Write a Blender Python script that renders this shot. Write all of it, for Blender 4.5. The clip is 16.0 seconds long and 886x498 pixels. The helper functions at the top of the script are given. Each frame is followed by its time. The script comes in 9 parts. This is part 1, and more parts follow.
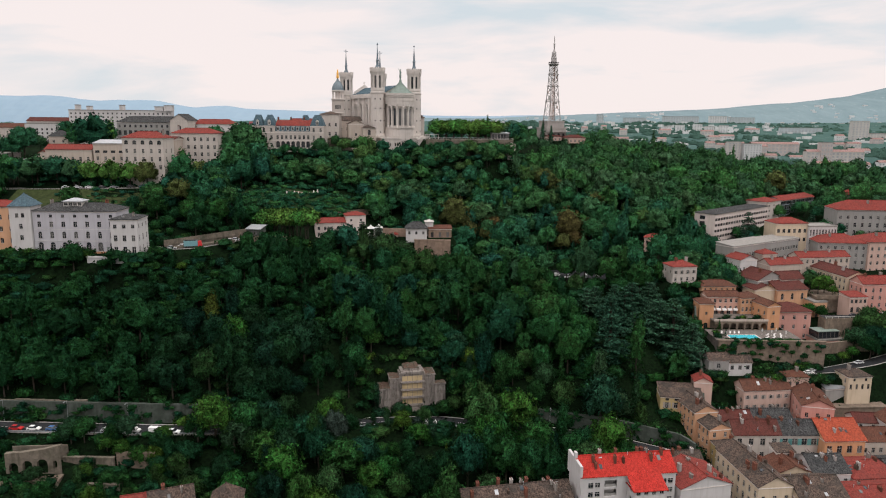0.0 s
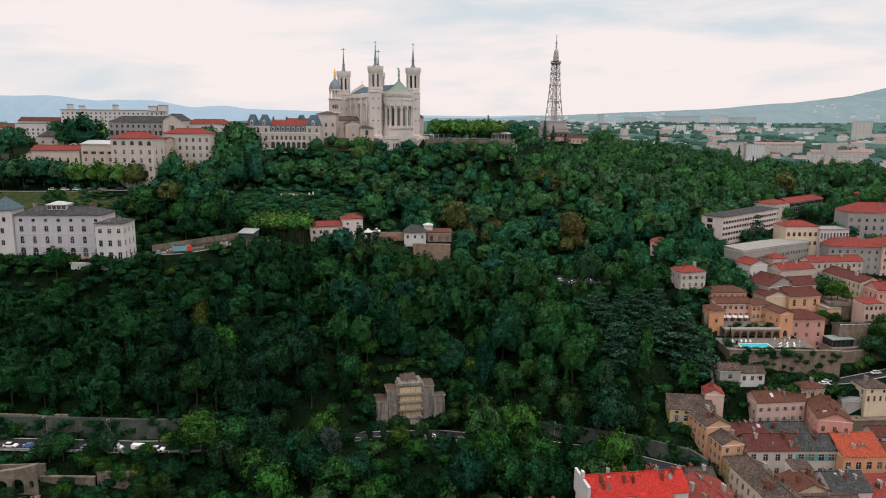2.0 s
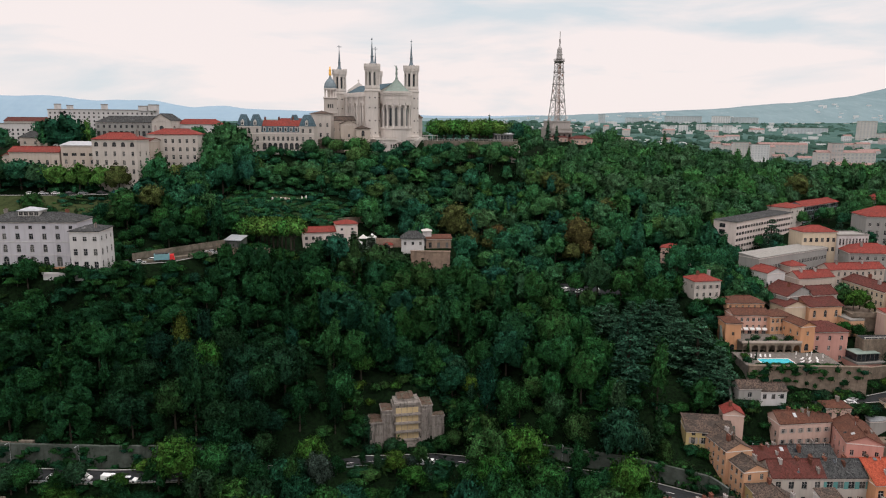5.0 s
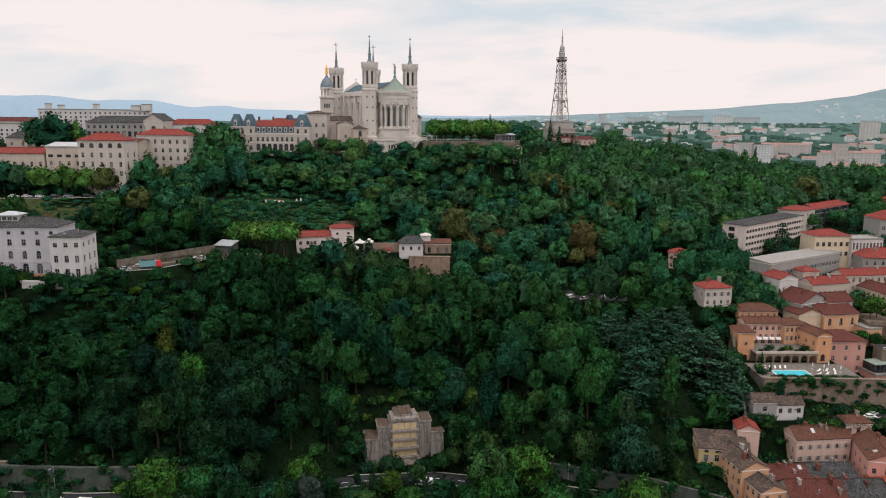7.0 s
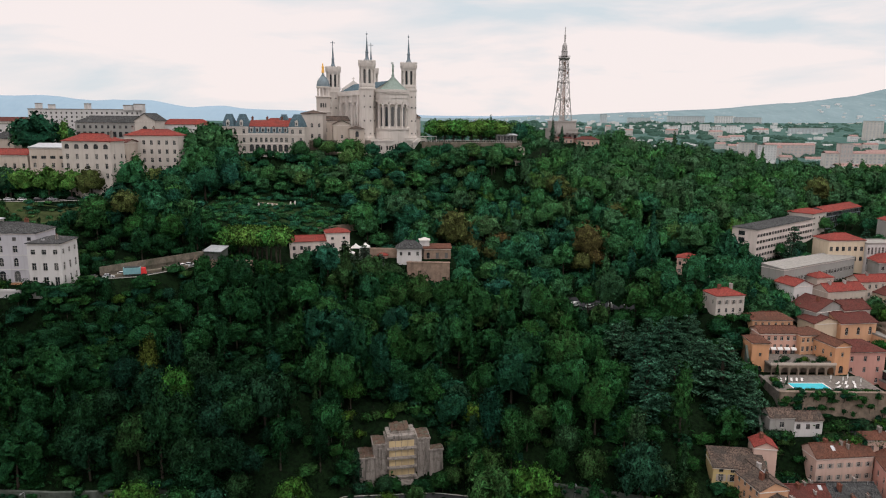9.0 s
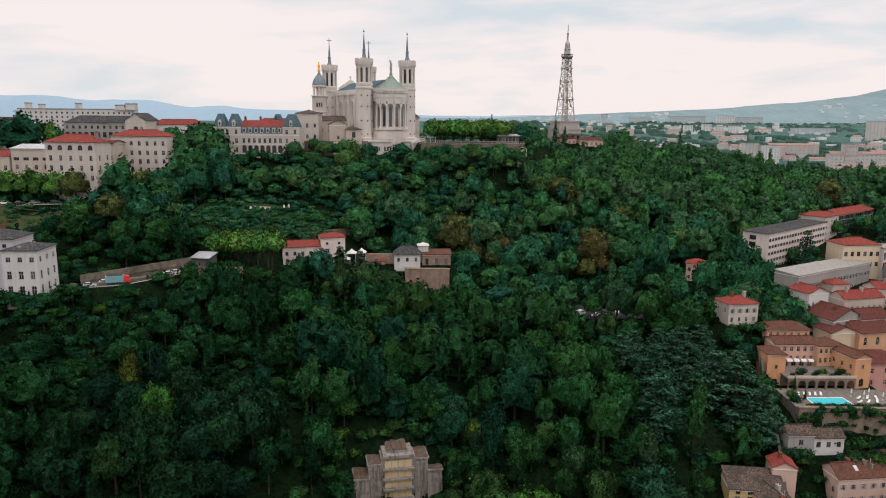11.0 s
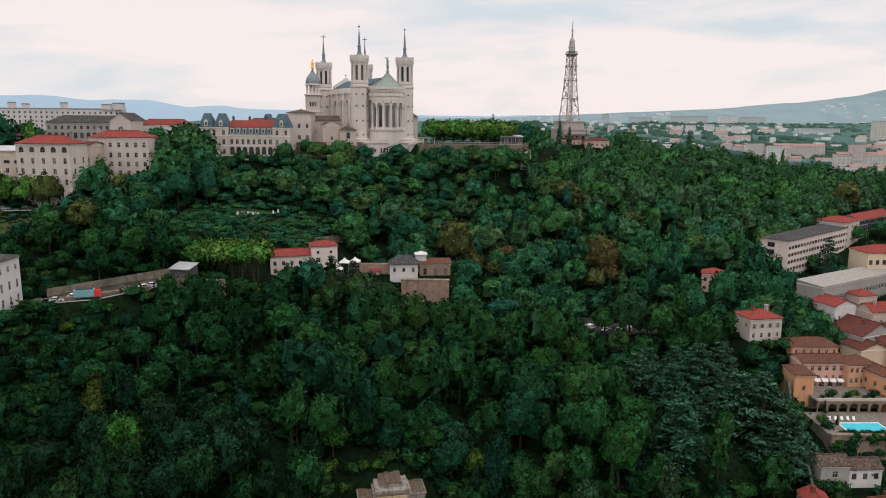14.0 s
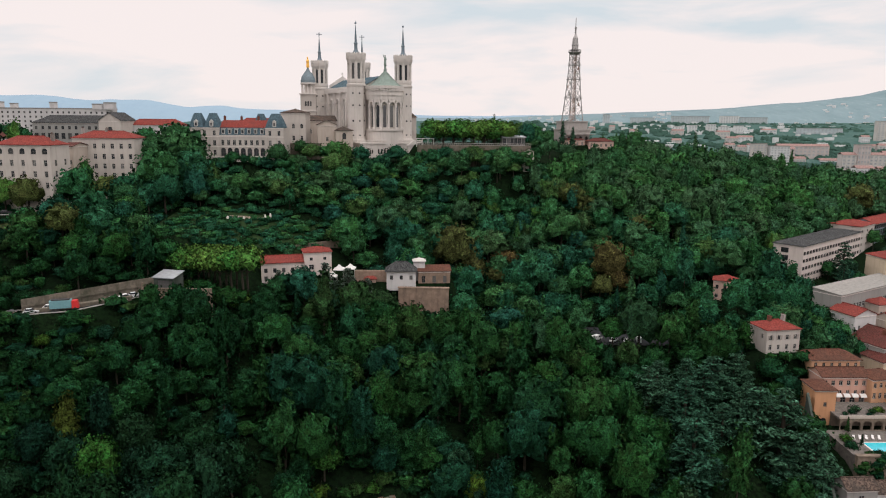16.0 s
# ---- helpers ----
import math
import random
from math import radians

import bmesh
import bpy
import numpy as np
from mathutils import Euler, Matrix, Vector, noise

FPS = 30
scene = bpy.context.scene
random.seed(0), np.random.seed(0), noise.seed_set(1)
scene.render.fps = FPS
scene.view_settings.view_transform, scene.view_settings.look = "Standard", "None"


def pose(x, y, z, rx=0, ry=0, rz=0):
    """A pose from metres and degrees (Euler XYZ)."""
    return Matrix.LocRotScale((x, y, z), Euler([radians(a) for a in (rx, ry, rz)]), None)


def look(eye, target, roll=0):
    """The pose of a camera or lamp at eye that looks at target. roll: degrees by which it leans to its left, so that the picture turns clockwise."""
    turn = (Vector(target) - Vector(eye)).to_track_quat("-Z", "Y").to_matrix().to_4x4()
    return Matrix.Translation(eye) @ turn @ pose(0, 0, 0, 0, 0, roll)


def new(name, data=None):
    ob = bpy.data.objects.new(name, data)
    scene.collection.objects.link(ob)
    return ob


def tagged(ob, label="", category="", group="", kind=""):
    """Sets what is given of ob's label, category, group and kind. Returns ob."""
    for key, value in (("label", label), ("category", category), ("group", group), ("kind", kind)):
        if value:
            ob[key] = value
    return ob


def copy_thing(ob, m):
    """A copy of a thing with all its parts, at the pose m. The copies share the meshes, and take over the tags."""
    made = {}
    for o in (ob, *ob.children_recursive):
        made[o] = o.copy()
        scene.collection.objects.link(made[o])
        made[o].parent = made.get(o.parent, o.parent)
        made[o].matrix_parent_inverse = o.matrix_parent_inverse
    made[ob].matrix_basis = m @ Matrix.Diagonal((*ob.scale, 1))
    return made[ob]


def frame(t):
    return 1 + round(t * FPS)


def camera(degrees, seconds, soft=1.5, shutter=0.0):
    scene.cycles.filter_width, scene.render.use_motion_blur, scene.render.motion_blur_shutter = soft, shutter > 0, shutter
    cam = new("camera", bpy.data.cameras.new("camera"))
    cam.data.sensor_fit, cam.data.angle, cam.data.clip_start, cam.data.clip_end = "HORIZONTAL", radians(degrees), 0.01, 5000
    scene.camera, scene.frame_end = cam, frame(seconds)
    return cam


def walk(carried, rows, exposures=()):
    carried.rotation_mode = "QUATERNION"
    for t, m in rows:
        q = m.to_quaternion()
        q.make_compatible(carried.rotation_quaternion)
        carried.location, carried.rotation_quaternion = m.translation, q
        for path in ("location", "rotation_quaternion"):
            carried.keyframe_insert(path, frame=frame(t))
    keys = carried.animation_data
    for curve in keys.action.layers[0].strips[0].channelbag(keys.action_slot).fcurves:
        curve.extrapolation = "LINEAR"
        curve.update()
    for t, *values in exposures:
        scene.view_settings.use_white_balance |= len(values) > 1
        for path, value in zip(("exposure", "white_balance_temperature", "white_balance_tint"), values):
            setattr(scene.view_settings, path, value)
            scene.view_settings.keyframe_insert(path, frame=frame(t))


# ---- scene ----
cam = camera(64.0, 16.0, 1.1)
EYE = 150.0
ROWS = [
    (0.0, 0.00),
    (0.5, 3.09),
    (1.0, 6.16),
    (1.5, 9.28),
    (2.0, 12.41),
    (2.5, 15.56),
    (3.0, 18.72),
    (3.5, 21.89),
    (4.0, 25.04),
    (6.5, 41.21),
    (7.0, 44.51),
    (7.5, 47.82),
    (8.0, 51.12),
    (8.5, 54.41),
    (9.0, 57.72),
    (11.5, 74.48),
    (12.0, 77.86),
    (12.5, 81.26),
    (13.0, 84.67),
    (13.5, 88.05),
    (14.0, 91.46),
    (14.5, 94.86),
    (15.0, 98.20),
    (15.5, 101.61),
    (16.0, 105.00),
]
walk(cam, [(t, pose(0, y, EYE, 79.66, -0.5, 0.94)) for t, y in ROWS])

# ---- world, sun, exposure ----
world = bpy.data.worlds.new("World")
scene.world = world
world.use_nodes = True
wt = world.node_tree
wt.nodes.clear()


def wn(kind):
    return wt.nodes.new(kind)


SUN_ELEV, SUN_AZ = 62.7, 153.4
sky = wn("ShaderNodeTexSky")
sky.sky_type = "NISHITA"
sky.sun_disc = False
sky.sun_elevation = radians(SUN_ELEV)
sky.sun_rotation = radians(SUN_AZ)
coord = wn("ShaderNodeTexCoord")
sep = wn("ShaderNodeSeparateXYZ")
wt.links.new(coord.outputs["Generated"], sep.inputs[0])
cmap = wn("ShaderNodeMapping")
cmap.inputs["Scale"].default_value = (1.6, 1.6, 8.5)
cmap.inputs["Location"].default_value = (0.35, 0.1, 0.2)
wt.links.new(coord.outputs["Generated"], cmap.inputs[0])
clouds = wn("ShaderNodeTexNoise")
clouds.inputs["Scale"].default_value = 2.1
clouds.inputs["Detail"].default_value = 7.0
clouds.inputs["Roughness"].default_value = 0.52
clouds.inputs["Distortion"].default_value = 0.35
wt.links.new(cmap.outputs[0], clouds.inputs["Vector"])
cramp = wn("ShaderNodeValToRGB")
cramp.color_ramp.elements[0].position = 0.33
cramp.color_ramp.elements[0].color = (0.70, 0.77, 0.82, 1)
cramp.color_ramp.elements[1].position = 0.52
cramp.color_ramp.elements[1].color = (1.0, 0.90, 0.885, 1)
wt.links.new(clouds.outputs[0], cramp.inputs[0])
# the overcast grows brighter towards the zenith
lift = wn("ShaderNodeMapRange")
lift.inputs["From Min"].default_value = 0.18
lift.inputs["From Max"].default_value = 0.9
lift.inputs["To Min"].default_value = 1.0
lift.inputs["To Max"].default_value = 2.2
wt.links.new(sep.outputs[2], lift.inputs["Value"])
mul = wn("ShaderNodeVectorMath")
mul.operation = "SCALE"
wt.links.new(cramp.outputs[0], mul.inputs[0])
wt.links.new(lift.outputs[0], mul.inputs["Scale"])
bg_cloud = wn("ShaderNodeBackground")
bg_cloud.inputs["Strength"].default_value = 1.0
wt.links.new(mul.outputs[0], bg_cloud.inputs["Color"])
bg_sky = wn("ShaderNodeBackground")
bg_sky.inputs["Strength"].default_value = 0.05
wt.links.new(sky.outputs[0], bg_sky.inputs["Color"])
mixw = wn("ShaderNodeMixShader")
mixw.inputs[0].default_value = 0.92
wt.links.new(bg_sky.outputs[0], mixw.inputs[1])
wt.links.new(bg_cloud.outputs[0], mixw.inputs[2])
outw = wn("ShaderNodeOutputWorld")
wt.links.new(mixw.outputs[0], outw.inputs[0])

sun = new("sun", bpy.data.lights.new("sun", "SUN"))
sun.data.energy = 0.9
sun.data.angle = radians(25)
sun.data.color = (1.0, 0.96, 0.93)
sun.matrix_basis = look((60, -120, 260), (0, 0, 0))

# ---- materials ----
MATS = {}


def nodes_of(name):
    m = bpy.data.materials.new(name)
    m.use_nodes = True
    MATS[name] = m
    nt = m.node_tree
    return m, nt, nt.nodes["Principled BSDF"]


def link_noise(nt, scale, detail=4.0, rough=0.55, stretch=None):
    tc = nt.nodes.new("ShaderNodeTexCoord")
    n = nt.nodes.new("ShaderNodeTexNoise")
    n.inputs["Scale"].default_value = scale
    n.inputs["Detail"].default_value = detail
    n.inputs["Roughness"].default_value = rough
    if stretch:
        mp = nt.nodes.new("ShaderNodeMapping")
        mp.inputs["Scale"].default_value = stretch
        nt.links.new(tc.outputs["Object"], mp.inputs[0])
        nt.links.new(mp.outputs[0], n.inputs["Vector"])
    else:
        nt.links.new(tc.outputs["Object"], n.inputs["Vector"])
    return n


def mixed(nt, fac, a, b, kind="MIX"):
    mx = nt.nodes.new("ShaderNodeMix")
    mx.data_type = "RGBA"
    mx.blend_type = kind
    for sock, val in ((mx.inputs[0], fac), (mx.inputs[6], a), (mx.inputs[7], b)):
        if isinstance(val, (int, float)):
            sock.default_value = val
        elif isinstance(val, tuple):
            sock.default_value = (*val, 1.0)
        else:
            nt.links.new(val, sock)
    return mx.outputs[2]


def ramped(nt, value, lo, hi, a=0.0, b=1.0):
    r = nt.nodes.new("ShaderNodeMapRange")
    r.inputs["From Min"].default_value = lo
    r.inputs["From Max"].default_value = hi
    r.inputs["To Min"].default_value = a
    r.inputs["To Max"].default_value = b
    nt.links.new(value, r.inputs["Value"])
    return r.outputs[0]


def bumped(nt, bsdf, value, strength, distance=0.05):
    b = nt.nodes.new("ShaderNodeBump")
    b.inputs["Strength"].default_value = strength
    b.inputs["Distance"].default_value = distance
    nt.links.new(value, b.inputs["Height"])
    nt.links.new(b.outputs[0], bsdf.inputs["Normal"])


def dim(c, k):
    return tuple(v * k for v in c)


def plaster(name, color, stain=0.5, rough=0.85):
    """Painted plaster with broad blotches, rain streaks and fine grain."""
    m, nt, bs = nodes_of(name)
    big = link_noise(nt, 0.12, 4)
    streak = link_noise(nt, 0.9, 5, 0.6, (1, 1, 0.09))
    fine = link_noise(nt, 6.0, 3)
    c = mixed(nt, ramped(nt, big.outputs[0], 0.35, 0.7), color, dim(color, 0.84))
    dirt = tuple(v * k for v, k in zip(color, (0.62, 0.60, 0.56)))
    c = mixed(nt, ramped(nt, streak.outputs[0], 0.5, 0.75, 0.0, stain), c, dirt)
    c = mixed(nt, ramped(nt, fine.outputs[0], 0.3, 0.7, 0.0, 0.18), c, dim(color, 0.75))
    nt.links.new(c, bs.inputs["Base Color"])
    bs.inputs["Roughness"].default_value = rough
    bs.inputs["Specular IOR Level"].default_value = 0.12
    bumped(nt, bs, fine.outputs[0], 0.25, 0.02)
    return m


def tiles(name, color, old, weather=0.6):
    """Clay roof: tile-sized cells of slightly different clay, rows as fine relief, moss patches."""
    m, nt, bs = nodes_of(name)
    tc = nt.nodes.new("ShaderNodeTexCoord")
    mp = nt.nodes.new("ShaderNodeMapping")
    mp.inputs["Scale"].default_value = (3.4, 2.4, 2.4)
    nt.links.new(tc.outputs["Object"], mp.inputs[0])
    vo = nt.nodes.new("ShaderNodeTexVoronoi")
    vo.inputs["Scale"].default_value = 1.0
    nt.links.new(mp.outputs[0], vo.inputs["Vector"])
    sepc = nt.nodes.new("ShaderNodeSeparateColor")
    nt.links.new(vo.outputs["Color"], sepc.inputs[0])
    big = link_noise(nt, 0.22, 5, 0.65)
    mid = link_noise(nt, 1.3, 4, 0.6)
    c = mixed(nt, sepc.outputs[0], dim(color, 0.6 - 0.25 * (weather > 0.55)), dim(color, 1.25 + 0.45 * (weather > 0.55)))
    c = mixed(nt, ramped(nt, big.outputs[0], 0.42, 0.68, 0.0, weather), c, old)
    c = mixed(nt, ramped(nt, mid.outputs[0], 0.5, 0.8, 0.0, 0.5 * weather), c, dim(old, 0.6))
    nt.links.new(c, bs.inputs["Base Color"])
    bs.inputs["Roughness"].default_value = 0.9
    bs.inputs["Specular IOR Level"].default_value = 0.06
    wave = nt.nodes.new("ShaderNodeTexWave")
    wave.bands_direction = "X"
    wave.inputs["Scale"].default_value = 1.4
    wave.inputs["Distortion"].default_value = 0.6
    nt.links.new(tc.outputs["Object"], wave.inputs["Vector"])
    bumped(nt, bs, wave.outputs["Fac"], 0.6, 0.08)
    return m


def rough_stone(name, color, dark, scale=1.2, rough=0.9):
    m, nt, bs = nodes_of(name)
    tc = nt.nodes.new("ShaderNodeTexCoord")
    vo = nt.nodes.new("ShaderNodeTexVoronoi")
    vo.inputs["Scale"].default_value = scale
    nt.links.new(tc.outputs["Object"], vo.inputs["Vector"])
    sepc = nt.nodes.new("ShaderNodeSeparateColor")
    nt.links.new(vo.outputs["Color"], sepc.inputs[0])
    big = link_noise(nt, 0.25, 5, 0.65)
    streak = link_noise(nt, 0.8, 5, 0.6, (1, 1, 0.12))
    c = mixed(nt, sepc.outputs[0], color, dim(color, 0.74))
    c = mixed(nt, ramped(nt, big.outputs[0], 0.4, 0.72, 0.0, 0.8), c, dark)
    c = mixed(nt, ramped(nt, streak.outputs[0], 0.5, 0.75, 0.0, 0.6), c, dim(dark, 0.7))
    nt.links.new(c, bs.inputs["Base Color"])
    bs.inputs["Roughness"].default_value = rough
    bs.inputs["Specular IOR Level"].default_value = 0.06
    bumped(nt, bs, vo.outputs["Distance"], 0.7, 0.08)
    return m


def plain(name, color, rough=0.6, metal=0.0, vary=0.25, spec=0.5, scale=0.8):
    m, nt, bs = nodes_of(name)
    n = link_noise(nt, scale, 5, 0.6)
    f = link_noise(nt, scale * 12, 2, 0.5)
    c = mixed(nt, ramped(nt, n.outputs[0], 0.3, 0.7), dim(color, 1 + vary * 0.5), dim(color, 1 - vary))
    c = mixed(nt, ramped(nt, f.outputs[0], 0.4, 0.7, 0.0, vary), c, dim(color, 0.7))
    nt.links.new(c, bs.inputs["Base Color"])
    bs.inputs["Roughness"].default_value = rough
    bs.inputs["Metallic"].default_value = metal
    bs.inputs["Specular IOR Level"].default_value = spec
    return m


def leaf(name, stops, by):
    """Leaves: each tree has its own hue (from its number or its stored tint), each spray its own tone."""
    m, nt, bs = nodes_of(name)
    if by == "tint":
        src = nt.nodes.new("ShaderNodeAttribute")
        src.attribute_name = "tint"
        val = src.outputs["Fac"]
    else:
        src = nt.nodes.new("ShaderNodeObjectInfo")
        val = src.outputs["Random"]
    rp = nt.nodes.new("ShaderNodeValToRGB")
    el = rp.color_ramp.elements
    el[0].position, el[0].color = stops[0][0], (*stops[0][1], 1)
    el[1].position, el[1].color = stops[-1][0], (*stops[-1][1], 1)
    for p, c in stops[1:-1]:
        e = el.new(p)
        e.color = (*c, 1)
    nt.links.new(val, rp.inputs[0])
    geo = nt.nodes.new("ShaderNodeNewGeometry")
    hsv = nt.nodes.new("ShaderNodeHueSaturation")
    nt.links.new(rp.outputs[0], hsv.inputs["Color"])
    grain = link_noise(nt, 1.9, 4, 0.75)
    clump = link_noise(nt, 0.38, 3, 0.6)
    mixv = nt.nodes.new("ShaderNodeMath")
    mixv.operation = "MULTIPLY"
    nt.links.new(ramped(nt, geo.outputs["Random Per Island"], 0, 1, 0.5 if by == "object" else 0.62, 1.55 if by == "object" else 1.4), mixv.inputs[0])
    nt.links.new(ramped(nt, grain.outputs[0], 0.38, 0.62, 0.1 if by == "object" else 0.22, 2.0 if by == "object" else 1.95), mixv.inputs[1])
    both = nt.nodes.new("ShaderNodeMath")
    both.operation = "MULTIPLY"
    nt.links.new(mixv.outputs[0], both.inputs[0])
    nt.links.new(ramped(nt, clump.outputs[0], 0.35, 0.65, 0.65, 1.3), both.inputs[1])
    nt.links.new(both.outputs[0], hsv.inputs["Value"])
    bumped(nt, bs, grain.outputs[0], 0.9, 0.8)
    nt.links.new(ramped(nt, geo.outputs["Random Per Island"], 0, 1, 0.485, 0.515), hsv.inputs["Hue"])
    nt.links.new(hsv.outputs[0], bs.inputs["Base Color"])
    bs.inputs["Roughness"].default_value = 0.8
    bs.inputs["Specular IOR Level"].default_value = 0.03
    return m


# upper-slope greens lean blue: distance haze is painted into this ramp
GREENS = ((0.0, (0.0083, 0.0385, 0.0176)), (0.12, (0.0156, 0.0696, 0.0284)), (0.22, (0.0101, 0.0489, 0.0284)), (0.32, (0.0221, 0.0893, 0.0314)), (0.42, (0.0129, 0.0592, 0.0392)), (0.52, (0.0276, 0.1015, 0.0333)),
          (0.62, (0.0230, 0.0696, 0.0284)), (0.72, (0.0359, 0.1100, 0.0304)), (0.80, (0.0320, 0.0840, 0.0400)), (0.88, (0.0432, 0.0846, 0.0304)), (0.94, (0.0534, 0.1269, 0.0274)), (1.0, (0.0718, 0.1354, 0.0235)))
# lower-slope greens: vignette-like darkness is painted into the leaf colours
DARKENED_GREENS = ((0.0, (0.0048, 0.0211, 0.0080)), (0.12, (0.0095, 0.0424, 0.0140)), (0.24, (0.0158, 0.0557, 0.0130)), (0.36, (0.0064, 0.0327, 0.0190)), (0.48, (0.0143, 0.0595, 0.0159)), (0.6, (0.0237, 0.0519, 0.0149)),
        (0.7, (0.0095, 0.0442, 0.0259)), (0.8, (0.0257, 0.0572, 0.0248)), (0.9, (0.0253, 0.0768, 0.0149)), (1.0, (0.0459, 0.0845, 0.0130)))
leaf("leaf_wood", GREENS, "tint")
leaf("leaf_tree", DARKENED_GREENS, "object")
leaf("leaf_deep", DARKENED_GREENS, "tint")
leaf("leaf_autumn", ((0.0, (0.042, 0.042, 0.010)), (1.0, (0.040, 0.064, 0.012))), "object")
leaf("leaf_autumn_wood", ((0.0, (0.068, 0.036, 0.015)), (0.5, (0.050, 0.050, 0.018)), (1.0, (0.056, 0.080, 0.024))), "tint")
leaf("leaf_lime", ((0.0, (0.014, 0.068, 0.014)), (1.0, (0.036, 0.084, 0.014))), "object")
# darkest ramp, for the lower left: its dimness is painted into the colour
leaf("leaf_darkened", ((0.0, (0.004, 0.016, 0.007)), (0.4, (0.008, 0.030, 0.011)), (0.7, (0.005, 0.022, 0.013)), (1.0, (0.015, 0.040, 0.011))), "object")
leaf("leaf_pine", ((0.0, (0.060, 0.090, 0.068)), (1.0, (0.078, 0.108, 0.082))), "object")
leaf("leaf_plane", ((0.0, (0.036, 0.120, 0.026)), (1.0, (0.070, 0.128, 0.026))), "object")
leaf("leaf_silver", ((0.0, (0.020, 0.038, 0.032)), (1.0, (0.030, 0.046, 0.036))), "object")
leaf("leaf_cedar", ((0.0, (0.022, 0.068, 0.040)), (1.0, (0.034, 0.084, 0.048))), "object")
plain("bark", (0.05, 0.042, 0.032), 0.9, vary=0.4, spec=0.2)

plaster("wall_white", (0.531, 0.518, 0.511))
plaster("wall_grey_white", (0.450, 0.440, 0.470))
plaster("wall_cream", (0.57, 0.47, 0.35))
plaster("wall_beige", (0.474, 0.407, 0.351))
plaster("wall_pale", (0.488, 0.444, 0.404))
plaster("wall_pink", (0.53, 0.285, 0.24))
plaster("wall_rose", (0.54, 0.385, 0.325))
plaster("wall_orange", (0.57, 0.30, 0.165))
plaster("wall_apricot", (0.57, 0.335, 0.205))
plaster("wall_yellow", (0.474, 0.370, 0.183))
plaster("wall_grey", (0.287, 0.281, 0.267))
plaster("wall_salmon", (0.55, 0.335, 0.265))
plaster("wall_blue", (0.22, 0.27, 0.30))
plaster("wall_concrete", (0.359, 0.333, 0.313), 0.7)
plaster("wall_ochre", (0.395, 0.296, 0.137))
plaster("wall_shell", (0.62, 0.54, 0.50))
plaster("limestone", (0.60, 0.555, 0.515), 0.55)
plaster("limestone_trim", (0.66, 0.61, 0.57), 0.45)


def weathered(name, color, dark, crust):
    """Concrete left to the rain: black runs from every edge, lichen crust in patches."""
    m, nt, bs = nodes_of(name)
    run = link_noise(nt, 1.1, 6, 0.7, (1, 1, 0.07))
    patch = link_noise(nt, 0.55, 6, 0.7)
    fine = link_noise(nt, 5.0, 4, 0.6)
    c = mixed(nt, ramped(nt, fine.outputs[0], 0.35, 0.65), color, dim(color, 0.7))
    c = mixed(nt, ramped(nt, patch.outputs[0], 0.5, 0.62, 0.0, 0.8), c, crust)
    c = mixed(nt, ramped(nt, run.outputs[0], 0.49, 0.66, 0.0, 0.8), c, dark)
    nt.links.new(c, bs.inputs["Base Color"])
    bs.inputs["Roughness"].default_value = 0.9
    bs.inputs["Specular IOR Level"].default_value = 0.08
    bumped(nt, bs, fine.outputs[0], 0.6, 0.06)


weathered("old_concrete", (0.29, 0.26, 0.235), (0.055, 0.052, 0.046), (0.14, 0.122, 0.106))
weathered("lichen_crust", (0.13, 0.085, 0.065), (0.05, 0.04, 0.03), (0.10, 0.13, 0.10))
plaster("panel_ochre", (0.50, 0.39, 0.23), 0.6)
tiles("roof_red", (0.215, 0.047, 0.038), (0.12, 0.045, 0.038), 0.55)
tiles("roof_scarlet", (0.40, 0.036, 0.028), (0.26, 0.042, 0.032), 0.3)
tiles("roof_orange", (0.32, 0.068, 0.038), (0.21, 0.06, 0.038), 0.4)
tiles("roof_brown", (0.115, 0.052, 0.036), (0.06, 0.04, 0.032), 0.5)
tiles("roof_old", (0.088, 0.064, 0.052), (0.042, 0.041, 0.037), 0.8)
tiles("roof_maroon", (0.105, 0.036, 0.03), (0.07, 0.04, 0.034), 0.5)
tiles("roof_slate", (0.055, 0.056, 0.056), (0.03, 0.033, 0.033), 0.6)
tiles("roof_blue_slate", (0.080, 0.125, 0.150), (0.05, 0.08, 0.095), 0.4)
plain("roof_flat", (0.24, 0.23, 0.21), 0.9, vary=0.3)
plain("copper_green", (0.21, 0.27, 0.235), 0.7, 0.1, 0.3)
plain("gilding", (0.95, 0.52, 0.12), 0.35, 0.9, 0.1)
plain("dome_lead", (0.17, 0.22, 0.245), 0.6, 0.1, 0.3)
plain("spire_lead", (0.13, 0.17, 0.20), 0.55, 0.4, 0.2)
plain("mast_steel", (0.36, 0.345, 0.335), 0.6, 0.4, 0.35, scale=0.4)
plain("mast_rust", (0.36, 0.22, 0.16), 0.7, 0.2, 0.35, scale=0.4)
plain("zinc", (0.40, 0.42, 0.44), 0.45, 0.6, 0.3)
plain("frame_white", (0.46, 0.44, 0.41), 0.5, vary=0.1)
plain("frame_dark", (0.10, 0.09, 0.08), 0.5, vary=0.1)


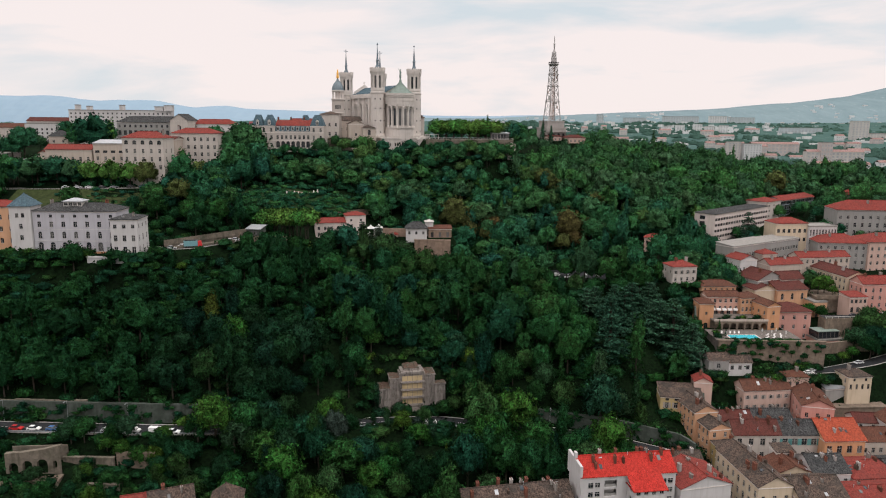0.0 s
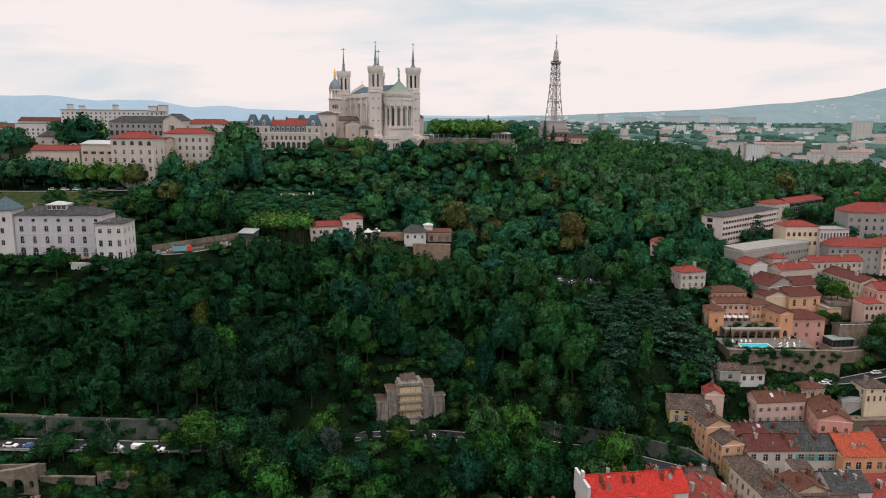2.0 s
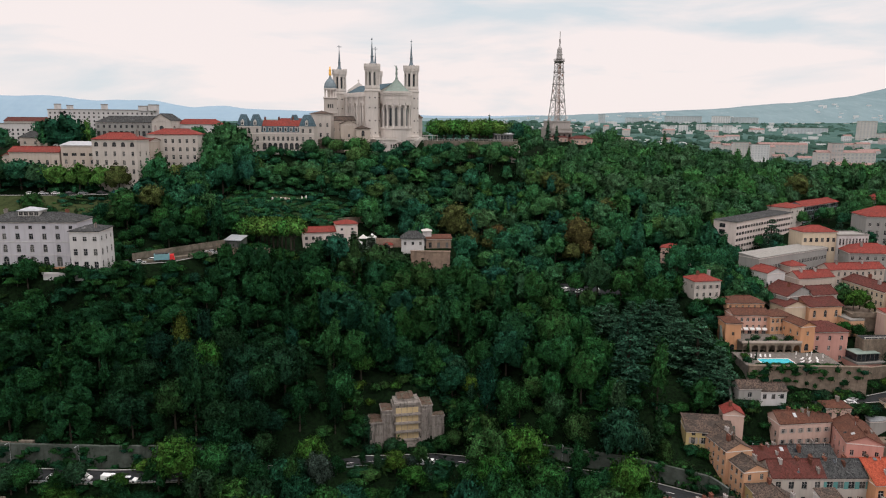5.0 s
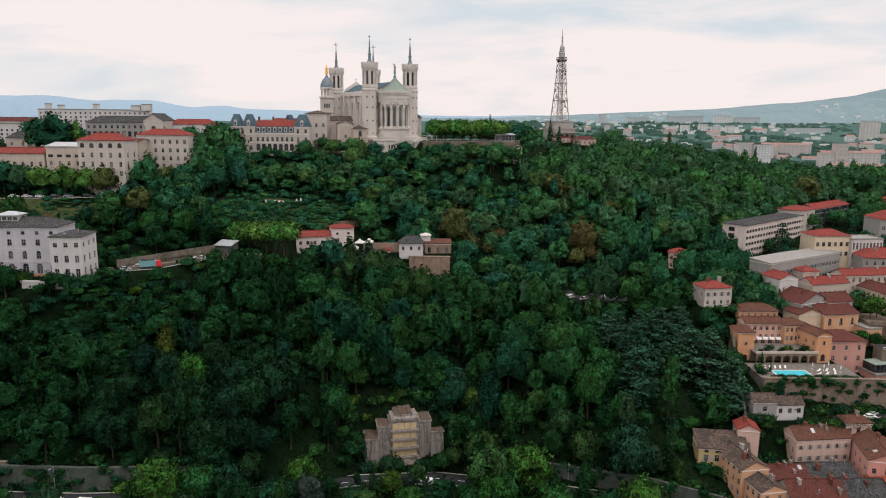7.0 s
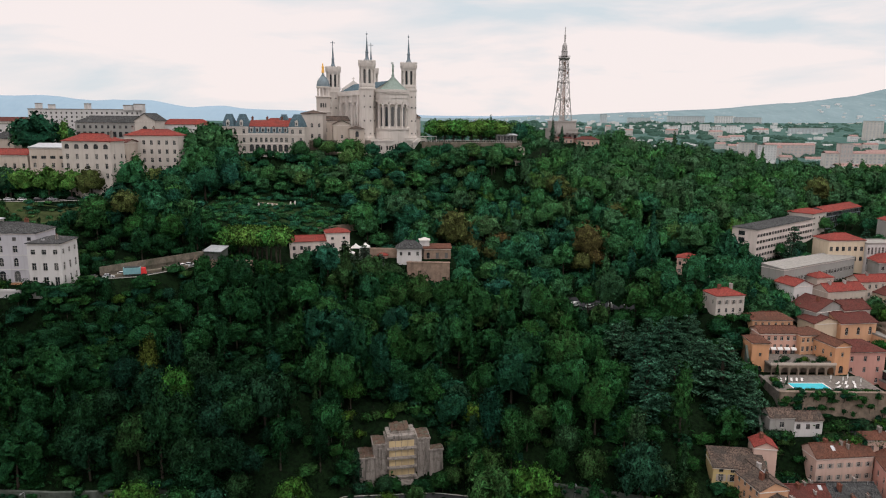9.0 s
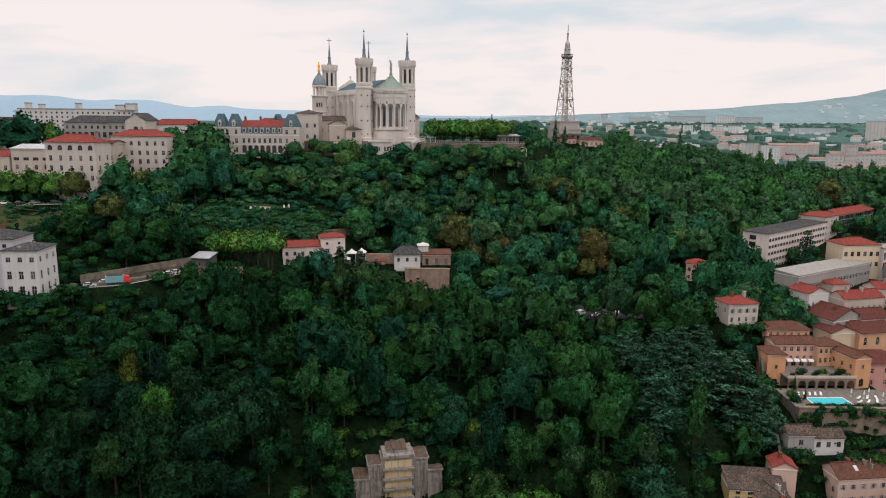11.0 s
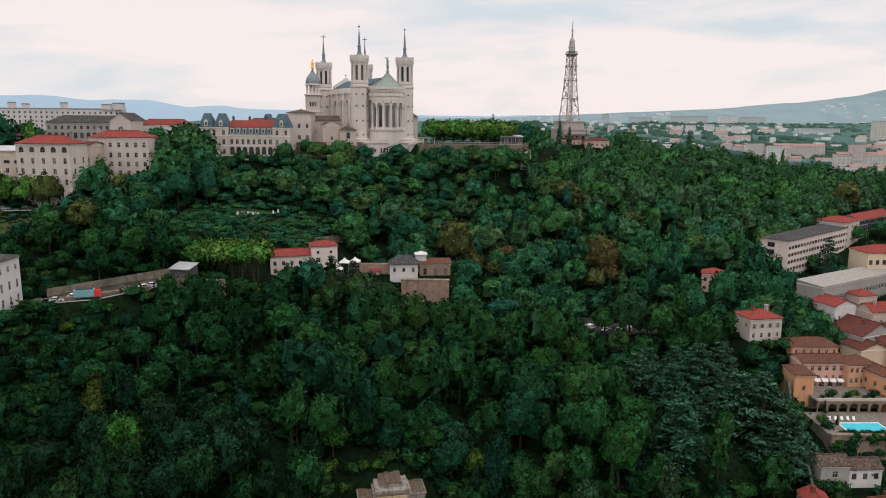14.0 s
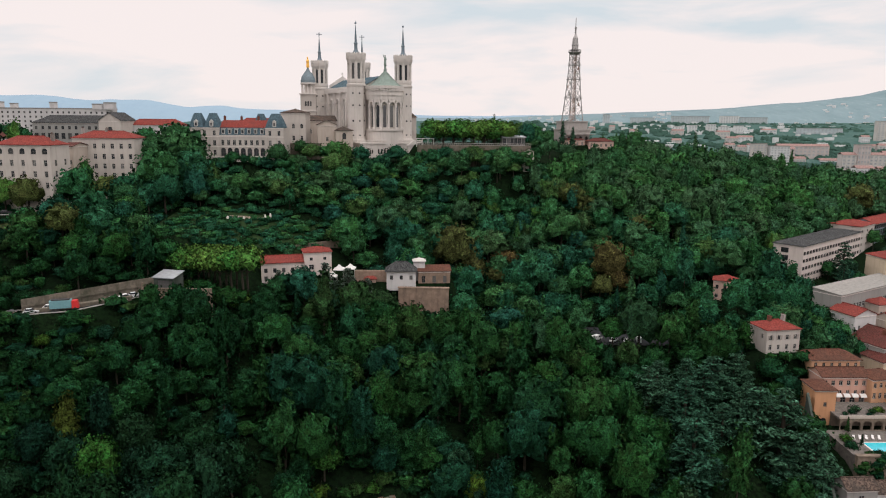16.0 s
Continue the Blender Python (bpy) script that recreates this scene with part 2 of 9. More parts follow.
def window_glass():
    m, nt, bs = nodes_of("pane_glass")
    info = nt.nodes.new("ShaderNodeObjectInfo")
    n = link_noise(nt, 0.6, 3)
    c = mixed(nt, ramped(nt, n.outputs[0], 0.3, 0.7), (0.010, 0.013, 0.016), (0.030, 0.036, 0.042))
    c = mixed(nt, ramped(nt, info.outputs["Random"], 0.62, 0.95, 0.0, 0.55), c, (0.20, 0.195, 0.185))
    nt.links.new(c, bs.inputs["Base Color"])
    bs.inputs["Roughness"].default_value = 0.14
    bs.inputs["Specular IOR Level"].default_value = 0.5


window_glass()
plain("shutter_wood", (0.34, 0.30, 0.27), 0.7)
plain("shutter_red", (0.42, 0.16, 0.10), 0.7)
plain("shutter_teal", (0.10, 0.28, 0.27), 0.7)
plain("asphalt", (0.030, 0.032, 0.034), 0.9, vary=0.35, spec=0.1)
plain("paving", (0.15, 0.135, 0.12), 0.9, vary=0.4, spec=0.1)
plain("kerb_stone", (0.42, 0.40, 0.37), 0.85)
plain("road_paint", (0.78, 0.77, 0.74), 0.7, vary=0.15)
plain("tyre", (0.02, 0.02, 0.02), 0.8, vary=0.1)
plain("canvas_white", (0.62, 0.60, 0.58), 0.8, vary=0.08)
plain("canvas_teal", (0.16, 0.33, 0.36), 0.7, vary=0.15)
plain("red_paint", (0.55, 0.03, 0.03), 0.4, vary=0.1)
plain("crane_red", (0.50, 0.10, 0.12), 0.6, vary=0.1)
plain("pool_water", (0.04, 0.44, 0.52), 0.08, vary=0.12)
plain("grass", (0.020, 0.042, 0.014), 0.95, vary=0.5, spec=0.1, scale=0.3)
plain("dry_slope", (0.13, 0.105, 0.055), 0.95, vary=0.5, spec=0.1)
rough_stone("chimney_brick", (0.20, 0.080, 0.055), (0.10, 0.055, 0.042), 3.0)
rough_stone("stone_wall", (0.235, 0.185, 0.145), (0.10, 0.085, 0.065))
rough_stone("stone_dark", (0.085, 0.098, 0.086), (0.030, 0.042, 0.031))
rough_stone("stone_garden", (0.30, 0.215, 0.165), (0.14, 0.11, 0.085), 0.9)
rough_stone("stone_pale", (0.20, 0.17, 0.138), (0.055, 0.058, 0.04))


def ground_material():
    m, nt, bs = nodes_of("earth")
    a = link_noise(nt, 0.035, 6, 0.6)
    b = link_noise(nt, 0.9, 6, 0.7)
    # forest-floor shade is painted into these near-black earth and grass colours
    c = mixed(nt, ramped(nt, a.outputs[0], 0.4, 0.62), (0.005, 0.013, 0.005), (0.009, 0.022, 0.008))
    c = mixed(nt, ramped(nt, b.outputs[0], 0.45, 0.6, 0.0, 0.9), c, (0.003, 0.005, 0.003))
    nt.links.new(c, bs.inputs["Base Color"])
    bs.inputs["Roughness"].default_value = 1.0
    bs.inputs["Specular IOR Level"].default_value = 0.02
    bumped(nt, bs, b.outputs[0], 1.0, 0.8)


ground_material()
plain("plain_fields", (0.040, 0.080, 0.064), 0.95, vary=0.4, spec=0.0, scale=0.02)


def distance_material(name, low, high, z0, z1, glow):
    """Far wooded country: kilometres of haze painted into its colour and its emission."""
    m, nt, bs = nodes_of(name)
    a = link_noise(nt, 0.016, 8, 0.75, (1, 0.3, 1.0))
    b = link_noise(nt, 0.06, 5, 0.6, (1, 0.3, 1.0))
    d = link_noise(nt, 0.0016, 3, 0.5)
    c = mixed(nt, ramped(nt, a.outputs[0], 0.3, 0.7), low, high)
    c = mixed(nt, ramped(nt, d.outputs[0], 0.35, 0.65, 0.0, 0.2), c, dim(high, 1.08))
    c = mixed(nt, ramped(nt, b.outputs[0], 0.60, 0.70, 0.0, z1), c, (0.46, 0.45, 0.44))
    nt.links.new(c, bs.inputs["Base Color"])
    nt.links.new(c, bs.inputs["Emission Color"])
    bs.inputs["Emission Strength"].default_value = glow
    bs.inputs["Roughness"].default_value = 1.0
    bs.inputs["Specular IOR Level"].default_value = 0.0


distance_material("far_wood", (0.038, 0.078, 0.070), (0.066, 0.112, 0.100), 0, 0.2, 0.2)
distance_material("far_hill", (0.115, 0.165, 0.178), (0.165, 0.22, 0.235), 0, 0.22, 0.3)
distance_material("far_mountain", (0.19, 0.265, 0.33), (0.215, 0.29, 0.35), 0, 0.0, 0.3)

# ---- building kit ----


class MB:
    """Gathers faces of one part; makes one mesh."""

    def __init__(self):
        self.v, self.f, self.m = [], [], []

    def add(self, pts, faces, m=0):
        b = len(self.v)
        self.v.extend(pts)
        self.f.extend([[b + i for i in f] for f in faces])
        self.m.extend([m] * len(faces))
        return self

    def quad(self, a, b, c, d, m=0):
        return self.add([a, b, c, d], [[0, 1, 2, 3]], m)

    def box(self, x0, y0, z0, x1, y1, z1, m=0):
        p = [(x0, y0, z0), (x1, y0, z0), (x1, y1, z0), (x0, y1, z0), (x0, y0, z1), (x1, y0, z1), (x1, y1, z1), (x0, y1, z1)]
        return self.add(p, [[0, 3, 2, 1], [4, 5, 6, 7], [0, 1, 5, 4], [1, 2, 6, 5], [2, 3, 7, 6], [3, 0, 4, 7]], m)

    def prism(self, base, z0, z1, m=0, top=None):
        """An upright prism over a polygon (counter-clockwise); top: another polygon for the upper end."""
        n = len(base)
        top = top or base
        p = [(x, y, z0) for x, y in base] + [(x, y, z1) for x, y in top]
        f = [[i, (i + 1) % n, n + (i + 1) % n, n + i] for i in range(n)] + [list(range(n))[::-1], list(range(n, 2 * n))]
        return self.add(p, f, m)

    def lathe(self, profile, n, cx=0.0, cy=0.0, m=0, turn=0.0, squash=1.0):
        p, f = [], []
        for r, z in profile:
            for i in range(n):
                a = turn + 2 * math.pi * i / n
                p.append((cx + r * math.cos(a), cy + squash * r * math.sin(a), z))
        for k in range(len(profile) - 1):
            for i in range(n):
                j = (i + 1) % n
                f.append([k * n + i, k * n + j, (k + 1) * n + j, (k + 1) * n + i])
        f.append(list(range(n))[::-1])
        f.append([(len(profile) - 1) * n + i for i in range(n)])
        return self.add(p, f, m)

    def beam(self, p, q, w, m=0, w2=None):
        """A square bar from p to q."""
        p, q = Vector(p), Vector(q)
        d = (q - p).normalized()
        s = d.cross(Vector((0, 0, 1)))
        s = Vector((1, 0, 0)) if s.length < 1e-3 else s.normalized()
        u = s.cross(d)
        w2 = w if w2 is None else w2
        pts = []
        for c, r in ((p, w / 2), (q, w2 / 2)):
            for a, b in ((-1, -1), (1, -1), (1, 1), (-1, 1)):
                pts.append(tuple(c + s * a * r + u * b * r))
        return self.add(pts, [[0, 1, 5, 4], [1, 2, 6, 5], [2, 3, 7, 6], [3, 0, 4, 7], [3, 2, 1, 0], [4, 5, 6, 7]], m)

    def rail(self, pts, widths):
        """One square bar through several points."""
        rings = []
        for i, p in enumerate(pts):
            d = (Vector(pts[min(i + 1, len(pts) - 1)]) - Vector(pts[max(i - 1, 0)])).normalized()
            s = d.cross(Vector((0, 1, 0.2))).normalized()
            u = s.cross(d)
            rings += [tuple(Vector(p) + (s * a + u * b) * widths[i] / 2) for a, b in ((-1, -1), (1, -1), (1, 1), (-1, 1))]
        n = len(pts)
        f = [[4 * i + k, 4 * i + (k + 1) % 4, 4 * i + 4 + (k + 1) % 4, 4 * i + 4 + k] for i in range(n - 1) for k in range(4)]
        return self.add(rings, f + [[3, 2, 1, 0], [4 * n - 4, 4 * n - 3, 4 * n - 2, 4 * n - 1]])

    def mesh(self, name, mats):
        me = bpy.data.meshes.new(name)
        me.from_pydata(self.v, [], self.f)
        for mt in mats:
            me.materials.append(MATS[mt])
        me.polygons.foreach_set("material_index", self.m)
        me.update()
        return me


def part(name, mb, mats, parent, label="", m=None):
    """One mesh object under a thing or a part."""
    data = mb.mesh(name, [mats] if isinstance(mats, str) else mats) if isinstance(mb, MB) else mb
    ob = new(name, data)
    ob.parent = parent
    if m is not None:
        ob.matrix_basis = m
    if label:
        tagged(ob, label)
    return ob


def thing(name, label, category, m, group="", kind=""):
    ob = new(name)
    ob.empty_display_size = 0.5
    ob.matrix_basis = m
    return tagged(ob, label, category, group, kind)


def solid(name, mb, mats, label, category, m=None, group="", kind=""):
    ob = new(name, mb.mesh(name, [mats] if isinstance(mats, str) else mats))
    if m is not None:
        ob.matrix_basis = m
    return tagged(ob, label, category, group, kind)


WINDOWS = {}


def window_meshes(w, h, style):
    key = (round(w, 2), round(h, 2), style)
    if key not in WINDOWS:
        fm = "frame_dark" if "dark" in style else "frame_white"
        fr, pn = MB(), MB()
        t = 0.06
        hh = h - w / 2 if "arch" in style else h
        xs = (-w / 2, -w / 2 + t, -0.03, 0.03, w / 2 - t, w / 2)
        zs = (0, t, hh * 0.62, hh * 0.62 + 0.06, hh - t, hh) if h > 1.2 else (0, t, hh - t, hh)
        seen = {}

        def at(x, y, z):
            key = (round(x, 4), round(y, 4), round(z, 4))
            if key not in seen:
                seen[key] = len(fr.v)
                fr.v.append(key)
            return seen[key]

        def face(*pts):
            fr.f.append([at(*p) for p in pts])
            fr.m.append(0)

        hole = lambda i, j: i in (1, 3) and 0 < j < len(zs) - 2 and (j % 2 == 1)
        for i, (x0, x1) in enumerate(zip(xs[:-1], xs[1:])):
            for j, (z0, z1) in enumerate(zip(zs[:-1], zs[1:])):
                if not hole(i, j):
                    face((x0, -0.05, z0), (x1, -0.05, z0), (x1, -0.05, z1), (x0, -0.05, z1))
                else:
                    face((x0, -0.05, z0), (x0, 0.02, z0), (x0, 0.02, z1), (x0, -0.05, z1))
                    face((x1, 0.02, z0), (x1, -0.05, z0), (x1, -0.05, z1), (x1, 0.02, z1))
                    face((x0, 0.02, z0), (x0, -0.05, z0), (x1, -0.05, z0), (x1, 0.02, z0))
                    face((x0, -0.05, z1), (x0, 0.02, z1), (x1, 0.02, z1), (x1, -0.05, z1))
            # the sill, out to the wall's face
            face((x0, -0.3, 0), (x1, -0.3, 0), (x1, -0.05, 0), (x0, -0.05, 0))
            face((x0, -0.3, -0.08), (x1, -0.3, -0.08), (x1, -0.3, 0), (x0, -0.3, 0))
        pn.quad((-w / 2, 0, 0), (w / 2, 0, 0), (w / 2, 0, hh), (-w / 2, 0, hh))
        if "arch" in style:
            arc = [(math.cos(a) * w / 2, 0.0, hh + math.sin(a) * w / 2) for a in np.linspace(0, math.pi, 9)]
            pn.add(arc, [list(range(9))])
            for a, b in zip(arc[:-1], arc[1:]):
                fr.beam(a, b, 0.09)
        WINDOWS[key] = (fr.mesh("window", [fm]), pn.mesh("pane", ["pane_glass"]))
    return WINDOWS[key]


SHUTTERS = {}


def shutter_mesh(w, h, mat):
    key = (round(w, 2), round(h, 2), mat)
    if key not in SHUTTERS:
        s = MB()
        s.box(-w / 2, -0.05, 0, w / 2, 0, h)
        for k in range(1, 4):
            s.box(-w / 2 + 0.05, -0.07, h * k / 4 - 0.04, w / 2 - 0.05, -0.05, h * k / 4 + 0.04)
        SHUTTERS[key] = s.mesh("shutter", [mat])
    return SHUTTERS[key]


def facade(mb, o, u, width, z0, z1, wins, m=0, deep=0.28):
    """A wall face with real openings: the cells between the openings, and their reveals."""
    nx, ny = u[1], -u[0]

    def P(s, z, d=0.0):
        return (o[0] + u[0] * s - nx * d, o[1] + u[1] * s - ny * d, z)

    us = sorted({0.0, width, *[round(w[0], 3) for w in wins], *[round(w[1], 3) for w in wins]})
    rows = {}
    for w in wins:
        rows.setdefault((w[2], w[3]), []).append(w)
    zs = sorted({z0, z1, *[w[2] for w in wins], *[w[3] for w in wins]})
    for za, zb in zip(zs[:-1], zs[1:]):
        hit = sorted([w for w in wins if w[2] <= za + 1e-6 and w[3] >= zb - 1e-6])
        s = 0.0
        for w in hit:
            if w[0] > s + 1e-6:
                mb.quad(P(s, za), P(w[0], za), P(w[0], zb), P(s, zb), m)
            s = w[1]
        if s < width - 1e-6:
            mb.quad(P(s, za), P(width, za), P(width, zb), P(s, zb), m)
    for w in wins:
        a, b, c, d = w[0], w[1], w[2], w[3]
        mb.quad(P(a, c), P(a, c, deep), P(a, d, deep), P(a, d), m)
        mb.quad(P(b, c, deep), P(b, c), P(b, d), P(b, d, deep), m)
        mb.quad(P(a, c, deep), P(a, c), P(b, c), P(b, c, deep), m)
        mb.quad(P(a, d), P(a, d, deep), P(b, d, deep), P(b, d), m)
        if len(w) > 4 and "arch" in w[4]:
            r, mid = (b - a) / 2, (a + b) / 2
            arc = [(mid - r * math.cos(t), d - r + r * math.sin(t)) for t in np.linspace(0, math.pi / 2, 5)]
            mb.add([P(a, d, 0.05), *[P(s, z, 0.05) for s, z in arc]], [[0, i + 2, i + 1] for i in range(4)], m)
            mb.add([P(b, d, 0.05), *[P(2 * mid - s, z, 0.05) for s, z in arc]], [[0, i + 1, i + 2] for i in range(4)], m)


def spread(rows, width):
    """Rows of (sill height, width, height, count, style, margin) as openings."""
    out = []
    for r in rows or ():
        z, w, h, n = r[0], r[1] * 1.12, r[2] * 1.05, r[3]
        style = r[4] if len(r) > 4 else ""
        mar = r[5] if len(r) > 5 else width * 0.5 / n
        lo = r[6] if len(r) > 6 else mar
        hi = r[7] if len(r) > 7 else width - mar
        for i in range(n):
            c = (lo + hi) / 2 if n == 1 else lo + (hi - lo) * i / (n - 1)
            out.append((c - w / 2, c + w / 2, z, z + h, style))
    return out


FOOT = []     # footprints: centre, half sizes, turn, kept free of trees


def set_windows(root, o, u, wins, deep=0.28):
    ang = math.degrees(math.atan2(u[1], u[0]))
    nx, ny = u[1], -u[0]
    for a, b, c, d, style in wins:
        s = (a + b) / 2
        if "hole" in style:
            continue
        fr, pn = window_meshes(b - a, d - c, style)
        px, py = o[0] + u[0] * s - nx * (deep - 0.04), o[1] + u[1] * s - ny * (deep - 0.04)
        w = part("window", fr, None, root, m=pose(px, py, c, 0, 0, ang))
        part("pane", pn, None, w)
        for key, mat in (("shutR", "shutter_red"), ("shutW", "shutter_wood"), ("shutT", "shutter_teal")):
            if key in style:
                sw = (b - a) * 0.5
                for side in (-1, 1):
                    q = s + side * ((b - a) / 2 + sw / 2 + 0.04)
                    part("shutter", shutter_mesh(sw, d - c, mat), None, root, m=pose(o[0] + u[0] * q + nx * 0.01, o[1] + u[1] * q + ny * 0.01, c, 0, 0, ang))


def roof_mesh(kind, L, D, H, rise, over, walls, wm=0):
    """The roof over a box L x D, with thickness; gable triangles go into the walls."""
    rf = MB()
    x0, x1, y0, y1 = -over, L + over, -over, D + over
    t = 0.22

    def shell(pts, faces):
        """One closed skin: the faces, the same lowered by the thickness, and the rim."""
        n = len(pts)
        rf.add(list(pts) + [(x, y, z - t) for x, y, z in pts], [])
        seen = {}
        for f in faces:
            for i, j in zip(f, f[1:] + f[:1]):
                seen[i, j] = True
        rim = [[i, n + i, n + j, j] for i, j in seen if (j, i) not in seen]
        rf.f.extend([list(f) for f in faces] + [[n + i for i in f][::-1] for f in faces] + rim)
        rf.m.extend([0] * (2 * len(faces) + len(rim)))

    if kind == "flat":
        rf.box(x0, y0, H, x1, y1, H + 0.35)
        for a, b, c, d in ((x0, y0, x1, y0 + 0.3), (x0, y1 - 0.3, x1, y1), (x0, y0 + 0.3, x0 + 0.3, y1 - 0.3), (x1 - 0.3, y0 + 0.3, x1, y1 - 0.3)):
            rf.box(a, b, H + 0.35, c, d, H + 0.75)
        return rf
    e = H - rise * over / (min(L, D) / 2 + 1e-6) * 0.5
    if kind == "gable":
        ym = D / 2
        shell([(x0, y0, e), (x1, y0, e), (x1, ym, H + rise), (x0, ym, H + rise), (x1, y1, e), (x0, y1, e)], [[0, 1, 2, 3], [4, 5, 3, 2]])
        walls.add([(0, 0, H), (0, D, H), (0, ym, H + rise - t)], [[0, 2, 1]], wm)
        walls.add([(L, 0, H), (L, D, H), (L, ym, H + rise - t)], [[0, 1, 2]], wm)
    elif kind == "gable_y":
        xm = L / 2
        shell([(x0, y1, e), (x0, y0, e), (xm, y0, H + rise), (xm, y1, H + rise), (x1, y0, e), (x1, y1, e)], [[0, 1, 2, 3], [4, 5, 3, 2]])
        walls.add([(0, 0, H), (L, 0, H), (xm, 0, H + rise - t)], [[0, 1, 2]], wm)
        walls.add([(0, D, H), (L, D, H), (xm, D, H + rise - t)], [[0, 2, 1]], wm)
    elif kind == "shed":
        shell([(x0, y0, e), (x1, y0, e), (x1, y1, H + rise), (x0, y1, H + rise)], [[0, 1, 2, 3]])
        walls.add([(0, 0, H), (0, D, H), (0, D, H + rise - t)], [[0, 2, 1]], wm)
        walls.add([(L, 0, H), (L, D, H), (L, D, H + rise - t)], [[0, 1, 2]], wm)
        walls.quad((L, D, H), (0, D, H), (0, D, H + rise - t), (L, D, H + rise - t), wm)
    else:  # hip
        k = min(L, D) / 2 * 0.98
        c4 = [(x0, y0, e), (x1, y0, e), (x1, y1, e), (x0, y1, e)]
        if L >= D:
            shell(c4 + [(k, D / 2, H + rise), (L - k, D / 2, H + rise)], [[0, 1, 5, 4], [2, 3, 4, 5], [3, 0, 4], [1, 2, 5]])
        else:
            shell(c4 + [(L / 2, k, H + rise), (L / 2, D - k, H + rise)], [[0, 1, 4], [2, 3, 5], [3, 0, 4, 5], [1, 2, 5, 4]])
    return rf


def chimney_part(root, x, y, z, h=2.0, w=0.85, d=1.5, mat="wall_concrete"):
    c = MB()
    c.box(-w / 2, -d / 2, -1.8, w / 2, d / 2, h)
    c.box(-w / 2 - 0.08, -d / 2 - 0.08, h, w / 2 + 0.08, d / 2 + 0.08, h + 0.14)
    if mat == "wall_concrete":
        mat = ("wall_concrete", "chimney_brick", "old_concrete", "chimney_brick")[int(3 * x + 5 * y) % 4]
    ch = part("chimney", c, mat, root, m=pose(x, y, z))
    p = MB()
    for k in (-0.25, 0.25):
        p.lathe([(0.13, h + 0.14), (0.11, h + 0.6)], 7, 0, k * d)
    part("chimney_pot", p, "roof_brown", ch)


def roof_top(roof, L, D, H, rise, u, v):
    """Height of a roof's surface above the point u, v of its plan."""
    a, b = 1 - abs(u - L / 2) / (L / 2), 1 - abs(v - D / 2) / (D / 2)
    if roof == "gable":
        return H + rise * b
    if roof == "gable_y":
        return H + rise * a
    half = min(L, D) / 2
    return H + rise * min(1.0, min(u, L - u, v, D - v) / half)


def roof_clutter(root, roof, L, D, H, rise, seed):
    """Skylights, stacks and vent pipes scattered over an old town roof."""
    r = random.Random(seed)
    for k in range(int(L * D / 38)):
        u, v = r.uniform(0.1, 0.9) * L, r.uniform(0.08, 0.6) * D
        z = roof_top(roof, L, D, H, rise, u, v)
        if k % 3 == 0:
            chimney_part(root, u, v, z - 0.2, r.uniform(0.9, 1.8), 0.6, r.uniform(0.8, 1.8), r.choice(["old_concrete", "roof_brown", "roof_old", "wall_concrete"]))
        elif k % 3 == 1:
            w, d = r.uniform(0.4, 0.6), r.uniform(0.5, 0.75)
            q = [(u + a * w, v + b * d, roof_top(roof, L, D, H, rise, u + a * w, v + b * d)) for a, b in ((-1, -1), (1, -1), (1, 1), (-1, 1))]
            m = MB()
            m.add([(a, b, c - 0.1) for a, b, c in q] + [(a, b, c + 0.14) for a, b, c in q], [[4, 5, 6, 7], [0, 1, 5, 4], [1, 2, 6, 5], [2, 3, 7, 6], [3, 0, 4, 7]])
            part("skylight", m, r.choice(["pane_glass", "zinc", "pane_glass"]), root)
        else:
            m = MB()
            m.lathe([(0.1, -0.3), (0.1, 0.9), (0.18, 0.92), (0.02, 1.15)], 6)
            part("vent_pipe", m, "zinc", root, m=pose(u, v, z))


